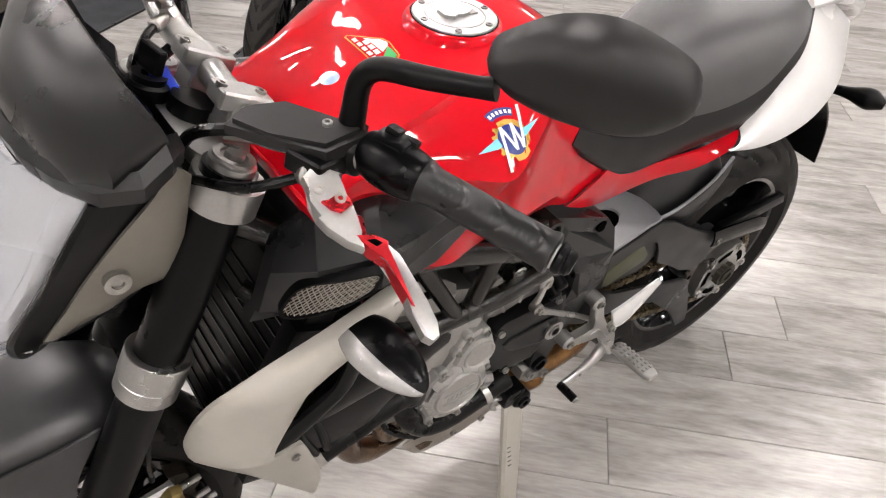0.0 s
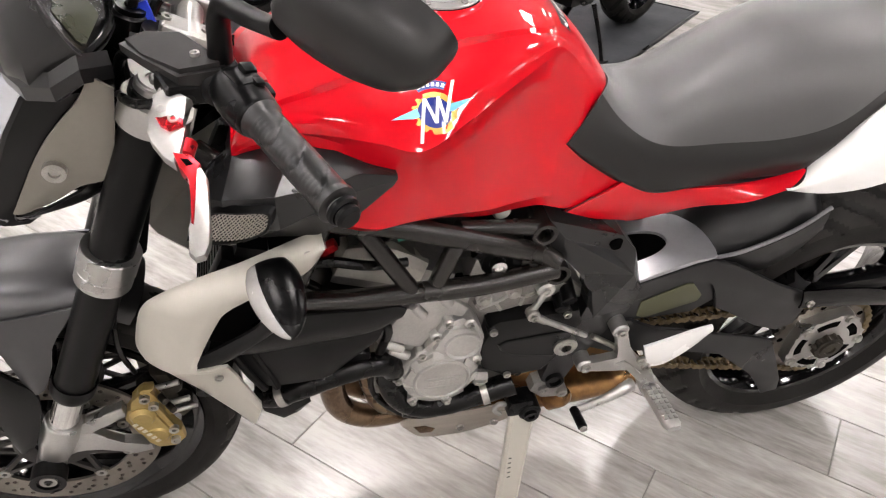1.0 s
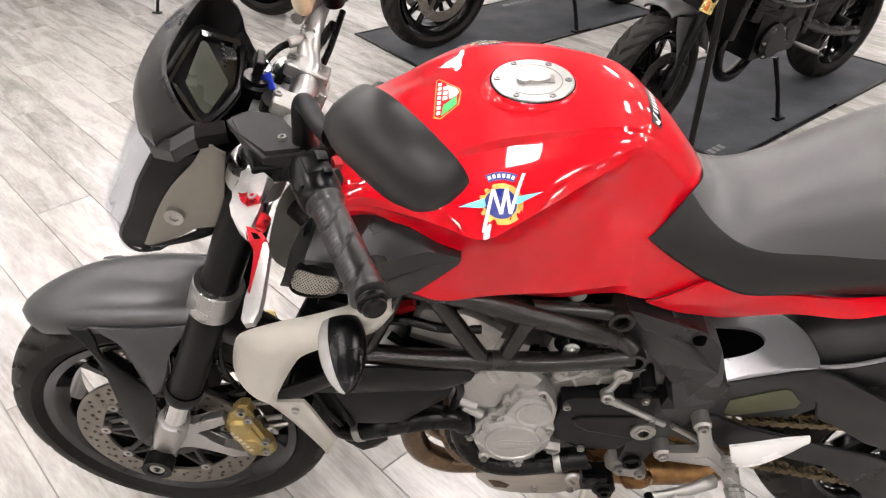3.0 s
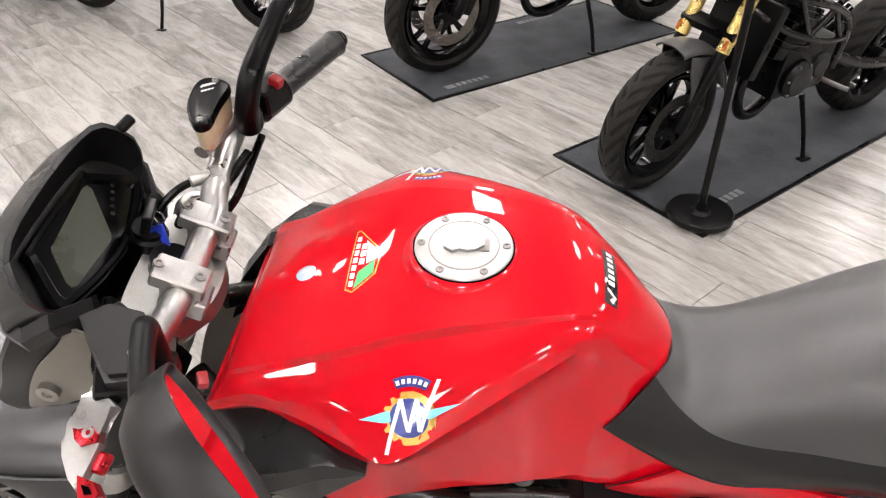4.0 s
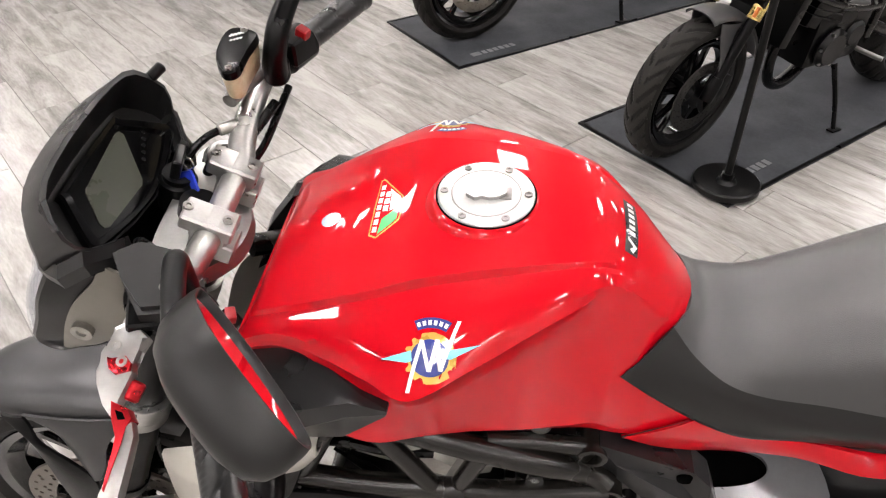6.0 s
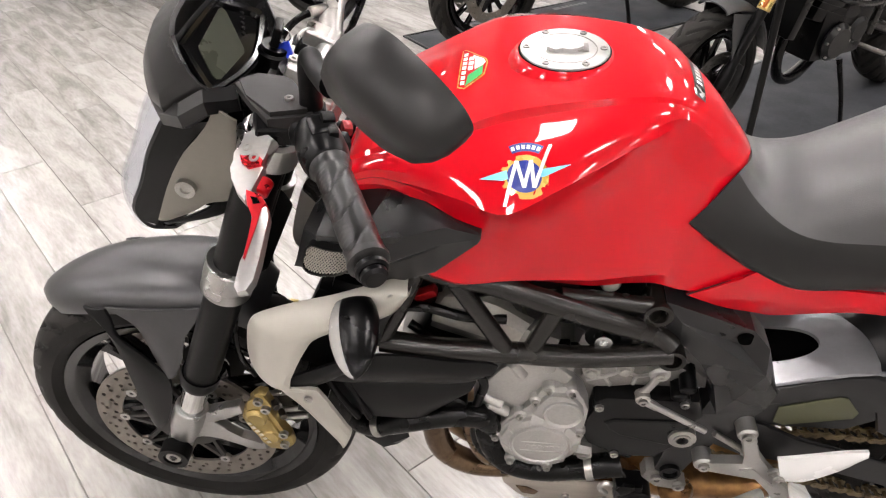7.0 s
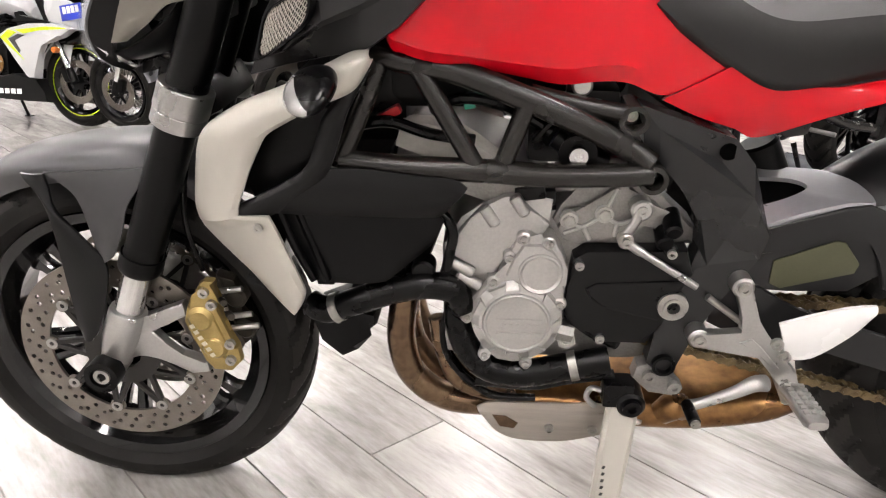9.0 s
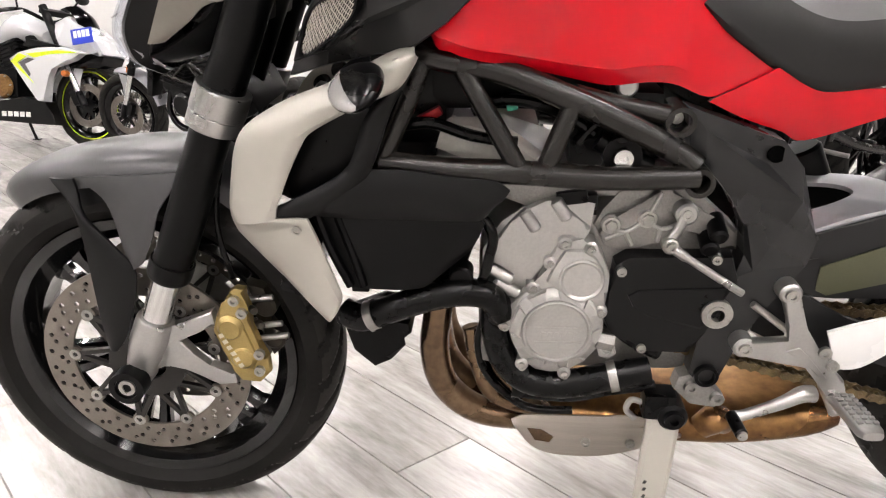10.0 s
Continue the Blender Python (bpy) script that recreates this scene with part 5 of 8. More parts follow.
decal("round_sticker", [oval(0, 0, 0.0115, 0.0115, 24)], (0.436, -0.006, 0.95), (1, 0, 0), (-0.15, 0, 1), HOLO, 0.0008, "round shimmering sticker")
decal("name_strip", [[(-0.038, -0.009), (0.038, -0.009), (0.038, 0.009), (-0.038, 0.009)]], (0.763, -0.004, 0.96), (0, 1, 0), (0.5, 0, 0.86), DECALBLACK, 0.0008, "black name strip at the back of the tank")
for k in range(6):
    decal("print_bar", [[(-0.014 + 0.0085 * k, -0.004), (-0.0085 + 0.0085 * k, -0.004), (-0.0085 + 0.0085 * k, 0.0045), (-0.014 + 0.0085 * k, 0.0045)]], (0.763, -0.004, 0.96), (0, 1, 0), (0.5, 0, 0.86), DECALWHITE, 0.0014, "pale printed bar")
decal("print_bar", [[(-0.036, -0.002), (-0.027, -0.007), (-0.018, 0.006), (-0.022, 0.0065), (-0.028, -0.002), (-0.033, 0.003)]], (0.763, -0.004, 0.96), (0, 1, 0), (0.5, 0, 0.86), DECALWHITE, 0.0014, "pale zigzag mark")

for s in (-1, 1):
    # air intake panel with mesh
    bm = fresh()
    o = (0, s, 0)
    stations = [
        [(0.318, 0.118, 0.84), (0.303, 0.129, 0.812), (0.287, 0.132, 0.762), (0.279, 0.127, 0.743)],
        [(0.35, 0.135, 0.876), (0.333, 0.176, 0.842), (0.34, 0.182, 0.784), (0.333, 0.155, 0.762)],
        [(0.42, 0.139, 0.89), (0.39, 0.21, 0.868), (0.392, 0.208, 0.82), (0.387, 0.17, 0.775)],
        [(0.46, 0.162, 0.888), (0.444, 0.2, 0.868), (0.435, 0.203, 0.837), (0.43, 0.184, 0.783)],
        [(0.495, 0.185, 0.879), (0.485, 0.196, 0.879), (0.48, 0.2, 0.858), (0.472, 0.196, 0.812)],
        [(0.524, 0.197, 0.874), (0.524, 0.199, 0.873), (0.524, 0.199, 0.868), (0.52, 0.196, 0.858)],
    ]
    flat = [np.array([c for p in st for c in p]) for st in stations]
    facets = [a + (b - a) * k / 4 for a, b in zip(flat, flat[1:]) for k in range(4)] + [flat[-1]]
    rows = []
    for n, row in enumerate(facets):
        t, r1, r2, b = (Vector((row[3 * k], s * row[3 * k + 1], row[3 * k + 2])) for k in range(4))
        dent = Vector((0, -s * 0.007 * (1 - n / 20), 0))
        face = [t, t.lerp(r1, 0.9), r1, r1.lerp(r2, 0.1), r1.lerp(r2, 0.9), r2, r2.lerp(b, 0.14) + dent, b + dent * 0.4]
        rows.append(face + [p + Vector((0, -s * 0.022, -0.004)) for p in face[::-1]])
    loft(bm, rows)
    intake = part("intake_panel", bm, PLATEGREY, bike, "satin black air intake panel", 18)
    bm = fresh()
    def mesh_at(u, v, lift=0.0):
        lo = Vector((0.3, 0.145, 0.764)).lerp(Vector((0.378, 0.206, 0.818)), u)
        hi = Vector((0.322, 0.163, 0.826)).lerp(Vector((0.388, 0.214, 0.861)), u)
        p = lo.lerp(hi, v) + Vector((-0.45, 0.85, -0.25)) * (0.003 + 0.006 * math.sin(math.pi * u) + lift)
        return Vector((p.x, s * p.y, p.z))
    rim = [(0.5 + 0.5 * math.copysign(abs(math.cos(a)) ** 0.6, math.cos(a)), 0.5 + 0.5 * math.copysign(abs(math.sin(a)) ** 0.6, math.sin(a))) for a in (2 * math.pi * k / 32 for k in range(32))]
    rows = [[mesh_at(0.5 + (u - 0.5) * k, 0.5 + (v - 0.5) * k, lift) for u, v in rim] for k, lift in ((1.12, -0.006), (1.08, 0.004), (1.0, 0.004), (0.98, 0.0))]
    loft(bm, rows)
    part("mesh_surround", bm, BLACK, intake, "black recess round the mesh")
    bm = fresh()
    for k in range(-14, 36):
        for sl in (1, -1):
            run = []
            for j in range(25):
                v = j / 24
                u = k / 15 + sl * (v - 0.5) * 0.45
                if abs(2 * u - 1) ** 3.3 + abs(2 * v - 1) ** 3.3 < 0.98:
                    run.append(mesh_at(u, v, 0.0015 + 0.0006 * sl * math.cos(j * 2.1)))
            if len(run) > 3:
                tube(bm, run[::2], 0.00075, 4, 1)
    part("wire_mesh", bm, MESH, intake, "silver woven wire mesh")

    # pearl silver radiator shroud
    bm = fresh()
    arch = [((0.438, s * 0.19, 0.786), (0.442, s * 0.19, 0.776)), ((0.417, s * 0.19, 0.783), (0.436, s * 0.193, 0.764)), ((0.379, s * 0.188, 0.765), (0.418, s * 0.197, 0.741)), ((0.338, s * 0.185, 0.745), (0.378, s * 0.2, 0.724)), ((0.284, s * 0.182, 0.724), (0.345, s * 0.202, 0.708)), ((0.235, s * 0.174, 0.695), (0.316, s * 0.204, 0.691)), ((0.213, s * 0.162, 0.667), (0.303, s * 0.204, 0.672)), ((0.199, s * 0.148, 0.63), (0.288, s * 0.204, 0.643)), ((0.188, s * 0.138, 0.589), (0.277, s * 0.203, 0.618)), ((0.186, s * 0.137, 0.57), (0.2695, s * 0.203, 0.6)), ((0.188, s * 0.137, 0.556), (0.2675, s * 0.203, 0.587))]
    blade = [((0.194, s * 0.138, 0.542), (0.305, s * 0.202, 0.586)), ((0.221, s * 0.141, 0.511), (0.314, s * 0.2, 0.562)), ((0.25, s * 0.146, 0.482), (0.323, s * 0.198, 0.533)), ((0.281, s * 0.158, 0.454), (0.334, s * 0.195, 0.497)), ((0.307, s * 0.172, 0.436), (0.3385, s * 0.191, 0.475)), ((0.316, s * 0.178, 0.4345), (0.333, s * 0.188, 0.457))]
    rows = []
    for r in glide([(*a, *b) for a, b in arch], 5) + glide([(*a, *b) for a, b in blade], 5):
        a, b = Vector(r[:3]), Vector(r[3:])
        face = []
        for k in range(11):
            u = k / 10
            edge = 0.0035 * (max(0.0, 1 - u / 0.12) ** 2 + max(0.0, 1 - (1 - u) / 0.12) ** 2)
            face.append(a.lerp(b, u) + Vector((0, s * (0.015 * math.sin(math.pi * min(1.0, u * 0.95)) ** 0.8 - edge), 0)))
        rows.append(face + [p - Vector((0, s * 0.006, 0)) for p in face[::-1]])
    loft(bm, rows)
    shroud = part("radiator_shroud", bm, PEARL, bike, "pearl silver radiator shroud")
    screws("shroud_screw", [(0.421, s * 0.199, 0.772), (0.293, s * 0.207, 0.574)], STEEL, shroud, 0.006, o, 0.004)
    # black inner panel with its air slot
    bm = fresh()
    ribbon(bm, [((0.258, s * 0.188, 0.597), (0.258, s * 0.188, 0.576)), ((0.275, s * 0.187, 0.602), (0.297, s * 0.185, 0.579)), ((0.326, s * 0.185, 0.627), (0.345, s * 0.183, 0.608)), ((0.353, s * 0.184, 0.646), (0.378, s * 0.182, 0.636)), ((0.366, s * 0.183, 0.672), (0.395, s * 0.181, 0.675)), ((0.379, s * 0.182, 0.708), (0.41, s * 0.18, 0.716)), ((0.405, s * 0.18, 0.74), (0.438, s * 0.18, 0.763))], 6, 0.007, 0.005, 5, o)
    side = part("radiator_side_panel", bm, SATIN, bike, "satin black radiator side panel")
    bm = fresh()
    ribbon(bm, [((0.315, s * 0.178, 0.612), (0.30, s * 0.176, 0.583)), ((0.36, s * 0.180, 0.64), (0.35, s * 0.176, 0.58)), ((0.42, s * 0.176, 0.642), (0.42, s * 0.168, 0.576)), ((0.49, s * 0.172, 0.632), (0.49, s * 0.16, 0.572)), ((0.53, s * 0.166, 0.627), (0.515, s * 0.152, 0.572)), ((0.548, s * 0.162, 0.614), (0.53, s * 0.15, 0.59))], 6, 0.01, 0.004, 4, o)
    part("lower_lip", bm, SATIN, side, "satin black lower lip")
    # black sheet below the lip stands in for the shaded depth there
    bm = fresh()
    ribbon(bm, [((0.3, s * 0.165, 0.59), (0.335, s * 0.15, 0.478)), ((0.36, s * 0.168, 0.59), (0.36, s * 0.152, 0.472)), ((0.43, s * 0.165, 0.588), (0.43, s * 0.15, 0.472)), ((0.5, s * 0.155, 0.58), (0.46, s * 0.146, 0.49)), ((0.518, s * 0.15, 0.565), (0.5, s * 0.142, 0.525))], 5, 0.006, 0.004, 4, o)
    part("radiator_tank_cover", bm, BLACK, side, "black sheet painting the dark depth beside the radiator")
    # added black block that stops bright floor showing behind the shroud
    bm = fresh()
    block(bm, (0.325, s * 0.145, 0.655), (0.085, 0.03, 0.15), 0.008, (0, 25, 0))
    part("radiator_duct", bm, BLACK, side, "black filler block added to darken the gap behind the shroud")
    for k, (xa, xb) in enumerate(((0.32, 0.345), (0.345, 0.362))):
        bm = fresh()
        tube(bm, [(xa - 0.01, s * 0.17, 0.58), (xa + 0.005, s * 0.168, 0.53), (xb, s * 0.164, 0.48)], 0.006, 8, 4)
        part("edge_rib", bm, BLACK, side)
    # indicator
    bm = fresh()
    c = Vector((0.372, s * 0.198, 0.757))
    ax = Vector((-0.02, s * 1.0, -0.07)).normalized()
    front = Vector((-1, 0, 0.1))
    upv = Vector((0.15, 0.1 * s, 1)).normalized()
    prof = [(0.0, 0.026, 0.014), (0.012, 0.031, 0.02), (0.03, 0.034, 0.022), (0.055, 0.032, 0.02), (0.08, 0.024, 0.015), (0.098, 0.012, 0.008), (0.104, 0.003, 0.003)]
    segs = 24

    def blinker(lo, hi, k=1.0):
        rows = []
        for h, a, b in glide(prof, 3):
            ce = c + ax * h + Vector((0.022, 0, -0.004)) * (h / 0.1)
            rows.append([ce + (Vector((1, 0, 0.25)).normalized() * math.cos(t) * a * 0.95 + upv * math.sin(t) * b * 0.9) * k for t in (lo + (hi - lo) * j / segs for j in range(segs + 1))])
        return rows

    blink = part("indicator", fresh(), SATIN, bike, "black indicator with a clear front lens")
    bm = fresh()
    loft(bm, blinker(-math.pi * 0.7, math.pi * 0.7))
    me = mesh_of(bm, BLACK)
    blink.data = me
    bm = fresh()
    loft(bm, blinker(math.pi * 0.7, math.pi * 1.3, 0.985))
    part("indicator_lens", bm, INDLENS, blink, "clear silvered indicator lens")

# trellis frame
NODES = dict(a=(0.445, 0.142, 0.772), b=(0.6, 0.147, 0.728), c=(0.75, 0.125, 0.652), d=(0.39, 0.158, 0.646), e=(0.56, 0.155, 0.634), f=(0.775, 0.132, 0.624), g=(0.74, 0.115, 0.695), h=(0.62, 0.135, 0.725))
frame_part = None
for s in (-1, 1):
    o = (0, s, 0)
    P = {k: (x, s * y, z) for k, (x, y, z) in NODES.items()}
    runs = [([(0.3, s * 0.06, 0.83), (0.37, s * 0.11, 0.802), P["a"], (0.53, s * 0.148, 0.755), P["b"], (0.68, s * 0.14, 0.692), P["c"], (0.775, s * 0.13, 0.635)], 0.0155), ([P["h"], (0.68, s * 0.122, 0.708), P["g"]], 0.0125), ([P["a"], (0.42, s * 0.15, 0.71), P["d"]], 0.0125), ([P["d"], (0.47, s * 0.158, 0.638), P["e"], (0.66, s * 0.148, 0.626), P["f"]], 0.0152), ([(0.487, s * 0.148, 0.76), P["e"]], 0.0125), ([(0.618, s * 0.147, 0.715), (0.588, s * 0.15, 0.632)], 0.0125), ([(0.3, s * 0.05, 0.72), (0.34, s * 0.1, 0.69), P["d"]], 0.0125)]
    for pts, r in runs:
        bm = fresh()
        tube(bm, pts, r, 18, 4)
        if frame_part is None:
            frame_part = part("trellis_frame", bm, FRAME, bike, "satin black tubular trellis frame")
        else:
            part("frame_tube", bm, FRAME, frame_part)
    for p, r in ((Vector((0.75, s * 0.119, 0.69)), 0.0185), (Vector((0.778, s * 0.132, 0.618)), 0.0185)):
        bm = fresh()
        ring(bm, p - Vector((0, s * 0.05, 0)), p + Vector((0, s * 0.01, 0)), r, r * 0.68, 28)
        rod(bm, p - Vector((0, s * 0.05, 0)), p - Vector((0, s * 0.02, 0)), r * 0.7, segs=20)
        part("tube_socket", bm, FRAME, frame_part, "open round tube socket")
        bm = fresh()
        bolt(bm, p - Vector((0, s * 0.022, 0)), 0.008, (0, s, 0), 0.006)
        part("frame_bolt", bm, STEEL, frame_part)
    # side plate round the swingarm pivot
    bm = fresh()
    edge = [(0.758, 0.708, 0.12), (0.876, 0.668, 0.124), (0.903, 0.636, 0.125), (0.94, 0.535, 0.118), (0.932, 0.504, 0.121), (0.886, 0.434, 0.124), (0.861, 0.381, 0.124), (0.845, 0.332, 0.123), (0.826, 0.316, 0.123), (0.803, 0.335, 0.123), (0.809, 0.392, 0.123), (0.8, 0.425, 0.123), (0.811, 0.457, 0.123), (0.843, 0.483, 0.122), (0.851, 0.517, 0.122), (0.844, 0.558, 0.122), (0.822, 0.596, 0.122), (0.788, 0.635, 0.122), (0.765, 0.66, 0.12)]
    inner = dict(t=(0.78, 0.682, 0.13), u=(0.864, 0.637, 0.119), v=(0.905, 0.596, 0.138), w=(0.846, 0.561, 0.13), x=(0.862, 0.498, 0.131))
    V = [bm.verts.new((x, s * y, z)) for x, z, y in edge]
    W = {k: bm.verts.new((x, s * y, z)) for k, (x, z, y) in inner.items()}
    for loop in ((V[0], V[1], W["u"], W["t"]), (V[1], V[2], W["v"], W["u"]), (W["t"], W["u"], W["v"]), (V[0], W["t"], V[17], V[18]), (W["t"], W["v"], V[16], V[17]), (W["v"], W["w"], V[15], V[16]), (W["v"], V[2], V[3]), (W["v"], V[3], V[4], W["x"]), (W["v"], W["x"], W["w"]), (W["w"], W["x"], V[14], V[15]), (W["x"], V[4], V[5], V[13]), (W["x"], V[13], V[14]), (V[5], V[6], V[11], V[12], V[13]), (V[6], V[7], V[8], V[9], V[10], V[11])):
        bm.faces.new(loop)
    rim = bmesh.ops.extrude_edge_only(bm, edges=[e for e in bm.edges if len(e.link_faces) == 1])["geom"]
    for g in rim:
        if isinstance(g, bmesh.types.BMVert):
            g.co.y = s * 0.085
    plate = part("frame_side_plate", bm, PLATEGREY, bike, "faceted satin black frame side plate", 6)
    # near-black disc at the surface stands in for a deep shaded recess
    bm = fresh()
    rod(bm, (0.869, s * 0.116, 0.6515), (0.869, s * 0.1245, 0.6515), 0.0108, segs=24)
    part("plate_recess", bm, VOID, plate, "black disc painting the shade of a round bolt recess")
    bm = fresh()
    ring(bm, (0.826, s * 0.122, 0.434), (0.826, s * 0.134, 0.434), 0.0205, 0.009, 32)
    ring(bm, (0.826, s * 0.13, 0.434), (0.826, s * 0.137, 0.434), 0.013, 0.009, 32)
    part("pivot_nut", bm, STEEL, plate, "bright swingarm pivot nut")
    bm = fresh()
    ring(bm, (0.826, s * 0.12, 0.335), (0.826, s * 0.131, 0.335), 0.0165, 0.012, 24)
    part("plate_bore", bm, BLACK, plate)

# red tail panel, seat and white tail
for s in (-1, 1):
    o = (0, s, 0)
    bm = fresh()
    ribbon(bm, [((0.876, s * 0.094, 0.758), (0.783, s * 0.104, 0.712)), ((0.885, s * 0.094, 0.752), (0.83, s * 0.099, 0.69)), ((0.9, s * 0.094, 0.744), (0.88, s * 0.089, 0.672)), ((0.93, s * 0.095, 0.73), (0.915, s * 0.078, 0.658)), ((0.99, s * 0.10, 0.728), (0.99, s * 0.1, 0.692)), ((1.055, s * 0.124, 0.748), (1.045, s * 0.136, 0.724)), ((1.118, s * 0.138, 0.775), (1.086, s * 0.152, 0.754))], 6, 0.004, 0.005, 5, o)
    tail = part("tail_panel", bm, RED, bike, "glossy red tail panel")
    bm = fresh()
    tube(bm, [(0.877, s * 0.0985, 0.757), (0.83, s * 0.104, 0.734), (0.784, s * 0.108, 0.712)], 0.0014, 8, 4)
    part("panel_gap", bm, DECALBLACK, tail, "dark joint line")
    bm = fresh()
    ribbon(bm, [((1.12, s * 0.14, 0.778), (1.087, s * 0.154, 0.755)), ((1.155, s * 0.141, 0.825), (1.14, s * 0.168, 0.755)), ((1.186, s * 0.136, 0.864), (1.2, s * 0.178, 0.768)), ((1.225, s * 0.122, 0.91), (1.27, s * 0.177, 0.794)), ((1.252, s * 0.095, 0.947), (1.335, s * 0.157, 0.836)), ((1.27, s * 0.05, 0.978), (1.4, s * 0.1, 0.9))], 8, 0.012, 0.005, 5, o)
    part("tail_cowl", bm, WHITE, bike, "pearl white tail cowl")
# each row: hem, side, edge of the textured top, shoulder, middle
SEATROWS = [
    ((0.766, 0.101, 0.824), (0.79, 0.088, 0.848), (0.818, 0.066, 0.874), (0.838, 0.036, 0.876), (0.844, 0, 0.872)),
    ((0.81, 0.103, 0.789), (0.825, 0.098, 0.816), (0.846, 0.08, 0.842), (0.862, 0.046, 0.85), (0.868, 0, 0.852)),
    ((0.868, 0.105, 0.750), (0.872, 0.104, 0.784), (0.884, 0.094, 0.816), (0.895, 0.058, 0.842), (0.9, 0, 0.85)),
    ((0.92, 0.107, 0.730), (0.922, 0.109, 0.77), (0.928, 0.1, 0.804), (0.934, 0.068, 0.846), (0.94, 0, 0.863)),
    ((0.985, 0.111, 0.738), (0.987, 0.119, 0.775), (0.99, 0.11, 0.81), (0.994, 0.077, 0.87), (1.0, 0, 0.897)),
    ((1.06, 0.124, 0.755), (1.065, 0.138, 0.79), (1.07, 0.13, 0.824), (1.074, 0.09, 0.903), (1.078, 0, 0.936)),
    ((1.12, 0.134, 0.771), (1.128, 0.147, 0.81), (1.135, 0.139, 0.848), (1.14, 0.098, 0.922), (1.145, 0, 0.953)),
    ((1.157, 0.138, 0.83), (1.168, 0.148, 0.86), (1.18, 0.138, 0.888), (1.19, 0.096, 0.937), (1.195, 0, 0.96)),
    ((1.19, 0.138, 0.87), (1.207, 0.14, 0.897), (1.218, 0.127, 0.922), (1.23, 0.086, 0.954), (1.235, 0, 0.966)),
    ((1.235, 0.112, 0.92), (1.248, 0.108, 0.942), (1.256, 0.095, 0.956), (1.264, 0.06, 0.97), (1.268, 0, 0.974)),
]
grid = []
for r in glide([[c for p in row for c in p] for row in SEATROWS], 5):
    half = [(r[3 * k], r[3 * k + 1], r[3 * k + 2]) for k in range(5)]
    grid.append([Vector(p) for p in glide([(x, -y, z) for x, y, z in half] + half[-2::-1], 4)])


def skin(columns, thick):
    """A shell of the given columns of the seat, its edge turned in."""
    rows = []
    for line in grid:
        top = [line[k] for k in columns]
        rows.append(top + [p + Vector((0, -math.copysign(thick, p.y) if abs(p.y) > 0.03 else 0, -thick)) for p in top[::-1]])
    return rows


for columns, name, mat, label in ((range(8, 25), "seat", SEAT, "black textured vinyl rider seat"), (range(0, 9), "seat_side", PANELGREY, "textured dark grey seat side"), (range(24, 33), "seat_side", PANELGREY, "textured dark grey seat side")):
    bm = fresh()
    loft(bm, skin(columns, 0.008))
    part(name, bm, mat, bike, label, 60)
bm = fresh()
rows = []
for x, zc, hw in glide([(1.245, 0.982, 0.105), (1.3, 0.995, 0.125), (1.4, 0.965, 0.115), (1.5, 0.91, 0.07), (1.54, 0.88, 0.03)], 3):
    rows.append([(x, hw * math.cos(a), zc - 0.03 + 0.03 * math.sin(a)) for a in (2 * math.pi * k / 20 for k in range(20))])
loft(bm, rows)
part("tail_cowl_top", bm, WHITE, bike, "pearl white tail top")
bm = fresh()
block(bm, (1.05, 0, 0.775), (0.42, 0.17, 0.08), 0.02, (0, -3, 0))
part("under_seat_tray", bm, BLACK, bike, "black under-seat tray")

# engine
bm = fresh()
block(bm, (0.66, 0, 0.42), (0.3, 0.2, 0.2), 0.03)
block(bm, (0.72, 0, 0.5), (0.2, 0.19, 0.12), 0.03)
engine = part("engine", bm, CASTDARK, bike, "grey alloy three-cylinder engine block")
# inclined cylinder block and head
bm = fresh()
prism(bm, [(0.514, 0.512), (0.514, 0.484), (0.531, 0.447), (0.56, 0.44), (0.625, 0.47), (0.655, 0.54), (0.66, 0.58), (0.61, 0.59), (0.564, 0.572), (0.538, 0.553)], -0.112, 0.112, 0.006, True)
prism(bm, [(0.521, 0.517), (0.552, 0.556), (0.566, 0.571), (0.594, 0.586), (0.608, 0.588), (0.642, 0.558), (0.655, 0.548), (0.647, 0.532), (0.618, 0.532), (0.598, 0.499), (0.584, 0.469), (0.568, 0.478), (0.53, 0.498)], -0.122, -0.1, 0.005)
part("cylinder_block", bm, CAST, engine, "cast alloy cylinder block")
for p, q in (((0.567, -0.12, 0.572), (0.585, -0.122, 0.545)), ((0.606, -0.12, 0.588), (0.624, -0.122, 0.561)), ((0.524, -0.116, 0.488), (0.556, -0.118, 0.47)), ((0.532, -0.116, 0.468), (0.566, -0.118, 0.45))):
    bm = fresh()
    rod(bm, p, q, 0.0085, segs=14, bevel=0.003)
    part("casting_rib", bm, CAST, engine)
bm = fresh()
rows = []
for t in range(9):
    u = t / 8
    rows.append([Vector((0.455 + 0.115 * u + 0.03 * v, y, 0.655 - 0.045 * u + 0.055 * math.sin(math.pi * min(1, v)) * (0.7 + 0.3 * math.sin(u * 3.1)))) for v, y in ((0, -0.125), (0.3, -0.128), (0.6, -0.115), (0.9, -0.08), (1.0, 0.08), (0.6, 0.115), (0.0, 0.125))])
loft(bm, rows)
part("cam_cover", bm, material("pale_cam_cover", (0.56, 0.54, 0.49), 0.45, 0.5, 0.12, 12, bump=0.3, bump_scale=400), engine, "pale grey cam cover")
bm = fresh()
block(bm, (0.54, 0, 0.615), (0.18, 0.22, 0.06), 0.012, (0, 20, 0))
part("cylinder_head", bm, CASTDARK, engine, "grey alloy cylinder head")
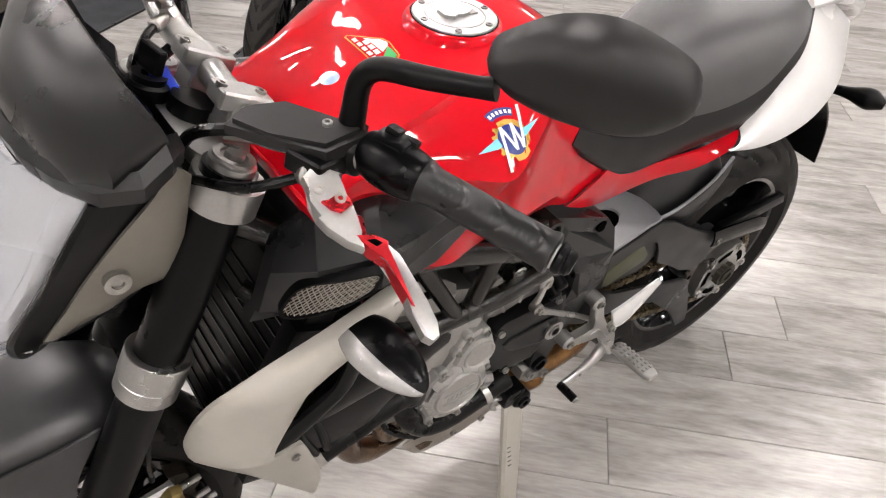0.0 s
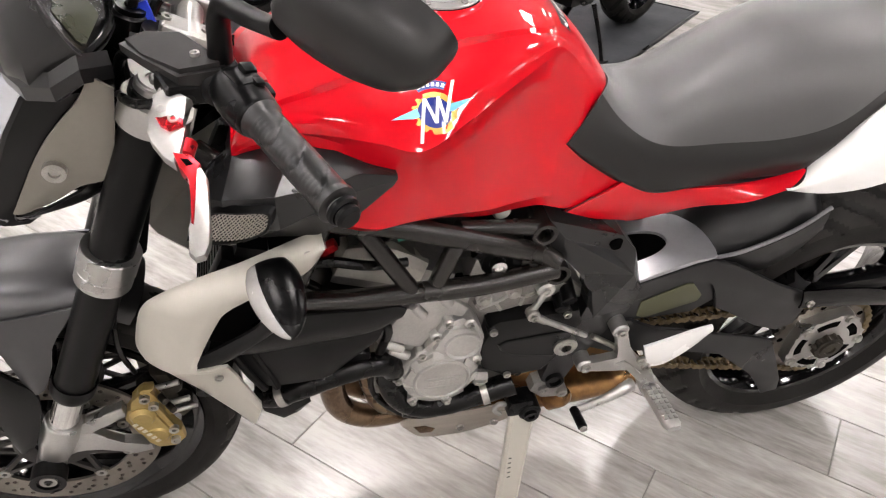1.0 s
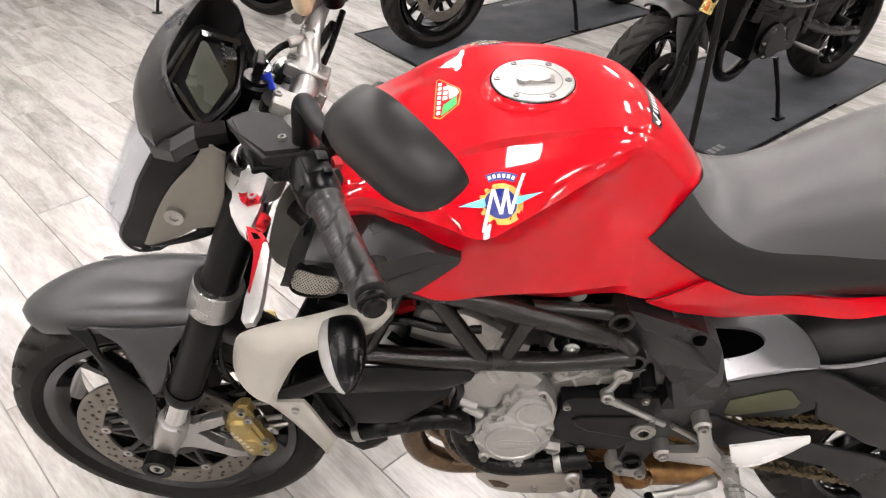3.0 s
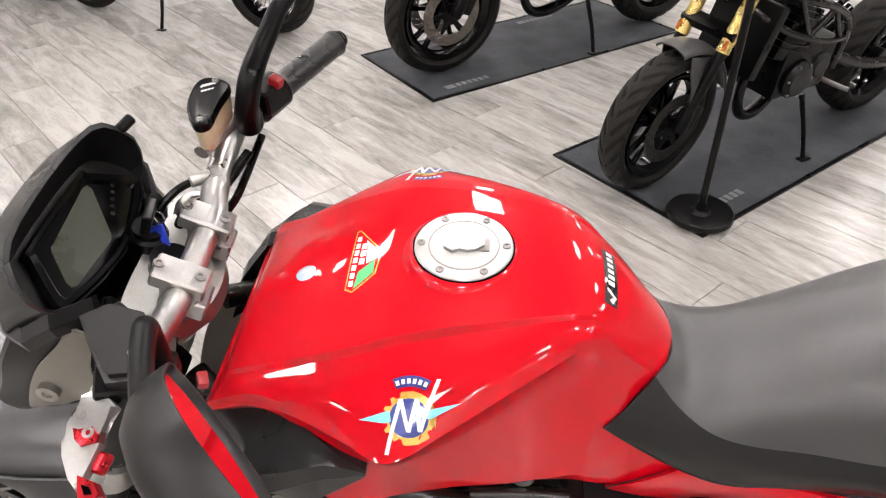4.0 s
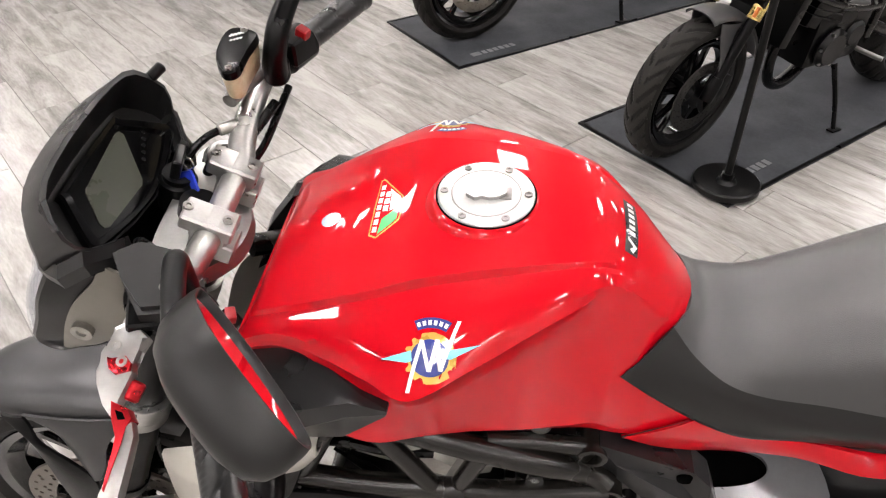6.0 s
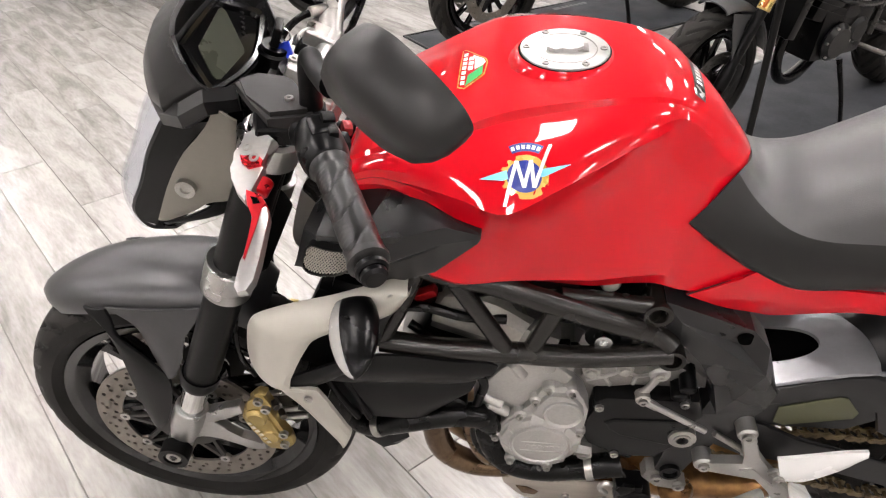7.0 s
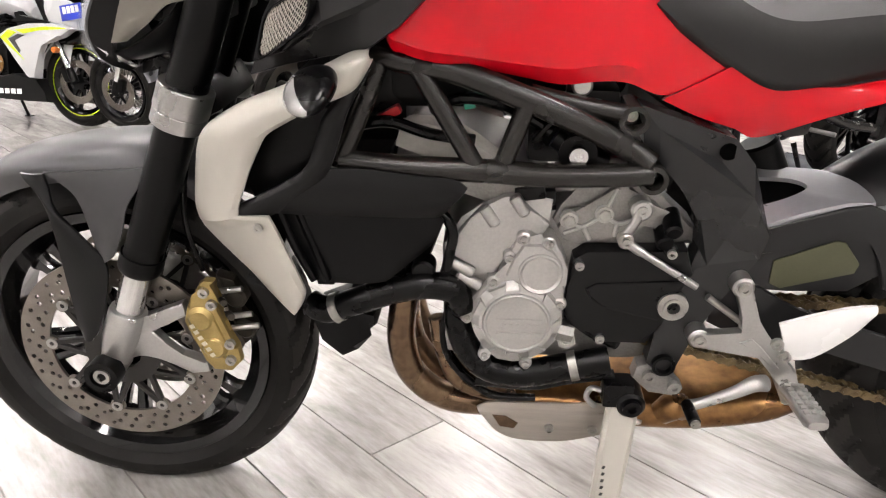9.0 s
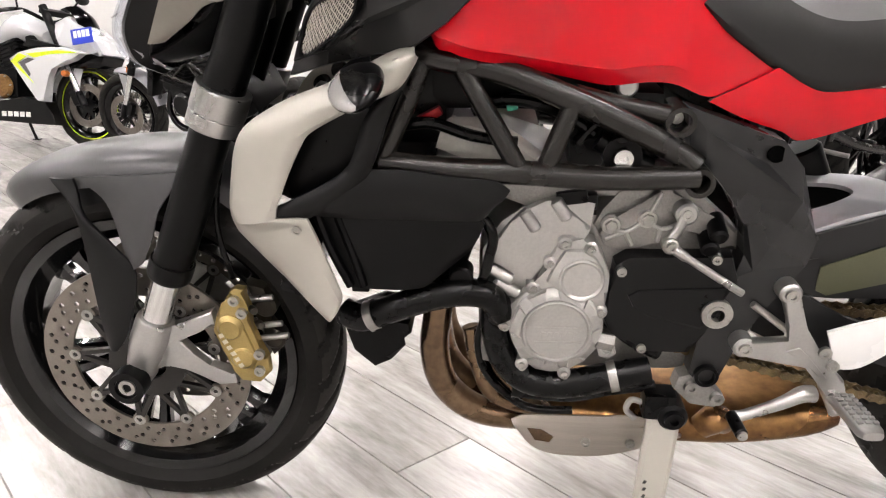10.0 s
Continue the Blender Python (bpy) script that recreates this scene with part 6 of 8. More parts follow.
for pts in ([(0.41, -0.128, 0.682), (0.45, -0.132, 0.688), (0.5, -0.13, 0.672), (0.555, -0.122, 0.662)], [(0.5, -0.12, 0.7), (0.54, -0.12, 0.715), (0.6, -0.11, 0.7), (0.65, -0.11, 0.67)], [(0.63, -0.11, 0.66), (0.66, -0.11, 0.69), (0.7, -0.1, 0.68), (0.72, -0.1, 0.64)]):
    part("wiring_loom", tube(fresh(), pts, 0.0075, 10, 5), HOSE, engine, "taped black wiring loom")
bm = fresh()
block(bm, (0.447, -0.11, 0.692), (0.032, 0.016, 0.012), 0.004, (0, -28, 0))
part("coil_connector", bm, REDPLUG, engine, "red ignition connector")
bm = fresh()
block(bm, (0.548, -0.115, 0.708), (0.014, 0.012, 0.014), 0.002, (0, -10, 0))
part("plug_connector", bm, GREENPLUG, engine, "green wire connector")
# added black block that keeps the space ahead of the cylinders dark
bm = fresh()
block(bm, (0.46, 0, 0.535), (0.1, 0.22, 0.2), 0.02, (0, 20, 0))
part("header_cover", bm, BLACK, engine, "black filler block added to darken the gap ahead of the cylinders")
bm = fresh()
block(bm, (0.55, 0, 0.73), (0.24, 0.2, 0.07), 0.02)
block(bm, (0.68, 0, 0.67), (0.12, 0.18, 0.1), 0.02)
block(bm, (0.42, 0, 0.81), (0.1, 0.22, 0.1), 0.02)
block(bm, (0.42, 0, 0.72), (0.1, 0.2, 0.14), 0.02)
part("airbox", bm, BLACK, engine, "black airbox under the tank")
bm = fresh()
ring(bm, (0.684, -0.132, 0.648), (0.684, -0.142, 0.648), 0.0115, 0.006, 24)
rod(bm, (0.684, -0.11, 0.648), (0.684, -0.135, 0.648), 0.011, segs=24)
part("engine_mount_bolt", bm, CHROME, engine, "bright engine mounting bolt")
bm = fresh()
ring(bm, (0.684, -0.11, 0.648), (0.684, -0.13, 0.648), 0.024, 0.012, 24)
tube(bm, [(0.655, -0.115, 0.665), (0.684, -0.118, 0.648), (0.72, -0.115, 0.63)], 0.013, 12, 3)
part("engine_mount", bm, BLACK, engine)
bm = fresh()
rod(bm, (0.685, -0.10, 0.73), (0.685, -0.118, 0.73), 0.013, segs=24, bevel=0.003)
part("mount_washer", bm, ALU, engine)

# alternator cover: lower drum, upper timing drum, lobes between
CL, CU = Vector((0.616, 0, 0.406)), Vector((0.645, 0, 0.483))
bm = fresh()
prism(bm, [(0.552, 0.439), (0.577, 0.462), (0.588, 0.47), (0.595, 0.496), (0.611, 0.524), (0.617, 0.537), (0.629, 0.54), (0.643, 0.532), (0.653, 0.534), (0.662, 0.525), (0.673, 0.511), (0.683, 0.485), (0.682, 0.46), (0.672, 0.44), (0.677, 0.426), (0.679, 0.4), (0.674, 0.374), (0.659, 0.354), (0.636, 0.338), (0.613, 0.334), (0.59, 0.338), (0.569, 0.356), (0.557, 0.386), (0.553, 0.418)], -0.131, -0.095, 0.006)
cover = part("alternator_cover", bm, CAST, engine, "cast silver alternator cover")


def turned(profile, centre, segs=56):
    """A stepped disc: (radius, y) from its rim to its middle."""
    return loft(bm, [[(centre.x + r * math.cos(k), y, centre.z + r * math.sin(k)) for k in (2 * math.pi * j / segs for j in range(segs))] for r, y in profile])


bm = fresh()
turned([(0.0635, -0.126), (0.0625, -0.132), (0.0605, -0.1335), (0.0515, -0.1395), (0.0475, -0.1405), (0.0462, -0.1445), (0.0445, -0.1455), (0.0425, -0.145), (0.0412, -0.1425), (0.02, -0.1425)], CL)
part("cover_drum", bm, CAST, engine, "stepped round alternator drum", 18)
bm = fresh()
prism(bm, [(0.6, 0.478), (0.608, 0.5), (0.622, 0.524), (0.645, 0.524), (0.661, 0.514), (0.673, 0.497), (0.676, 0.48), (0.671, 0.462), (0.655, 0.452), (0.62, 0.462)], -0.1395, -0.12, 0.006)
part("timing_cover", bm, CAST, engine, "raised timing drum cover")
bm = fresh()
turned([(0.0305, -0.138), (0.0295, -0.1425), (0.0275, -0.1435), (0.0255, -0.142), (0.024, -0.1405), (0.01, -0.1405)], CU)
part("cover_ridge", bm, CAST, engine, "", 18)
for deg in (78, 38, 118, 158, -6, 200, -60, 245, -95):
    a = radians(deg)
    bm = fresh()

    def rim_at(r, off, y):
        return (CL.x + r * math.cos(a + off), y, CL.z + r * math.sin(a + off))

    loft(bm, [[rim_at(0.0485, -0.15, -0.1395), rim_at(0.0485, 0.15, -0.1395), rim_at(0.0625, 0.24, -0.13), rim_at(0.0625, -0.24, -0.13)], [rim_at(0.0485, -0.13, -0.1425), rim_at(0.0485, 0.13, -0.1425), rim_at(0.0605, 0.21, -0.139), rim_at(0.0605, -0.21, -0.139)]])
    part("cover_lug", bm, CAST, engine)
for dz in (0.007, -0.015):
    bm = fresh()
    block(bm, (CL.x + 0.003, -0.1432, CL.z + dz), (0.064, 0.0016, 0.0018), 0.0004)
    part("embossed_bar", bm, CAST, engine, "embossed line")
for k in range(6):
    bm = fresh()
    block(bm, (CL.x - 0.018 + 0.009 * k, -0.1431, CL.z - 0.0045), (0.006, 0.0012, 0.009), 0.0004, (0, 12, 0))
    part("embossed_bar", bm, CAST, engine, "embossed bar")
for x, z in ((0.604, 0.503), (0.583, 0.466), (0.655, 0.525), (0.674, 0.433), (0.547, 0.409), (0.572, 0.347), (0.631, 0.335), (0.621, 0.531)):
    bm = fresh()
    rod(bm, (x, -0.1, z), (x, -0.1345, z), 0.0092, segs=18, bevel=0.0025)
    part("screw_boss", bm, CAST, engine)
    bm = fresh()
    bolt(bm, (x, -0.134, z), 0.0056, h=0.0055)
    part("cover_screw", bm, STEEL, engine)
bm = fresh()
prism(bm, [(0.672, 0.382), (0.683, 0.391), (0.695, 0.387), (0.7, 0.369), (0.689, 0.36), (0.677, 0.364)], -0.134, -0.1, 0.004)
ring(bm, (0.686, -0.134, 0.376), (0.686, -0.137, 0.376), 0.0085, 0.0055, 20)
part("cover_ear", bm, CAST, engine, "cast ear with a bolt hole")
# black sprocket cover
bm = fresh()
prism(bm, [(0.689, 0.5), (0.706, 0.511), (0.838, 0.515), (0.85, 0.48), (0.83, 0.44), (0.815, 0.4), (0.798, 0.368), (0.733, 0.368), (0.69, 0.395), (0.676, 0.424), (0.684, 0.458)], -0.126, -0.08, 0.008)
sc = part("sprocket_cover", bm, SATIN, engine, "satin black sprocket cover")
bm = fresh()
prism(bm, [(0.708, 0.456), (0.716, 0.44), (0.735, 0.426), (0.809, 0.408), (0.83, 0.44), (0.838, 0.472), (0.722, 0.465)], -0.1295, -0.12, 0.004)
part("cover_crease", bm, SATIN, engine, "raised field of the sprocket cover", 12)
for x, z in ((0.697, 0.492), (0.816, 0.512), (0.733, 0.377)):
    bm = fresh()
    rod(bm, (x, -0.11, z), (x, -0.1275, z), 0.0095, segs=18, bevel=0.003)
    part("screw_boss", bm, SATIN, engine)
    bm = fresh()
    bolt(bm, (x, -0.1275, z), 0.0064, h=0.005)
    part("cover_screw", bm, STEEL, engine)
# gearbox housing behind the selector
bm = fresh()
prism(bm, [(0.66, 0.545), (0.67, 0.567), (0.69, 0.592), (0.763, 0.605), (0.8, 0.582), (0.848, 0.54), (0.85, 0.512), (0.813, 0.519), (0.753, 0.517), (0.716, 0.507), (0.685, 0.51)], -0.098, -0.05, 0.006)
prism(bm, [(0.655, 0.58), (0.67, 0.64), (0.76, 0.63), (0.79, 0.59), (0.77, 0.585), (0.69, 0.585)], -0.094, -0.05, 0.006)
part("gearbox_housing", bm, CASTDARK, engine, "grey alloy gearbox housing")
bm = fresh()
prism(bm, [(0.667, 0.536), (0.679, 0.56), (0.704, 0.566), (0.721, 0.578), (0.739, 0.6), (0.757, 0.598), (0.77, 0.583), (0.792, 0.575), (0.808, 0.56), (0.827, 0.55), (0.834, 0.531), (0.808, 0.533), (0.777, 0.548), (0.755, 0.526), (0.719, 0.519), (0.694, 0.514), (0.675, 0.52)], -0.108, -0.09, 0.004)
part("housing_flange", bm, CASTDARK, engine, "ribbed clutch slave flange")
for pts in ([(0.681, 0.55), (0.7, 0.54), (0.727, 0.559)], [(0.7, 0.54), (0.71, 0.521)], [(0.727, 0.559), (0.745, 0.545), (0.765, 0.552)], [(0.745, 0.545), (0.742, 0.527)], [(0.727, 0.559), (0.742, 0.595)], [(0.675, 0.53), (0.7, 0.54)]):
    part("housing_rib", tube(fresh(), [(x, -0.1085, z) for x, z in pts], 0.0032, 8, 3), CAST, engine)
for x, z in ((0.681, 0.55), (0.727, 0.559)):
    part("screw_boss", rod(fresh(), (x, -0.1, z), (x, -0.1115, z), 0.013, segs=20, bevel=0.003), CAST, engine)
    bm = fresh()
    bolt(bm, (x, -0.1115, z), 0.0085, h=0.006, socket=False)
    part("housing_bolt", bm, STEEL, engine)
for x, z in ((0.815, 0.547), (0.806, 0.53)):
    bm = fresh()
    rod(bm, (x, -0.09, z + 0.01), (x, -0.13, z - 0.006), 0.012, segs=18, bevel=0.003)
    part("rubber_cap", bm, BLACK, engine)
# selector arm and link
bm = fresh()
rod(bm, (0.771, -0.106, 0.573), (0.771, -0.131, 0.573), 0.0145, segs=28, bevel=0.003)
tube(bm, [(0.771, -0.124, 0.573), (0.763, -0.13, 0.555), (0.752, -0.132, 0.537)], [0.011, 0.0085, 0.0105], 12, 4, 0.6)
arm = part("gear_selector", bm, ALU, bike, "bright gear selector arm")
bm = fresh()
rod(bm, (0.752, -0.128, 0.535), (0.752, -0.146, 0.535), 0.0105, segs=24, bevel=0.002)
bolt(bm, (0.752, -0.146, 0.535), 0.006, h=0.004)
bolt(bm, (0.771, -0.131, 0.573), 0.007, h=0.003)
part("selector_joint", bm, STEEL, arm)
bm = fresh()
tube(bm, [(0.757, -0.142, 0.531), (0.773, -0.142, 0.52), (0.775, -0.142, 0.519), (0.825, -0.142, 0.487), (0.85, -0.142, 0.471)], [0.0065, 0.0065, 0.0052, 0.0052, 0.005], 10, 3)
part("selector_rod", bm, ALU, arm)
# sensor and coolant plumbing
bm = fresh()
block(bm, (0.628, -0.105, 0.588), (0.04, 0.025, 0.018), 0.004, (0, -8, 0))
block(bm, (0.652, -0.1, 0.58), (0.02, 0.02, 0.02), 0.004)
part("sensor_plug", bm, BLACK, engine)
hoses = None
for pts, rad in (([(0.325, -0.12, 0.418), (0.352, -0.13, 0.414), (0.4, -0.135, 0.434), (0.45, -0.135, 0.452), (0.495, -0.132, 0.458), (0.525, -0.128, 0.45), (0.54, -0.12, 0.425), (0.54, -0.1, 0.4)], 0.0195), ([(0.535, -0.095, 0.425), (0.534, -0.105, 0.39), (0.548, -0.115, 0.345), (0.58, -0.12, 0.316), (0.63, -0.122, 0.31), (0.69, -0.122, 0.324), (0.75, -0.12, 0.336)], 0.0205), ([(0.52, -0.09, 0.4), (0.51, -0.085, 0.35), (0.525, -0.09, 0.3), (0.58, -0.1, 0.255), (0.65, -0.1, 0.25)], 0.006), ([(0.56, -0.115, 0.29), (0.64, -0.12, 0.288), (0.7, -0.12, 0.302), (0.76, -0.12, 0.312)], 0.008), ([(0.69, -0.11, 0.41), (0.72, -0.115, 0.385), (0.76, -0.11, 0.36)], 0.011), ([(0.42, -0.1, 0.62), (0.52, -0.135, 0.56), (0.522, -0.13, 0.5), (0.505, -0.12, 0.44)], 0.007)):
    bm = fresh()
    tube(bm, pts, rad, 18, 5)
    if hoses is None:
        hoses = part("coolant_hose", bm, HOSE, bike, "black ribbed coolant hose")
    else:
        part("hose", bm, HOSE, hoses)
for p, d, r in (((0.366, -0.1325, 0.42), (0.9, -0.1, 0.38), 0.0212), ((0.7, -0.122, 0.326), (0.95, 0, 0.25), 0.0222)):
    bm = fresh()
    d = Vector(d).normalized() * 0.006
    ring(bm, Vector(p) - d, Vector(p) + d, r, r - 0.002, 28)
    rod(bm, Vector(p) + Vector((0, -0.004, -r)), Vector(p) + Vector((0, 0.012, -r)), 0.004, segs=10)
    part("hose_clip", bm, STEEL, hoses, "bright hose clip")
bm = fresh()
rod(bm, (0.672, -0.13, 0.39), (0.694, -0.13, 0.385), 0.0125, segs=6)
part("hose_fitting", bm, CASTDARK, hoses)
part("hose_stub", rod(fresh(), (0.487, -0.1, 0.478), (0.487, -0.135, 0.478), 0.0165, segs=20, bevel=0.003), BLACK, hoses)
bm = fresh()
block(bm, (0.35, -0.11, 0.462), (0.025, 0.03, 0.024), 0.004)
rod(bm, (0.36, -0.11, 0.46), (0.42, -0.115, 0.468), 0.009, segs=14)
part("hose_joint", bm, BLACK, hoses)
# water pump and horn below the radiator
bm = fresh()
prism(bm, [(0.322, 0.385), (0.332, 0.35), (0.362, 0.322), (0.388, 0.335), (0.4, 0.37), (0.416, 0.378), (0.414, 0.396), (0.37, 0.405)], -0.115, -0.03, 0.01)
part("horn", bm, BLACK, bike, "black horn below the radiator")
# radiator core, seen between shroud and fork
bm = fresh()
block(bm, (0.31, 0, 0.6), (0.04, 0.3, 0.3), 0.006, (0, 18, 0))
rad = part("radiator", bm, BLACK, bike, "black finned radiator")
for k in range(12):
    bm = fresh()
    block(bm, (0.29 + (k - 6) * 0.0068, 0, 0.6 + (k - 6) * 0.021), (0.006, 0.27, 0.004), 0)
    part("radiator_fin", bm, BLACK, rad)

# exhaust: three headers, collector, silencer box, shield
EXH = None
for y, x in ((-0.06, 0.0), (0.0, 0.012), (0.06, 0.0)):
    bm = fresh()
    tube(bm, [(0.47, y * 1.2, 0.5), (0.452, y * 1.25, 0.4), (0.446, y * 1.25, 0.33), (0.462, y * 1.2, 0.268), (0.51, y * 1.05, 0.22), (0.58, y * 0.8, 0.2), (0.65, y * 0.5, 0.198)], [0.02, 0.0205, 0.022, 0.022, 0.022, 0.022, 0.021], 20, 5)
    if EXH is None:
        EXH = part("exhaust", bm, EXHAUST, bike, "heat-tinted brown steel exhaust")
    else:
        part("header_pipe", bm, EXHAUST, EXH)
for k in range(2):
    bm = fresh()
    tube(bm, [(0.5 + 0.025 * k, -0.07, 0.37), (0.512 + 0.025 * k, -0.075, 0.31), (0.54 + 0.03 * k, -0.07, 0.25), (0.62, -0.055, 0.215)], 0.014, 14, 5)
    part("header_pipe", bm, EXHAUST, EXH)
bm = fresh()
rows = []
for x, zc, hh, hw in glide([(0.56, 0.205, 0.022, 0.05), (0.62, 0.205, 0.033, 0.07), (0.7, 0.205, 0.036, 0.08), (0.8, 0.205, 0.034, 0.085), (0.9, 0.21, 0.036, 0.09), (1.0, 0.225, 0.034, 0.09), (1.045, 0.232, 0.022, 0.08)], 3):
    rows.append([(x, hw * math.copysign(abs(math.cos(a)) ** 0.6, math.cos(a)), zc + hh * math.copysign(abs(math.sin(a)) ** 0.75, math.sin(a))) for a in (2 * math.pi * k / 32 for k in range(32))])
loft(bm, rows)
part("silencer_box", bm, COPPER, EXH, "straw and copper tinted silencer box")
bm = fresh()
ribbon(bm, [((0.562, -0.088, 0.222), (0.568, -0.088, 0.21)), ((0.582, -0.09, 0.233), (0.592, -0.09, 0.178)), ((0.62, -0.092, 0.235), (0.628, -0.088, 0.161)), ((0.695, -0.093, 0.237), (0.695, -0.088, 0.160)), ((0.75, -0.093, 0.238), (0.755, -0.088, 0.176)), ((0.8, -0.092, 0.214), (0.79, -0.09, 0.194)), ((0.816, -0.09, 0.207), (0.81, -0.09, 0.203))], 6, 0.005, 0.003, 4)
part("heat_shield", bm, SHIELD, EXH, "brushed metal heat shield")
bm = fresh()
prism(bm, [(0.586, 0.213), (0.607, 0.212), (0.626, 0.199), (0.62, 0.189), (0.598, 0.192)], -0.0995, -0.094, 0.001)
part("shield_slot", bm, EXHAUST, EXH, "dark slot in the shield")
for x in (0.674, 0.74):
    bm = fresh()
    bolt(bm, (x, -0.0985, 0.193), 0.0072, h=0.005)
    part("shield_bolt", bm, STEEL, EXH)
bm = fresh()
tube(bm, [(0.84, -0.095, 0.225), (0.86, -0.1, 0.245), (0.875, -0.095, 0.228)], [0.018, 0.022, 0.014], 12, 4)
part("exhaust_flange", bm, COPPER, EXH)
for k in range(3):
    bm = fresh()
    tube(bm, [(0.98, 0.1, 0.27 + 0.02 * k), (1.05, 0.15, 0.37 + 0.03 * k), (1.13, 0.16, 0.43 + 0.035 * k), (1.24, 0.165, 0.48 + 0.045 * k)], [0.022, 0.026, 0.028, 0.026], 18, 5)
    part("tail_pipe", bm, SHIELD, EXH, "short brushed tail pipe")

# side stand
bm = fresh()
stand_foot = Vector((0.733, -0.235, 0.033))
rows = []
top = Vector((0.775, -0.132, 0.268))
for t in (0, 0.04, 0.5, 0.96, 1):
    p = top.lerp(stand_foot, t)
    w = 0.0235 - 0.004 * t
    rows.append([p + Vector((w * a, 0.009 * b, 0)) for a, b in ((-1, -0.5), (-0.75, -1), (0.75, -1), (1, -0.5), (1, 0.5), (0.75, 1), (-0.75, 1), (-1, 0.5))])
loft(bm, rows)
stand = part("side_stand", bm, PEARL, bike, "scuffed silver side stand folded down")
bm = fresh()
block(bm, stand_foot + Vector((0.0, -0.004, -0.0005)), (0.07, 0.045, 0.012), 0.004, (-7.5, 0, 0))
part("stand_foot", bm, ALU, stand)
bm = fresh()
rod(bm, (0.784, -0.1, 0.276), (0.784, -0.15, 0.276), 0.0205, segs=28, bevel=0.004)
block(bm, (0.765, -0.128, 0.29), (0.045, 0.035, 0.04), 0.008)
ring(bm, (0.784, -0.148, 0.276), (0.784, -0.156, 0.276), 0.013, 0.007, 24)
part("stand_switch", bm, BLACK, stand, "black side stand switch")
bm = fresh()
tube(bm, [(0.735, -0.13, 0.262), (0.722, -0.13, 0.277), (0.728, -0.13, 0.293), (0.742, -0.13, 0.29)], 0.0045, 10, 5)
part("stand_hook", bm, ALU, stand)
bm = fresh()
prism(bm, [(0.79, 0.33), (0.803, 0.334), (0.845, 0.31), (0.86, 0.292), (0.845, 0.28), (0.81, 0.285), (0.785, 0.31)], -0.125, -0.1, 0.005)
for x, z in ((0.808, 0.316), (0.845, 0.299)):
    bolt(bm, (x, -0.126, z), 0.0095, h=0.007)
part("stand_bracket", bm, CASTDARK, stand, "grey cast stand bracket")
for k in range(5):
    bm = fresh()
    block(bm, (0.748 - 0.0008 * k, -0.1795 - 0.004 * k, 0.19 - 0.009 * k), (0.004, 0.0012, 0.007), 0, (20, 10, 0))
    part("print_bar", bm, DECALBLACK, stand, "dark printed bar")

# foot controls
bm = fresh()
prism(bm, [(0.897, 0.474), (0.908, 0.486), (0.92, 0.478), (0.938, 0.425), (0.954, 0.394), (1.0, 0.347), (1.012, 0.312), (0.995, 0.3), (0.985, 0.325), (0.947, 0.371), (0.905, 0.374), (0.868, 0.379), (0.856, 0.392), (0.866, 0.405), (0.922, 0.402), (0.914, 0.43)], -0.15, -0.134, 0.004, True)
prism(bm, [(0.915, 0.392), (0.932, 0.398), (0.945, 0.386), (0.975, 0.352), (0.962, 0.356), (0.942, 0.378)], -0.1525, -0.149, 0.0015)
for x, z in ((0.909, 0.474), (0.863, 0.393)):
    rod(bm, (x, -0.1, z), (x, -0.15, z), 0.0145, segs=28, bevel=0.003)
rod(bm, (0.985, -0.13, 0.335), (1.0, -0.155, 0.298), 0.012, segs=20, bevel=0.003)
rest = part("footrest_hanger", bm, ALU, bike, "cast silver footrest hanger")
for x, z in ((0.909, 0.474), (0.863, 0.393), (0.965, 0.392), (0.978, 0.372)):
    part("hanger_bolt", bolt(fresh(), (x, -0.149, z), 0.0085, h=0.006), STEEL, rest)
bm = fresh()
a, b = Vector((0.987, -0.165, 0.334)), Vector((0.988, -0.262, 0.344))
ax = (b - a).normalized()
rows = []
for t in (0, 0.05, 0.3, 0.9, 1):
    p = a.lerp(b, t)
    w, h = (0.016, 0.0085) if 0 < t < 1 else (0.012, 0.006)
    rows.append([p + Vector((w * math.copysign(abs(math.cos(k)) ** 0.6, math.cos(k)), 0, h * math.copysign(abs(math.sin(k)) ** 0.7, math.sin(k)))) for k in (2 * math.pi * j / 20 for j in range(20))])
loft(bm, rows)
peg = part("foot_peg", bm, ALU, rest, "ribbed silver foot peg")
for k in range(7):
    bm = fresh()
    p = a.lerp(b, 0.14 + 0.112 * k)
    for dx in (-0.0095, 0.0, 0.0095):
        block(bm, p + Vector((dx, 0, 0.0092)), (0.0066, 0.006, 0.004), 0.0012)
    part("peg_rib", bm, ALU, rest)
bm = fresh()
tube(bm, [(0.96, -0.155, 0.33), (0.94, -0.165, 0.335), (0.915, -0.168, 0.322), (0.872, -0.168, 0.302), (0.855, -0.168, 0.298)], [0.012, 0.011, 0.0085, 0.0075, 0.0085], 14, 4, 0.7)
shift = part("gear_lever", bm, ALU, bike, "silver gear lever with a rubber toe peg")
bm = fresh()
rod(bm, (0.855, -0.163, 0.298), (0.858, -0.205, 0.296), 0.0085, segs=18, bevel=0.002)
part("toe_peg", bm, BLACK, shift, "black rubber toe peg")
bm = fresh()
rod(bm, (0.858, -0.205, 0.296), (0.8582, -0.209, 0.2958), 0.0065, segs=18)
part("toe_peg_cap", bm, STEEL, shift)
bm = fresh()
tube(bm, [(0.87, -0.13, 0.45), (0.91, -0.13, 0.42), (0.96, -0.135, 0.385)], 0.005, 10, 2)
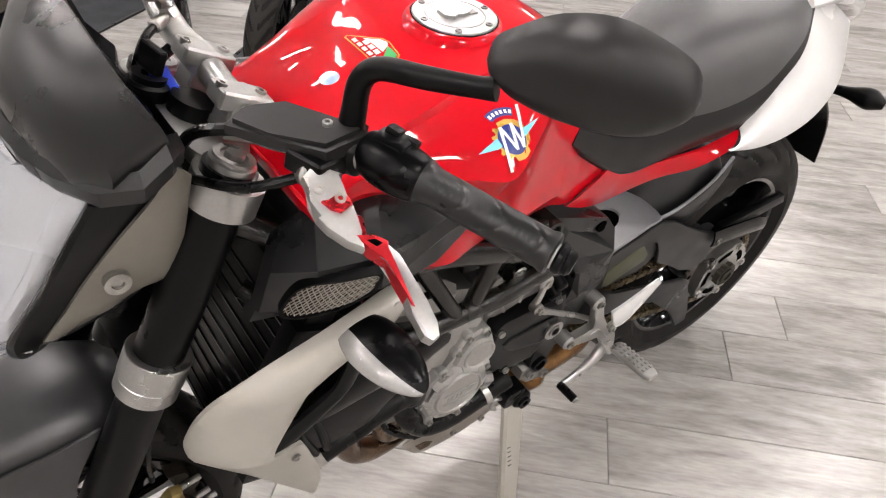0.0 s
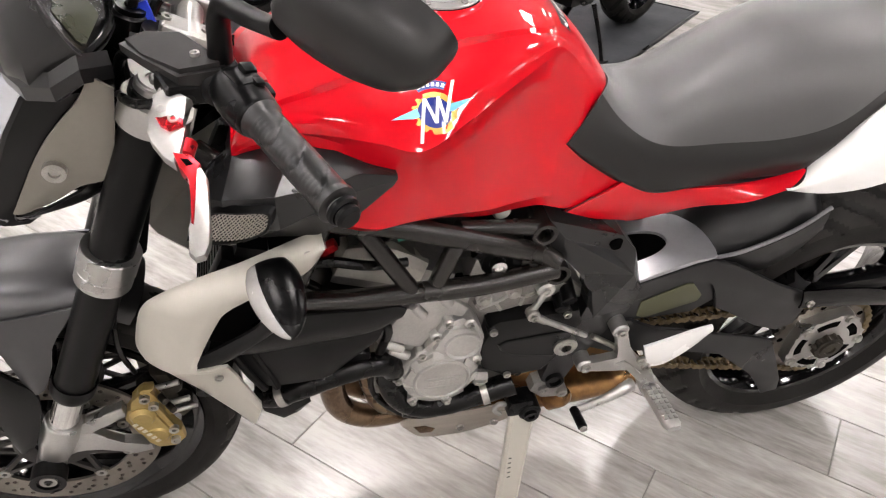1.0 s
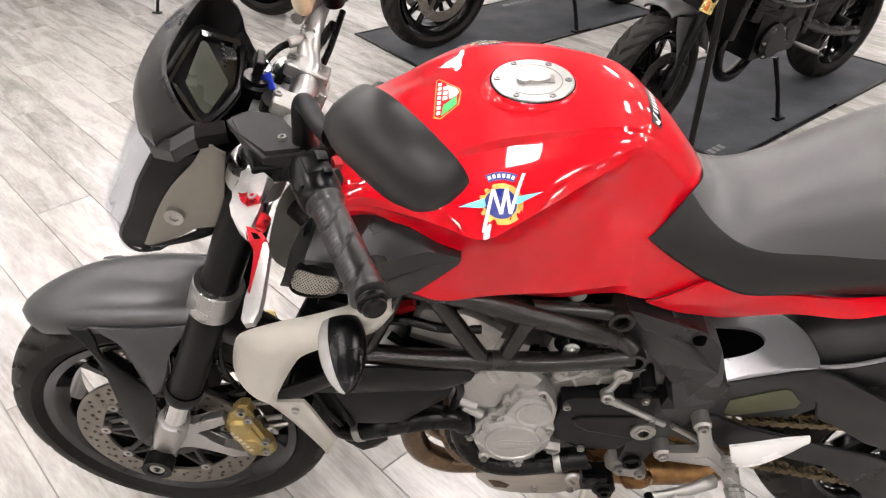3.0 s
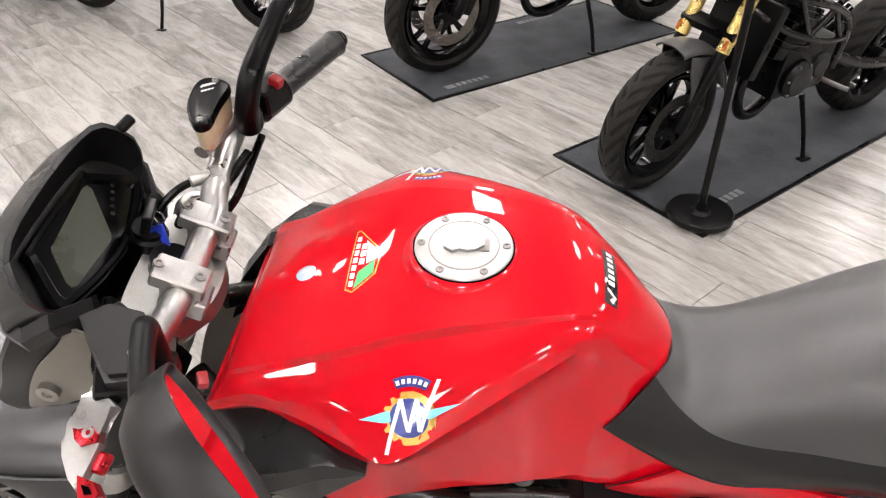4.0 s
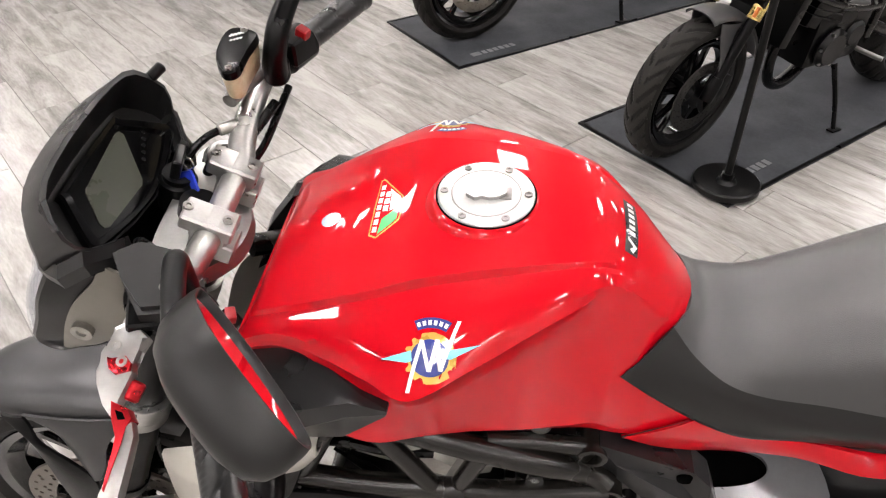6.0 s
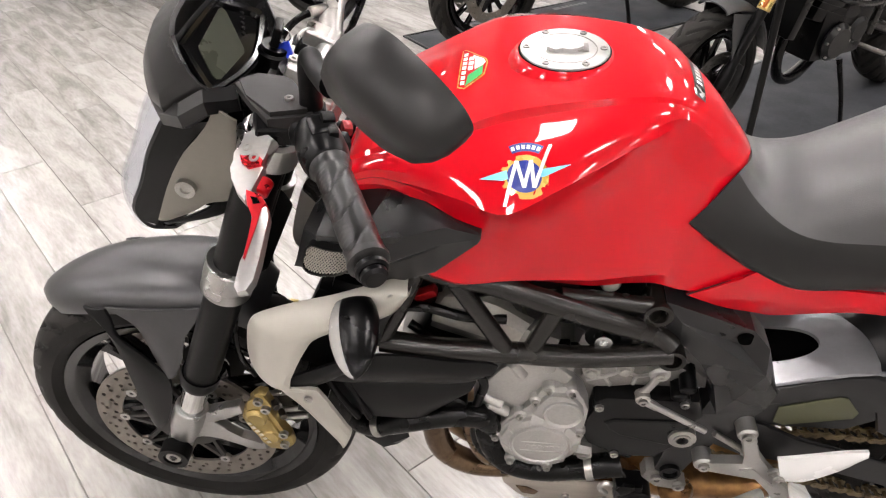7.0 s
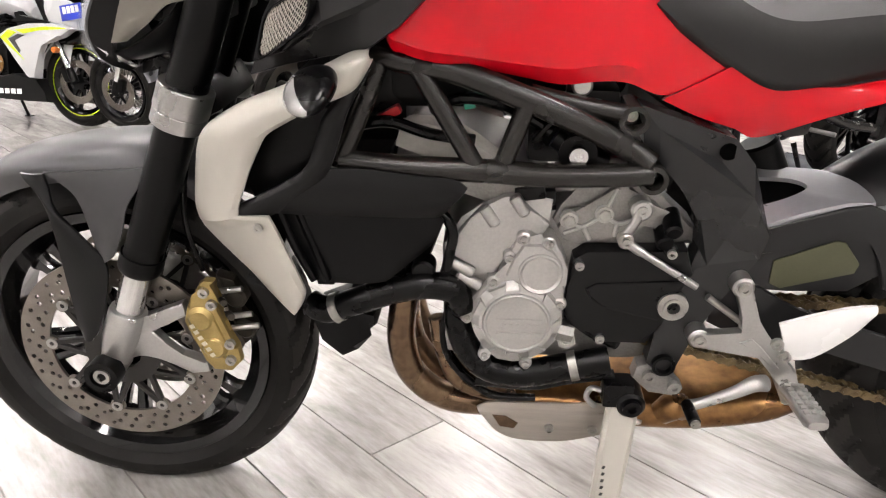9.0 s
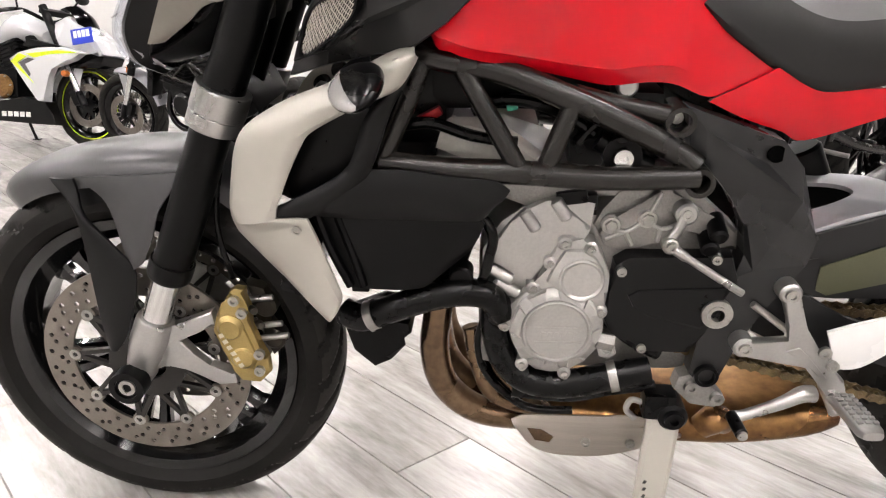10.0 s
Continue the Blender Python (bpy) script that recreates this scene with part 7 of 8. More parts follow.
part("shift_rod", bm, STEEL, shift)
bm = fresh()
ribbon(bm, [((0.965, -0.142, 0.42), (0.982, -0.142, 0.365)), ((1.0, -0.145, 0.435), (1.015, -0.145, 0.37)), ((1.05, -0.143, 0.448), (1.06, -0.143, 0.405)), ((1.085, -0.14, 0.45), (1.085, -0.14, 0.435))], 5, 0.004, 0.005, 4)
part("heel_guard", bm, WHITE, rest, "white heel guard plate")

# rear wheel
rw = part("rear_wheel", rim_of(fresh(), RC, 0.214, 0.15), WHEELBLACK, bike, "black cast-alloy rear wheel")
part("tyre", tread(fresh(), RC, 0.316, 0.18, 240, 24, 0.2), [RUBBER, WORN], rw, "wide worn black rear tyre")
for k in range(6):
    for s in (-1, 1):
        part("spoke", spoke(RC, 2 * math.pi * k / 6 + s * 0.12, 0.05, 0.196, 0.014, 0.01, 0.02, 0.02), GLOSSBLACK, rw)
bm = fresh()
lathe(bm, [(0.02, -0.1), (0.06, -0.1), (0.062, -0.07), (0.05, 0.0), (0.052, 0.06), (0.02, 0.06)], RC, 40)
part("hub", bm, SWING, rw)
bm = fresh()
drilled_disc(bm, RC, 0.075, 0.11, 0.082, 0.005, 72, 6)
part("brake_disc", bm, DISC, rw, "drilled rear brake disc", 20)
# sprocket and chain
SY = -0.094
bm = fresh()
teeth = [((0.1 if k % 4 in (0, 1) else 0.094) * math.cos(a) + RC[0], (0.1 if k % 4 in (0, 1) else 0.094) * math.sin(a) + RC[2]) for k, a in ((k, 2 * math.pi * k / 160) for k in range(160))]
prism(bm, teeth, SY - 0.003, SY + 0.003, 0)
sprocket = part("rear_sprocket", bm, DISC, bike, "large steel rear sprocket")
bm = fresh()
prism(bm, [(RC[0] + r * math.cos(a), RC[2] + r * math.sin(a)) for k, a, r in ((k, 2 * math.pi * k / 60, 0.074 + 0.01 * max(0, math.cos(5 * 2 * math.pi * k / 60)) ** 2) for k in range(60))], SY - 0.026, SY - 0.002, 0.006)
part("sprocket_carrier", bm, ALU, sprocket, "cast silver sprocket carrier")
# slots and holes are not cut: near-black plates and discs paint their shade
for k in range(5):
    a0 = 2 * math.pi * (k + 0.2) / 5
    arc = [a0 + 2 * math.pi * 0.6 / 5 * j / 8 for j in range(9)]
    bm = fresh()
    prism(bm, [(RC[0] + 0.064 * math.cos(a), RC[2] + 0.064 * math.sin(a)) for a in arc] + [(RC[0] + 0.049 * math.cos(a), RC[2] + 0.049 * math.sin(a)) for a in arc[::-1]], SY - 0.0268, SY - 0.02, 0)
    part("carrier_slot", bm, VOID, sprocket, "black plate painting the shade of a carrier slot")
    a1 = 2 * math.pi * (k + 0.5) / 5
    part("sprocket_hole", rod(fresh(), (RC[0] + 0.085 * math.cos(a1), SY - 0.0036, RC[2] + 0.085 * math.sin(a1)), (RC[0] + 0.085 * math.cos(a1), SY, RC[2] + 0.085 * math.sin(a1)), 0.006, segs=16), VOID, sprocket, "black disc painting the shade of a lightening hole")
for k in range(5):
    a = 2 * math.pi * k / 5
    bm = fresh()
    bolt(bm, (RC[0] + 0.072 * math.cos(a), SY - 0.026, RC[2] + 0.072 * math.sin(a)), 0.008, h=0.006, socket=False)
    part("carrier_bolt", bm, STEEL, sprocket)
bm = fresh()
prism(bm, [(RC[0] + r * math.cos(a), RC[2] + r * math.sin(a)) for k, a, r in ((k, 2 * math.pi * k / 40, 0.03 if k % 4 < 2 else 0.026) for k in range(40))], SY - 0.04, SY - 0.024, 0.002)
ring(bm, (RC[0], SY - 0.038, RC[2]), (RC[0], SY - 0.044, RC[2]), 0.021, 0.012, 28)
part("wheel_nut", bm, GRIMY, sprocket, "large castellated wheel nut")
# chain loop: run over the rear sprocket and a small front sprocket
FSP, fr, rr = Vector((0.79, 0, 0.4)), 0.036, 0.098
loop = []
R = Vector((RC[0], 0, RC[2]))
d = R - FSP
base = math.atan2(d.z, d.x)
tilt = math.acos((fr - rr) / d.length)
for k in range(13):
    a = base + tilt + (2 * math.pi - 2 * tilt) * k / 12
    loop.append((FSP.x + fr * math.cos(a), FSP.z + fr * math.sin(a)))
for k in range(25):
    a = base - tilt + 2 * tilt * k / 24
    loop.append((R.x + rr * math.cos(a), R.z + rr * math.sin(a)))
loop.append(loop[0])
steps, out = [], []
for p, q in zip(loop, loop[1:]):
    steps.append(math.dist(p, q))
pitch, total = 0.0159, sum(steps)
count = int(total / pitch / 2) * 2


def chain_at(sx):
    sx %= total
    for (p, q), l in zip(zip(loop, loop[1:]), steps):
        if sx <= l:
            return Vector((p[0] + (q[0] - p[0]) * sx / l, SY, p[1] + (q[1] - p[1]) * sx / l))
        sx -= l
    return Vector((loop[0][0], SY, loop[0][1]))


bm = fresh()
for k in range(count):
    a, b = chain_at(total * k / count), chain_at(total * (k + 1) / count)
    u = (b - a).normalized()
    w = Vector((-u.z, 0, u.x))
    off = 0.0088 if k % 2 else 0.0062
    for s in (-1, 1):
        y = Vector((0, s * off, 0))
        pts = [a - u * 0.006 + w * 0.003, a + w * 0.0072, a.lerp(b, 0.5) + w * 0.0048, b + w * 0.0072, b + u * 0.006 + w * 0.003, b + u * 0.006 - w * 0.003, b - w * 0.0072, a.lerp(b, 0.5) - w * 0.0048, a - w * 0.0072, a - u * 0.006 - w * 0.003]
        loft(bm, [[p + y for p in pts], [p + y + Vector((0, s * 0.0018, 0)) for p in pts]])
    rod(bm, a + Vector((0, -0.0115, 0)), a + Vector((0, 0.0115, 0)), 0.0034, segs=8)
part("drive_chain", bm, CHAIN, sprocket, "oily gold drive chain")

# single-sided swingarm
bm = fresh()
prism(bm, [(0.9, 0.534), (0.96, 0.552), (1.03, 0.576), (1.06, 0.58), (1.109, 0.56), (1.2, 0.503), (1.276, 0.466), (1.292, 0.43), (1.286, 0.385), (1.255, 0.372), (1.2, 0.395), (1.135, 0.442), (1.1, 0.46), (1.088, 0.5), (1.075, 0.528), (1.035, 0.545), (0.95, 0.512), (0.9, 0.5)], -0.116, -0.107, 0.004, True)
arm2 = part("swingarm", bm, SWING, bike, "graphite painted single-sided swingarm")
bm = fresh()
prism(bm, [(0.88, 0.47), (0.95, 0.455), (1.0, 0.42), (1.06, 0.405), (1.235, 0.352), (1.265, 0.335), (1.3, 0.27), (1.335, 0.205), (1.345, 0.165), (1.31, 0.16), (1.258, 0.24), (1.16, 0.325), (1.05, 0.36), (0.93, 0.375), (0.88, 0.4)], -0.1145, -0.107, 0.004, True)
part("lower_arm", bm, SWING, arm2)
bm = fresh()
prism(bm, [(0.9, 0.5), (0.965, 0.515), (1.02, 0.55), (1.08, 0.535), (1.1, 0.48), (1.06, 0.452), (0.98, 0.45), (0.9, 0.455)], -0.108, -0.1065, 0)
part("web_plate", bm, SWING, arm2)
bm = fresh()
prism(bm, [(0.955, 0.496), (1.03, 0.527), (1.042, 0.525), (1.066, 0.494), (1.062, 0.48), (0.97, 0.455), (0.955, 0.462)], -0.1105, -0.1085, 0.0006)
part("inner_web", bm, OLIVE, arm2, "olive plastic inner web")
# black plate set inboard paints the gap between the arms as shade
bm = fresh()
prism(bm, [(1.09, 0.48), (1.1, 0.455), (1.16, 0.42), (1.2, 0.39), (1.19, 0.36), (1.1, 0.37), (1.05, 0.41)], -0.058, -0.05, 0.002)
part("web_gap", bm, BLACK, arm2)
# same graphite as the arm; ceiling light on the upward face is painted in
bm = fresh()
outer = [(0.9, -0.112, 0.538), (0.943, -0.112, 0.551), (0.974, -0.112, 0.564), (1.034, -0.112, 0.581), (1.069, -0.106, 0.58), (1.067, -0.053, 0.586), (1.045, -0.016, 0.588), (1.02, -0.004, 0.589), (0.949, 0.0, 0.59), (0.9, 0.0, 0.59)]
inner = [(0.9, -0.084, 0.556), (0.93, -0.084, 0.564), (0.955, -0.084, 0.572), (0.978, -0.08, 0.58), (0.995, -0.068, 0.584), (0.998, -0.055, 0.585), (0.99, -0.044, 0.586), (0.972, -0.038, 0.587), (0.944, -0.036, 0.587), (0.9, -0.036, 0.587)]
outer, inner = ([tuple(p) for p in glide(l, 3)] for l in (outer, inner))
loft(bm, [[(x, y * 0.985, z - 0.02) for x, y, z in outer], [(x, y, z - 0.004) for x, y, z in outer], [(x, y * 0.985, z) for x, y, z in outer], inner, [(x, y, z - 0.006) for x, y, z in inner]], caps=False, closed=False)
part("upper_brace", bm, SWINGLIGHT, arm2, "graphite top of the swingarm round an opening, painted pale as lit", 20)
# near-black sheet closes the opening and stands in for the shade inside
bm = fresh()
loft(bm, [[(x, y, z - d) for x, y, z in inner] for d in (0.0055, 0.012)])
part("brace_hollow", bm, VOID, arm2, "black sheet painting the shade inside the arm")
bm = fresh()
prism(bm, [(1.283, 0.462), (1.292, 0.478), (1.5, 0.49), (1.515, 0.465), (1.3, 0.445)], -0.118, -0.1, 0.004, True)
guard_bar = part("chain_guard", bm, BLACK, arm2, "black plastic chain guard")
part("guard_bolt", bolt(fresh(), (1.298, -0.118, 0.46), 0.006), STEEL, arm2)
# solid black block added below the opening to paint its depth dark
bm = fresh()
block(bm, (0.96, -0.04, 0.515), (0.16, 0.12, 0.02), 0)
part("brace_opening", bm, GLOSSBLACK, arm2, "black block painting the shade below the swingarm opening")
bm = fresh()
lathe(bm, [(0.03, -0.066), (0.06, -0.066), (0.07, -0.055), (0.07, -0.03), (0.03, -0.03)], RC, 48)
part("hub_carrier", bm, SWING, arm2)
bm = fresh()
ribbon(bm, [((1.262, -0.118, 0.48), (1.27, -0.12, 0.437)), ((1.33, -0.12, 0.476), (1.33, -0.124, 0.436)), ((1.42, -0.12, 0.462), (1.42, -0.124, 0.424)), ((1.46, -0.118, 0.445), (1.46, -0.122, 0.415))], 4, 0.004, 0.004, 4)
guard2 = part("chain_guard", bm, GLOSSBLACK, arm2, "gloss black chain guard")
bm = fresh()
bolt(bm, (1.283, -0.126, 0.452), 0.007)
part("guard_bolt", bm, STEEL, arm2)
bm = fresh()
rows = []
for x, z, hw in glide([(1.03, 0.565, 0.085), (1.09, 0.61, 0.092), (1.16, 0.643, 0.095), (1.235, 0.66, 0.088), (1.265, 0.656, 0.07)], 4):
    row = [(x + 0.02 * abs(u) ** 2, hw * u, z - 0.07 * abs(u) ** 2.2) for u in (k / 8 - 1 for k in range(17))]
    rows.append(row + [(px + 0.003, py, pz - 0.004) for px, py, pz in row[::-1]])
loft(bm, rows)
hug = part("rear_hugger", bm, SWING, bike, "satin grey rear tyre hugger")
# pale tube paints the highlight along the black hugger's edge
bm = fresh()
tube(bm, [(1.06, -0.096, 0.565), (1.12, -0.1, 0.578), (1.2, -0.098, 0.61), (1.265, -0.085, 0.64)], 0.0035, 8, 5)
part("hugger_lip", bm, SWINGLIGHT, hug, "hugger edge with its highlight painted pale")
bm = fresh()
ribbon(bm, [((1.05, -0.088, 0.57), (1.12, -0.075, 0.5)), ((1.12, -0.098, 0.575), (1.17, -0.085, 0.51)), ((1.2, -0.098, 0.607), (1.22, -0.09, 0.545)), ((1.262, -0.085, 0.638), (1.258, -0.085, 0.585))], 4, 0.004, 0.004, 4)
part("hugger_flank", bm, SWING, hug)
bm = fresh()
rod(bm, (0.95, 0.02, 0.62), (1.02, 0.01, 0.47), 0.03, segs=20, bevel=0.004)
part("rear_shock", bm, BLACK, bike, "black rear shock absorber")
bm = fresh()
ribbon(bm, [((1.5, -0.09, 0.72), (1.5, 0.09, 0.72)), ((1.6, -0.085, 0.62), (1.6, 0.085, 0.62)), ((1.66, -0.08, 0.5), (1.66, 0.08, 0.5))], 4, 0.0, 0.004, 4, (1, 0, 0.6))
block(bm, (1.45, 0, 0.8), (0.16, 0.1, 0.06), 0.02, (0, 30, 0))
part("number_plate_holder", bm, BLACK, bike, "black rear number plate holder")
for s in (-1, 1):
    bm = fresh()
    tube(bm, [(1.53, s * 0.06, 0.72), (1.54, s * 0.11, 0.73), (1.55, s * 0.15, 0.735), (1.555, s * 0.18, 0.735)], [0.008, 0.012, 0.022, 0.008], 14, 5)
    part("rear_indicator", bm, BLACK, bike, "black rear indicator")

# ---- neighbouring motorcycles ----
def other_bike(label, m, body, fork_mat, fender, seat_mat, wheelbase=1.4, fairing=None, lean=6.0, spokes=10, wire=False, rim_line=None, turn=0.0, rotor=DISC):
    """A parked machine with its front wheel at the origin and its tail along +x."""
    b = thing("motorcycle", label, "motorcycle", m @ pose(0, 0, 0, lean), "neighbouring motorcycles")
    fc, rc = (0.0, 0.0, 0.305), (wheelbase, 0.0, 0.31)
    steer = Matrix.Translation((0.18, 0, 0)) @ Matrix.Rotation(radians(turn), 4, "Z") @ Matrix.Translation((-0.18, 0, 0))
    rake = Vector((0.45, 0, 1))
    for name, c, w in (("front_wheel", fc, 0.12), ("rear_wheel", rc, 0.17)):
        g = steer if name == "front_wheel" else Matrix()
        bm = rim_of(fresh(), c, 0.215, w * 0.8)
        bmesh.ops.transform(bm, matrix=g, verts=bm.verts)
        wh = part(name, bm, GLOSSBLACK, b, "black cast wheel")
        bm = tread(fresh(), c, 0.305, w, 200, 24)
        bmesh.ops.transform(bm, matrix=g, verts=bm.verts)
        part("tyre", bm, [RUBBER, WORN], wh, "black road tyre")
        for k in range(spokes):
            bm = spoke(c, 2 * math.pi * k / spokes + (k % 2) * (0.0 if wire else -0.2), 0.03, 0.2, 0.004 if wire else 0.012, 0.003 if wire else 0.009, 0.006 if wire else 0.015)
            bmesh.ops.transform(bm, matrix=g, verts=bm.verts)
            part("spoke", bm, CHROME if wire else GLOSSBLACK, wh)
        bm = fresh()
        rod(bm, (c[0], -0.07, c[2]), (c[0], 0.07, c[2]), 0.035, segs=24, bevel=0.006)
        bmesh.ops.transform(bm, matrix=g, verts=bm.verts)
        part("hub", bm, CASTDARK if wire else BLACK, wh)
        for s in (-1, 1) if name == "front_wheel" else (1,):
            bm = drilled_disc(fresh(), c, 0.1, 0.15 if name == "front_wheel" else 0.12, s * 0.068 - 0.0025, 0.005, 72, 6)
            bmesh.ops.transform(bm, matrix=g, verts=bm.verts)
            part("brake_disc", bm, rotor, wh, "drilled brake disc", 20)
            bm = fresh()
            star = [(0.05 + 0.055 * max(0.0, math.cos(6 * t)) ** 1.6, t) for t in (2 * math.pi * k / 72 for k in range(72))]
            prism(bm, [(c[0] + r * math.cos(t), c[2] + r * math.sin(t)) for r, t in star], s * 0.064, s * 0.071, 0)
            bmesh.ops.transform(bm, matrix=g, verts=bm.verts)
            part("disc_carrier", bm, BLACK, wh)
        if rim_line:
            for s in (-1, 1):
                bm = lathe(fresh(), [(0.226, s * w * 0.405), (0.233, s * w * 0.41), (0.226, s * w * 0.415)], c, 72)
                part("rim_stripe", bm, rim_line, wh, "fluorescent rim stripe")
    fk = None
    for s in (-1, 1):
        top, low = Vector((0.3, s * 0.1, 0.97)), Vector((0.0, s * 0.1, 0.305))
        u = (top - low).normalized()
        bm = rod(fresh(), low + u * 0.34, top, 0.027, segs=20)
        bmesh.ops.transform(bm, matrix=steer, verts=bm.verts)
        if fk is None:
            fk = part("fork", bm, fork_mat, b, "telescopic front fork")
        else:
            part("fork_tube", bm, fork_mat, fk)
        bm = rod(fresh(), low + u * 0.02, low + u * 0.36, 0.0215, segs=20)
        bmesh.ops.transform(bm, matrix=steer, verts=bm.verts)
        part("fork_slider", bm, CHROME if fork_mat is not FORKGOLD else BLACK, fk)
        bm = fresh()
        tube(bm, [low + u * 0.1, low + u * 0.05, low], [0.024, 0.028, 0.026], 14, 3)
        block(bm, low + Vector((0.07, s * -0.01, 0.05)), (0.05, 0.05, 0.1), 0.012, (0, 25, 0))
        bmesh.ops.transform(bm, matrix=steer, verts=bm.verts)
        part("caliper", bm, BLACK, fk, "black brake caliper")
        bm = fresh()
        rod(bm, low + u * 0.36 + Vector((-0.03, s * 0.012, 0)), low + u * 0.4 + Vector((-0.03, s * 0.012, 0)), 0.008, segs=12, bevel=0.002)
        bmesh.ops.transform(bm, matrix=steer, verts=bm.verts)
        part("reflector", bm, ORANGE, fk, "amber fork reflector")
    for z in (0.68, 0.93):
        bm = block(fresh(), Vector((0.45 * (z - 0.305), 0, z)), (0.06, 0.25, 0.04), 0.01, (0, -24, 0))
        bmesh.ops.transform(bm, matrix=steer, verts=bm.verts)
        part("fork_clamp", bm, BLACK, fk, "black fork clamp")
    bm = fresh()
    rows = []
    for a0 in [radians(v) for v in range(14, 99, 7)]:
        row = []
        for k in range(11):
            q = math.pi * (k / 10 - 0.5)
            r = 0.318 + 0.03 * math.cos(q)
            row.append((fc[0] - r * math.cos(math.pi - a0), 0.072 * math.sin(q), fc[2] + r * math.sin(a0)))
        rows.append(row + [(p[0] * 0.985, p[1] * 0.94, fc[2] + (p[2] - fc[2]) * 0.985) for p in row[::-1]])
    loft(bm, rows)
    for s in (-1, 1):
        ribbon(bm, [((-0.0, s * 0.069, 0.615), (0.12, s * 0.07, 0.59)), ((0.015, s * 0.072, 0.55), (0.09, s * 0.073, 0.55)), ((0.03, s * 0.085, 0.48), (0.085, s * 0.085, 0.49)), ((0.03, s * 0.1, 0.41), (0.07, s * 0.1, 0.41)), ((0.035, s * 0.104, 0.385), (0.055, s * 0.104, 0.385))], 3, 0.003, 0.004, 3, (0, s, 0))
    bmesh.ops.transform(bm, matrix=steer, verts=bm.verts)
    part("front_mudguard", bm, fender, b, "front mudguard")
    # tank, seat, tail
    bm = fresh()
    rows = []
    for x, z, hw, hh in glide([(0.33, 0.92, 0.09, 0.05), (0.42, 0.97, 0.15, 0.09), (0.55, 0.98, 0.16, 0.11), (0.68, 0.93, 0.12, 0.1), (0.78, 0.86, 0.07, 0.06)], 4):
        rows.append([(x, hw * math.cos(a) * (1 - 0.15 * max(0, -math.sin(a))), z + hh * math.sin(a)) for a in (2 * math.pi * k / 28 for k in range(28))])
    loft(bm, rows)
    part("fuel_tank", bm, body, b, "fuel tank")
    bm = fresh()
    rows = []
    for x, z, hw in glide([(0.74, 0.845, 0.06), (0.85, 0.82, 0.12), (1.0, 0.83, 0.14), (1.1, 0.88, 0.12), (1.25, 0.93, 0.1), (1.4, 0.95, 0.07)], 4):
        rows.append([(x, hw * u, z - 0.05 * abs(u) ** 3) for u in (k / 5 - 1 for k in range(11))] + [(x, hw * 0.8, z - 0.1), (x, -hw * 0.8, z - 0.1)])
    loft(bm, rows)
    part("seat", bm, seat_mat, b, "black seat")
    bm = fresh()
    tube(bm, [(1.2, 0, 0.83), (1.45, 0, 0.88), (1.6, 0, 0.9)], [0.09, 0.06, 0.03], 14, 4, 0.6)
    part("tail", bm, body, b, "tail unit")
    # engine and frame
    bm = fresh()
    block(bm, (0.68, 0, 0.45), (0.34, 0.3, 0.24), 0.04)
    block(bm, (0.56, 0, 0.62), (0.18, 0.28, 0.24), 0.03, (0, 18, 0))
    eng = part("engine", bm, BLACK, b, "black engine block")
    for s in (-1, 1):
        bm = rod(fresh(), (0.62, s * 0.14, 0.42), (0.62, s * 0.185, 0.42), 0.085, segs=32, bevel=0.02)
        part("engine_cover", bm, SATIN if fairing is None else COPPER, eng, "round engine side cover")
        bm = rod(fresh(), (0.76, s * 0.14, 0.45), (0.76, s * 0.17, 0.45), 0.06, segs=28, bevel=0.015)
        part("engine_cover", bm, SATIN, eng)
        for k in range(6):
            part("cover_screw", bolt(fresh(), (0.62 + 0.075 * math.cos(k), s * 0.168, 0.42 + 0.075 * math.sin(k)), 0.006, (0, s, 0), 0.012), STEEL, eng)
    for k in range(7):
        bm = block(fresh(), (0.53 + 0.01 * k, 0, 0.56 + 0.025 * k), (0.2, 0.3, 0.006), 0, (0, 18, 0))
        part("cooling_fin", bm, BLACK, eng)
    fr = None
    for s in (-1, 1):
        for pts, r in (([(0.28, s * 0.05, 0.9), (0.45, s * 0.15, 0.8), (0.7, s * 0.16, 0.72), (0.88, s * 0.14, 0.6), (0.9, s * 0.13, 0.4)], 0.017), ([(0.3, s * 0.05, 0.75), (0.45, s * 0.16, 0.66), (0.7, s * 0.17, 0.58), (0.88, s * 0.14, 0.55)], 0.014), ([(0.45, s * 0.155, 0.8), (0.58, s * 0.165, 0.62)], 0.012), ([(0.58, s * 0.165, 0.62), (0.7, s * 0.16, 0.72)], 0.012), ([(0.7, s * 0.16, 0.72), (0.82, s * 0.15, 0.57)], 0.012), ([(0.75, s * 0.14, 0.72), (1.0, s * 0.11, 0.78), (1.35, s * 0.07, 0.86)], 0.014), ([(0.9, s * 0.1, 0.45), (1.15, s * 0.12, 0.36), (wheelbase, s * 0.12, 0.31)], 0.026)):
            if fairing and r < 0.02:
                continue
            bm = tube(fresh(), pts, r, 12, 4)
            if fr is None:
                fr = part("frame", bm, FRAME, b, "black tubular frame")
            else:
                part("frame_tube", bm, FRAME, fr)
    bm = block(fresh(), (0.36, 0, 0.62), (0.05, 0.3, 0.3), 0.01, (0, 14, 0))
    part("radiator", bm, BLACK, b, "black radiator")
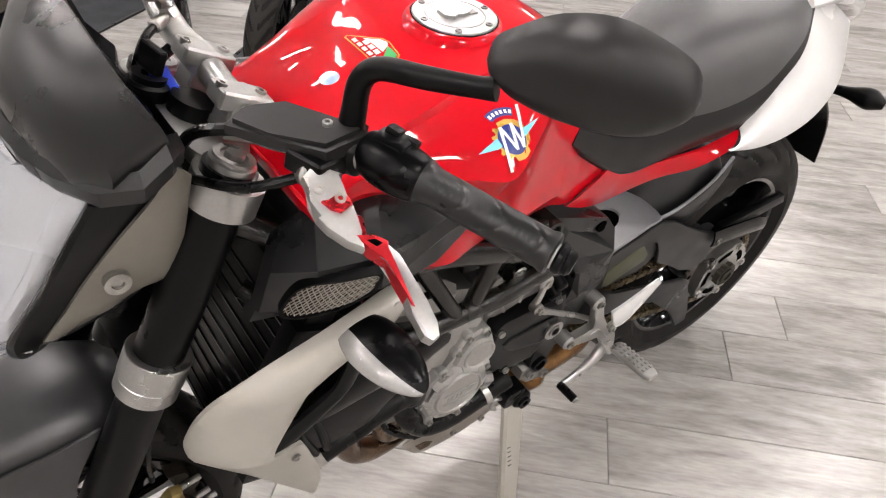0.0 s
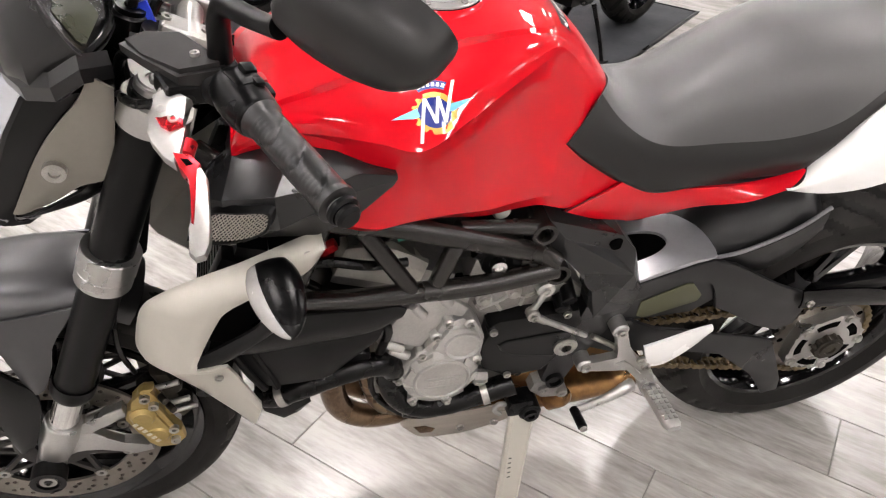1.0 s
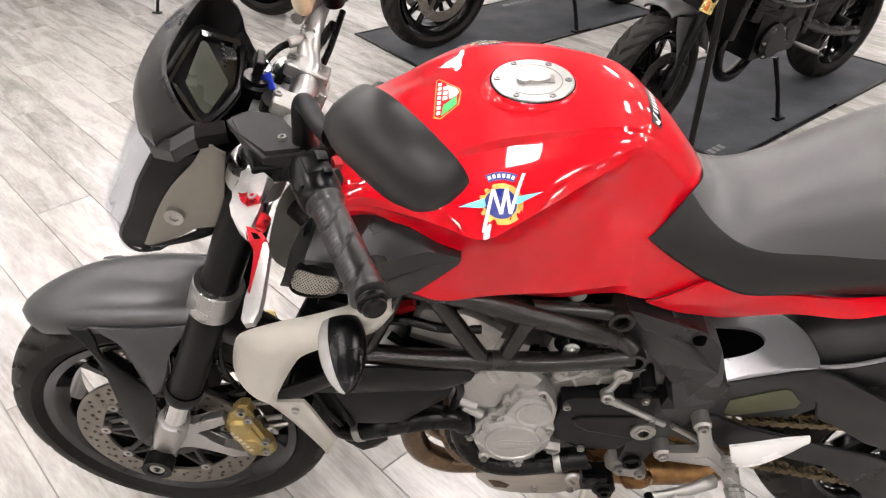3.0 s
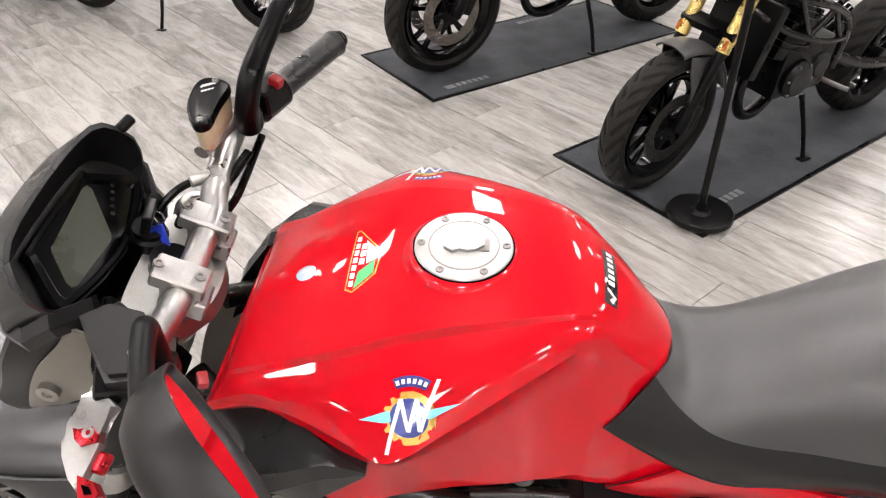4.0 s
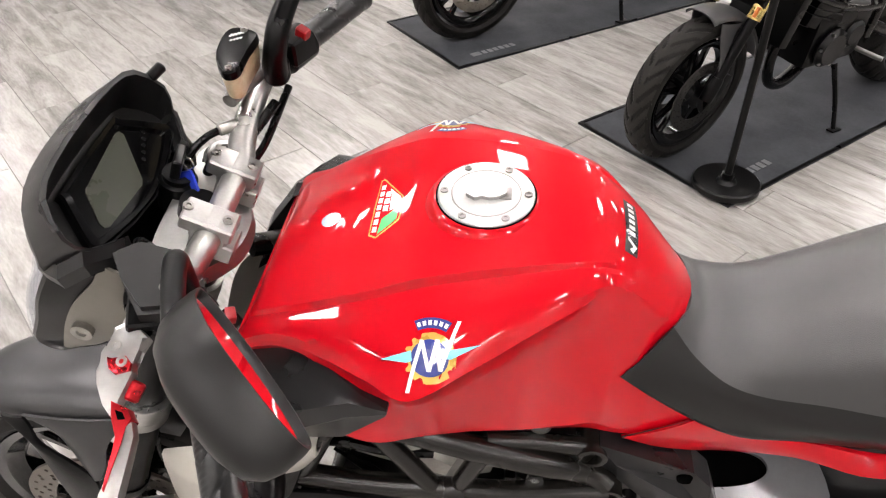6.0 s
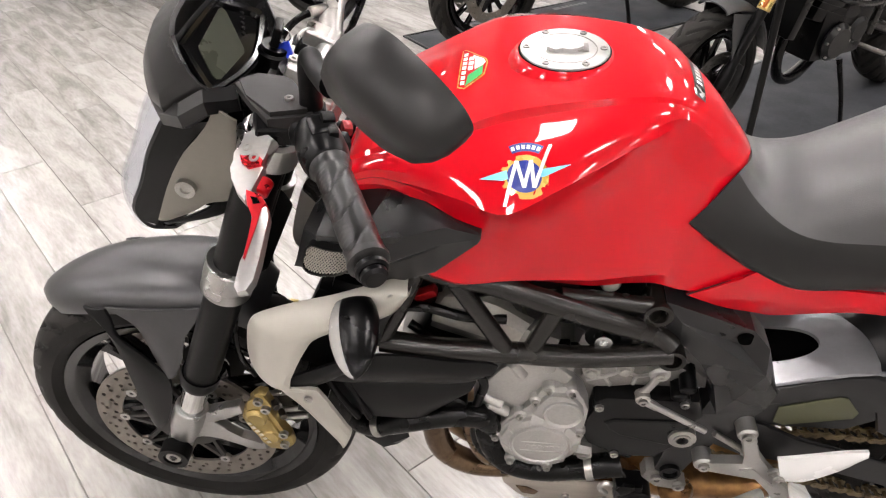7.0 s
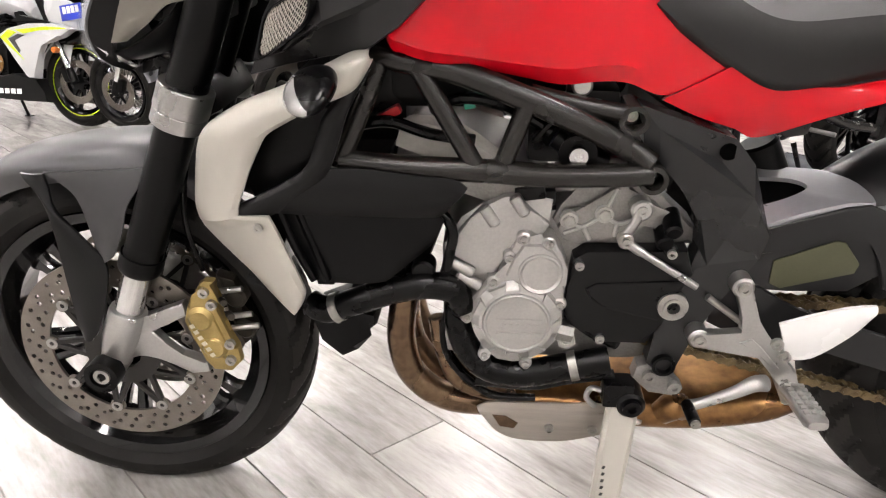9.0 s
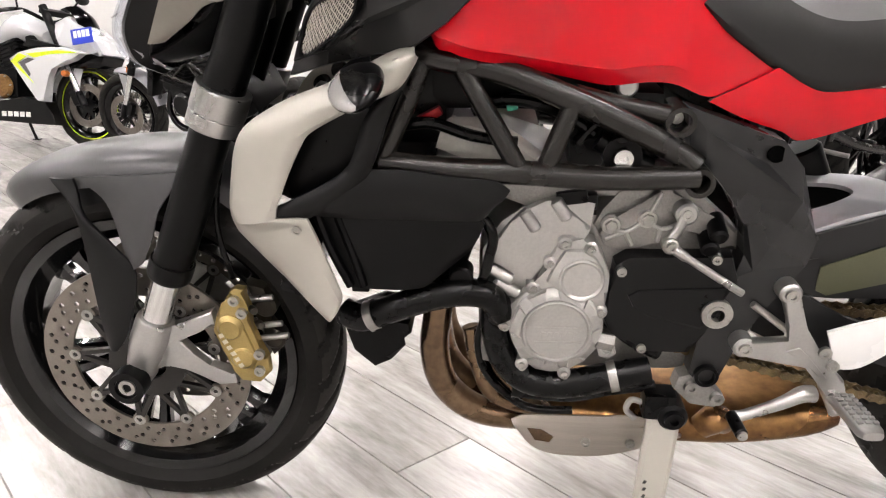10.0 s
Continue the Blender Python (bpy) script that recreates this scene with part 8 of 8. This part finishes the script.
    bm = tube(fresh(), [(0.44, -0.05, 0.5), (0.41, -0.06, 0.36), (0.47, -0.05, 0.24), (0.62, -0.02, 0.2), (0.9, 0.08, 0.22), (1.1, 0.15, 0.33), (1.4, 0.18, 0.45)], [0.022, 0.022, 0.024, 0.03, 0.03, 0.045, 0.045], 16, 5)
    part("exhaust", bm, GLOSSBLACK, b, "black exhaust")
    # bars, lamp, mirrors
    bm = tube(fresh(), [(0.42, -0.38, 1.06), (0.36, -0.22, 1.09), (0.32, 0, 1.03), (0.36, 0.22, 1.09), (0.42, 0.38, 1.06)], 0.013, 12, 5)
    hb = part("handlebar", bm, BLACK, b, "black handlebar")
    for s in (-1, 1):
        part("grip", rod(fresh(), (0.385, s * 0.3, 1.075), (0.425, s * 0.4, 1.055), 0.017, segs=16, bevel=0.003), GRIPRUB, hb)
        part("lever", tube(fresh(), [(0.33, s * 0.24, 1.08), (0.34, s * 0.32, 1.06), (0.36, s * 0.4, 1.04)], 0.007, 8, 4), ALU, hb)
        part("mirror_stem", tube(fresh(), [(0.37, s * 0.24, 1.09), (0.36, s * 0.27, 1.17), (0.37, s * 0.33, 1.22)], 0.007, 8, 4), BLACK, hb)
        bm = fresh()
        bmesh.ops.create_uvsphere(bm, u_segments=20, v_segments=12, radius=1, matrix=Matrix.Translation((0.38, s * 0.37, 1.235)) @ Matrix.Diagonal((0.02, 0.075, 0.042, 1)))
        part("mirror_shell", bm, SATIN, hb, "black mirror")
    bm = fresh()
    bmesh.ops.create_uvsphere(bm, u_segments=24, v_segments=16, radius=1, matrix=Matrix.Translation((0.16 if fairing is None else 0.0, 0, 0.9)) @ Matrix.Diagonal((0.08, 0.1, 0.1, 1)))
    hl = part("headlight", bm, BLACK if fairing is None else body, b, "round headlight")
    bm = fresh()
    bmesh.ops.create_uvsphere(bm, u_segments=24, v_segments=16, radius=1, matrix=Matrix.Translation((0.115 if fairing is None else -0.045, 0, 0.9)) @ Matrix.Diagonal((0.045, 0.085, 0.085, 1)))
    part("lamp_lens", bm, LENSBACK, hl, "clear lamp lens")
    # side stand
    bm = tube(fresh(), [(0.76, -0.13, 0.3), (0.77, -0.2, 0.15), (0.765, -0.25, 0.035)], [0.013, 0.011, 0.011], 10, 4)
    block(bm, (0.765, -0.255, 0.034), (0.06, 0.035, 0.008), 0.003, (-lean, 0, 0))
    part("side_stand", bm, BLACK, b, "black side stand folded down")
    bm = tube(fresh(), [(0.85, -0.14, 0.36), (0.86, -0.22, 0.36), (0.87, -0.26, 0.36)], 0.011, 10, 3)
    part("foot_peg", bm, CASTDARK, b)
    if fairing:
        # clip-on bars, low tank and screen
        for ob in b.children:
            if ob.name.split(".")[0] in ("fuel_tank", "seat", "tail", "handlebar", "grip", "lever", "mirror_stem", "mirror_shell", "headlight", "lamp_lens"):
                ob.location.z = -0.2 if ob.name.startswith("mirror") else -0.16
        for s in (-1, 1):
            fa = part("fairing", prism(fresh(), [(0.512, 0.608), (0.425, 0.656), (0.258, 0.69), (0.05, 0.69), (-0.097, 0.652), (-0.011, 0.601), (0.155, 0.553), (0.19, 0.491), (0.223, 0.321), (0.289, 0.32), (0.388, 0.449), (0.462, 0.549)], s * 0.215, s * 0.15, 0.012, False, 0.03), fairing, b, "white side fairing")
            part("fairing_stripe", prism(fresh(), [(0.355, 0.642), (0.1, 0.665), (-0.05, 0.658), (-0.06, 0.65), (0.15, 0.64), (0.288, 0.617)], s * 0.219, s * 0.205, 0), NEON, fa, "fluorescent yellow stripe")
            part("fairing_stripe", prism(fresh(), [(0.485, 0.59), (0.411, 0.644), (0.345, 0.626), (0.429, 0.58), (0.3, 0.444)], s * 0.219, s * 0.205, 0), NEON, fa, "fluorescent yellow stripe")
            part("fairing_vent", prism(fresh(), [(0.415, 0.582), (0.335, 0.616), (0.28, 0.606), (0.366, 0.573), (0.325, 0.507), (0.336, 0.49)], s * 0.2185, s * 0.205, 0), GUARDGREY, fa, "grey fairing inset")
            part("belly_fairing", prism(fresh(), [(0.85, 0.3), (0.6, 0.312), (0.448, 0.353), (0.237, 0.321), (0.195, 0.227), (0.145, 0.164), (0.325, 0.168), (0.85, 0.19)], s * 0.19, s * 0.1, 0.012), SATIN, fa, "black belly fairing")
            part("side_vent", prism(fresh(), [(0.435, 0.705), (0.36, 0.742), (0.122, 0.7), (0.391, 0.69)], s * 0.17, s * 0.1, 0.006), BLACK, fa, "black upper vent")
            for k in range(5):
                part("print_bar", block(fresh(), (0.6 - 0.052 * k, s * 0.1925, 0.232), (0.036, 0.004, 0.034), 0), DECALWHITE, fa, "pale printed bar")
            part("indicator", rod(fresh(), (0.06, s * 0.17, 0.515), (0.055, s * 0.22, 0.515), 0.02, segs=18, bevel=0.006), ORANGE, b, "amber indicator")
        part("nose_cowl", prism(fresh(), [(0.227, 0.7), (0.191, 0.86), (0.094, 0.9), (-0.03, 0.82), (-0.145, 0.73), (-0.194, 0.645), (-0.153, 0.629), (-0.027, 0.673), (0.068, 0.634)], -0.12, 0.12, 0.03, True), fairing, b, "white nose cowl")
        part("nose_lamp", prism(fresh(), [(0.05, 0.645), (-0.068, 0.68), (-0.19, 0.632), (-0.151, 0.554), (0.01, 0.551), (0.126, 0.556)], -0.11, 0.11, 0.02, True), GLOSSBLACK, b, "dark twin headlight under the nose")
        part("screen", ribbon(fresh(), [((-0.0, -0.1, 0.82), (-0.0, 0.1, 0.82)), ((0.05, -0.1, 0.9), (0.05, 0.1, 0.9)), ((0.13, -0.08, 0.96), (0.13, 0.08, 0.96))], 6, 0.03, 0.004, 4, (-1, 0, 0.5)), GLOSSBLACK, b, "smoked windscreen")
    return b


B1 = other_bike("black naked motorcycle with gold fork tubes parked on a charcoal mat", pose(1.185, 1.70, 0.006, 0, 0, 35.5) @ Matrix.Scale(0.86, 4), SATIN, FORKGOLD, GUARDGREY, SEAT, 1.43, turn=5, rotor=CARRIER)
B2 = other_bike("black motorcycle with red details parked on a charcoal mat", pose(0.36, 2.72, 0.006, 0, 0, 36), REDPLUG, BLACK, BLACK, SEAT, 1.36)
B3 = other_bike("dark naked motorcycle with wire wheels and a silver mudguard", pose(-1.78, 3.56, 0, 0, 0, -17) @ Matrix.Scale(0.84, 4), BLACK, BLACK, SWINGLIGHT, SEAT, 1.5, spokes=28, wire=True)
B4 = other_bike("white faired sports motorcycle with fluorescent yellow stripes", pose(-2.125, 3.65, 0, 0, 0, 168) @ Matrix.Scale(0.94, 4), COOLWHITE, BLACK, COOLWHITE, SEAT, 1.4, fairing=COOLWHITE, rim_line=NEON)

# rope-barrier post by the near mat
bm = fresh()
lathe(bm, [(0.001, 0.0), (0.108, 0.0), (0.113, 0.006), (0.113, 0.024), (0.108, 0.029), (0.098, 0.028), (0.06, 0.02), (0.035, 0.021), (0.026, 0.034), (0.001, 0.036)], (0, 0, 0), 48, close=False)
bmesh.ops.rotate(bm, matrix=Matrix.Rotation(radians(90), 3, "X"), verts=bm.verts)
post = thing("barrier_post", "black freestanding barrier post with a round base beside the mat", "barrier", pose(1.36, 1.46, 0.008))
part("base", bm, SATIN, post, "round black base")
bm = fresh()
rod(bm, (0, 0, 0.03), (0, 0, 0.95), 0.0125, segs=24)
ring(bm, (0, 0, 0.035), (0, 0, 0.055), 0.02, 0.012, 24)
part("pole", bm, SATIN, post, "black pole")

# price card hung on the white machine
bm = fresh()
block(bm, (0, 0, 0), (0.17, 0.006, 0.1), 0.004)
tag = thing("price_card", "blue price card hung on the white motorcycle", "sign", B4.matrix_basis @ pose(-0.1, 0.2, 0.76, 0, -8, 180))
part("card", bm, BLUE, tag, "blue card")
for k in range(4):
    bm = block(fresh(), (-0.05 + 0.034 * k, -0.0045, 0.015), (0.026, 0.002, 0.045), 0)
    part("print_bar", bm, DECALWHITE, tag, "white printed bar")

# ---- floor boards: laid at 45 degrees, each a board of its own near the camera ----
BW, BL, GAP = 0.182, 1.22, 0.0022
S0, A0 = 0.288, 0.224
floor_yaw = -45.0
deck = thing("floor_boards", "grey limed oak vinyl planks laid diagonally", "floor", pose(0, 0, 0, 0, 0, floor_yaw), kind="structure")


def board_mesh(bm, cx, cy, z=0.0):
    hx, hy = BL / 2 - GAP / 2, BW / 2 - GAP / 2
    c = 0.0012
    lo = [bm.verts.new((cx + sx * hx, cy + sy * hy, z - 0.004)) for sx, sy in ((-1, -1), (1, -1), (1, 1), (-1, 1))]
    mi = [bm.verts.new((cx + sx * hx, cy + sy * hy, z - c)) for sx, sy in ((-1, -1), (1, -1), (1, 1), (-1, 1))]
    hi = [bm.verts.new((cx + sx * (hx - c), cy + sy * (hy - c), z)) for sx, sy in ((-1, -1), (1, -1), (1, 1), (-1, 1))]
    bm.faces.new(hi)
    for i in range(4):
        j = (i + 1) % 4
        bm.faces.new((lo[i], lo[j], mi[j], mi[i]))
        bm.faces.new((mi[i], mi[j], hi[j], hi[i]))


bm = fresh()
board_mesh(bm, 0, 0)
BOARD = mesh_of(bm, PLANK, 20, "board")
far = fresh()
shift = random.Random(7)
spots = []
for row in range(-48, 66):
    off = A0 if row == 0 else shift.uniform(0, BL)
    for col in range(-11, 12):
        # local frame of the deck: x along the boards, y across
        cx, cy = off + (col + 0.5) * BL, S0 + (row + 0.5) * BW
        wx, wy = (cx + cy) / math.sqrt(2), (cy - cx) / math.sqrt(2)
        if X0 - 0.1 < wx < X1 + 0.1 and Y0 - 0.1 < wy < Y1 + 0.1:
            spots.append((math.hypot(wx - 0.8, (wy - 1.0) * 0.8), cx, cy))
spots.sort()
for n, (_, cx, cy) in enumerate(spots):
    if n < 290:
        ob = new("board", BOARD)
        ob.parent = deck
        ob.matrix_basis = pose(cx, cy, 0, 0, 0, 180 * (n % 2))
    else:
        board_mesh(far, cx, cy)
part("far_boards", far, PLANKFAR, deck, "grey limed oak planks farther off", 20)["kind"] = "stuff"
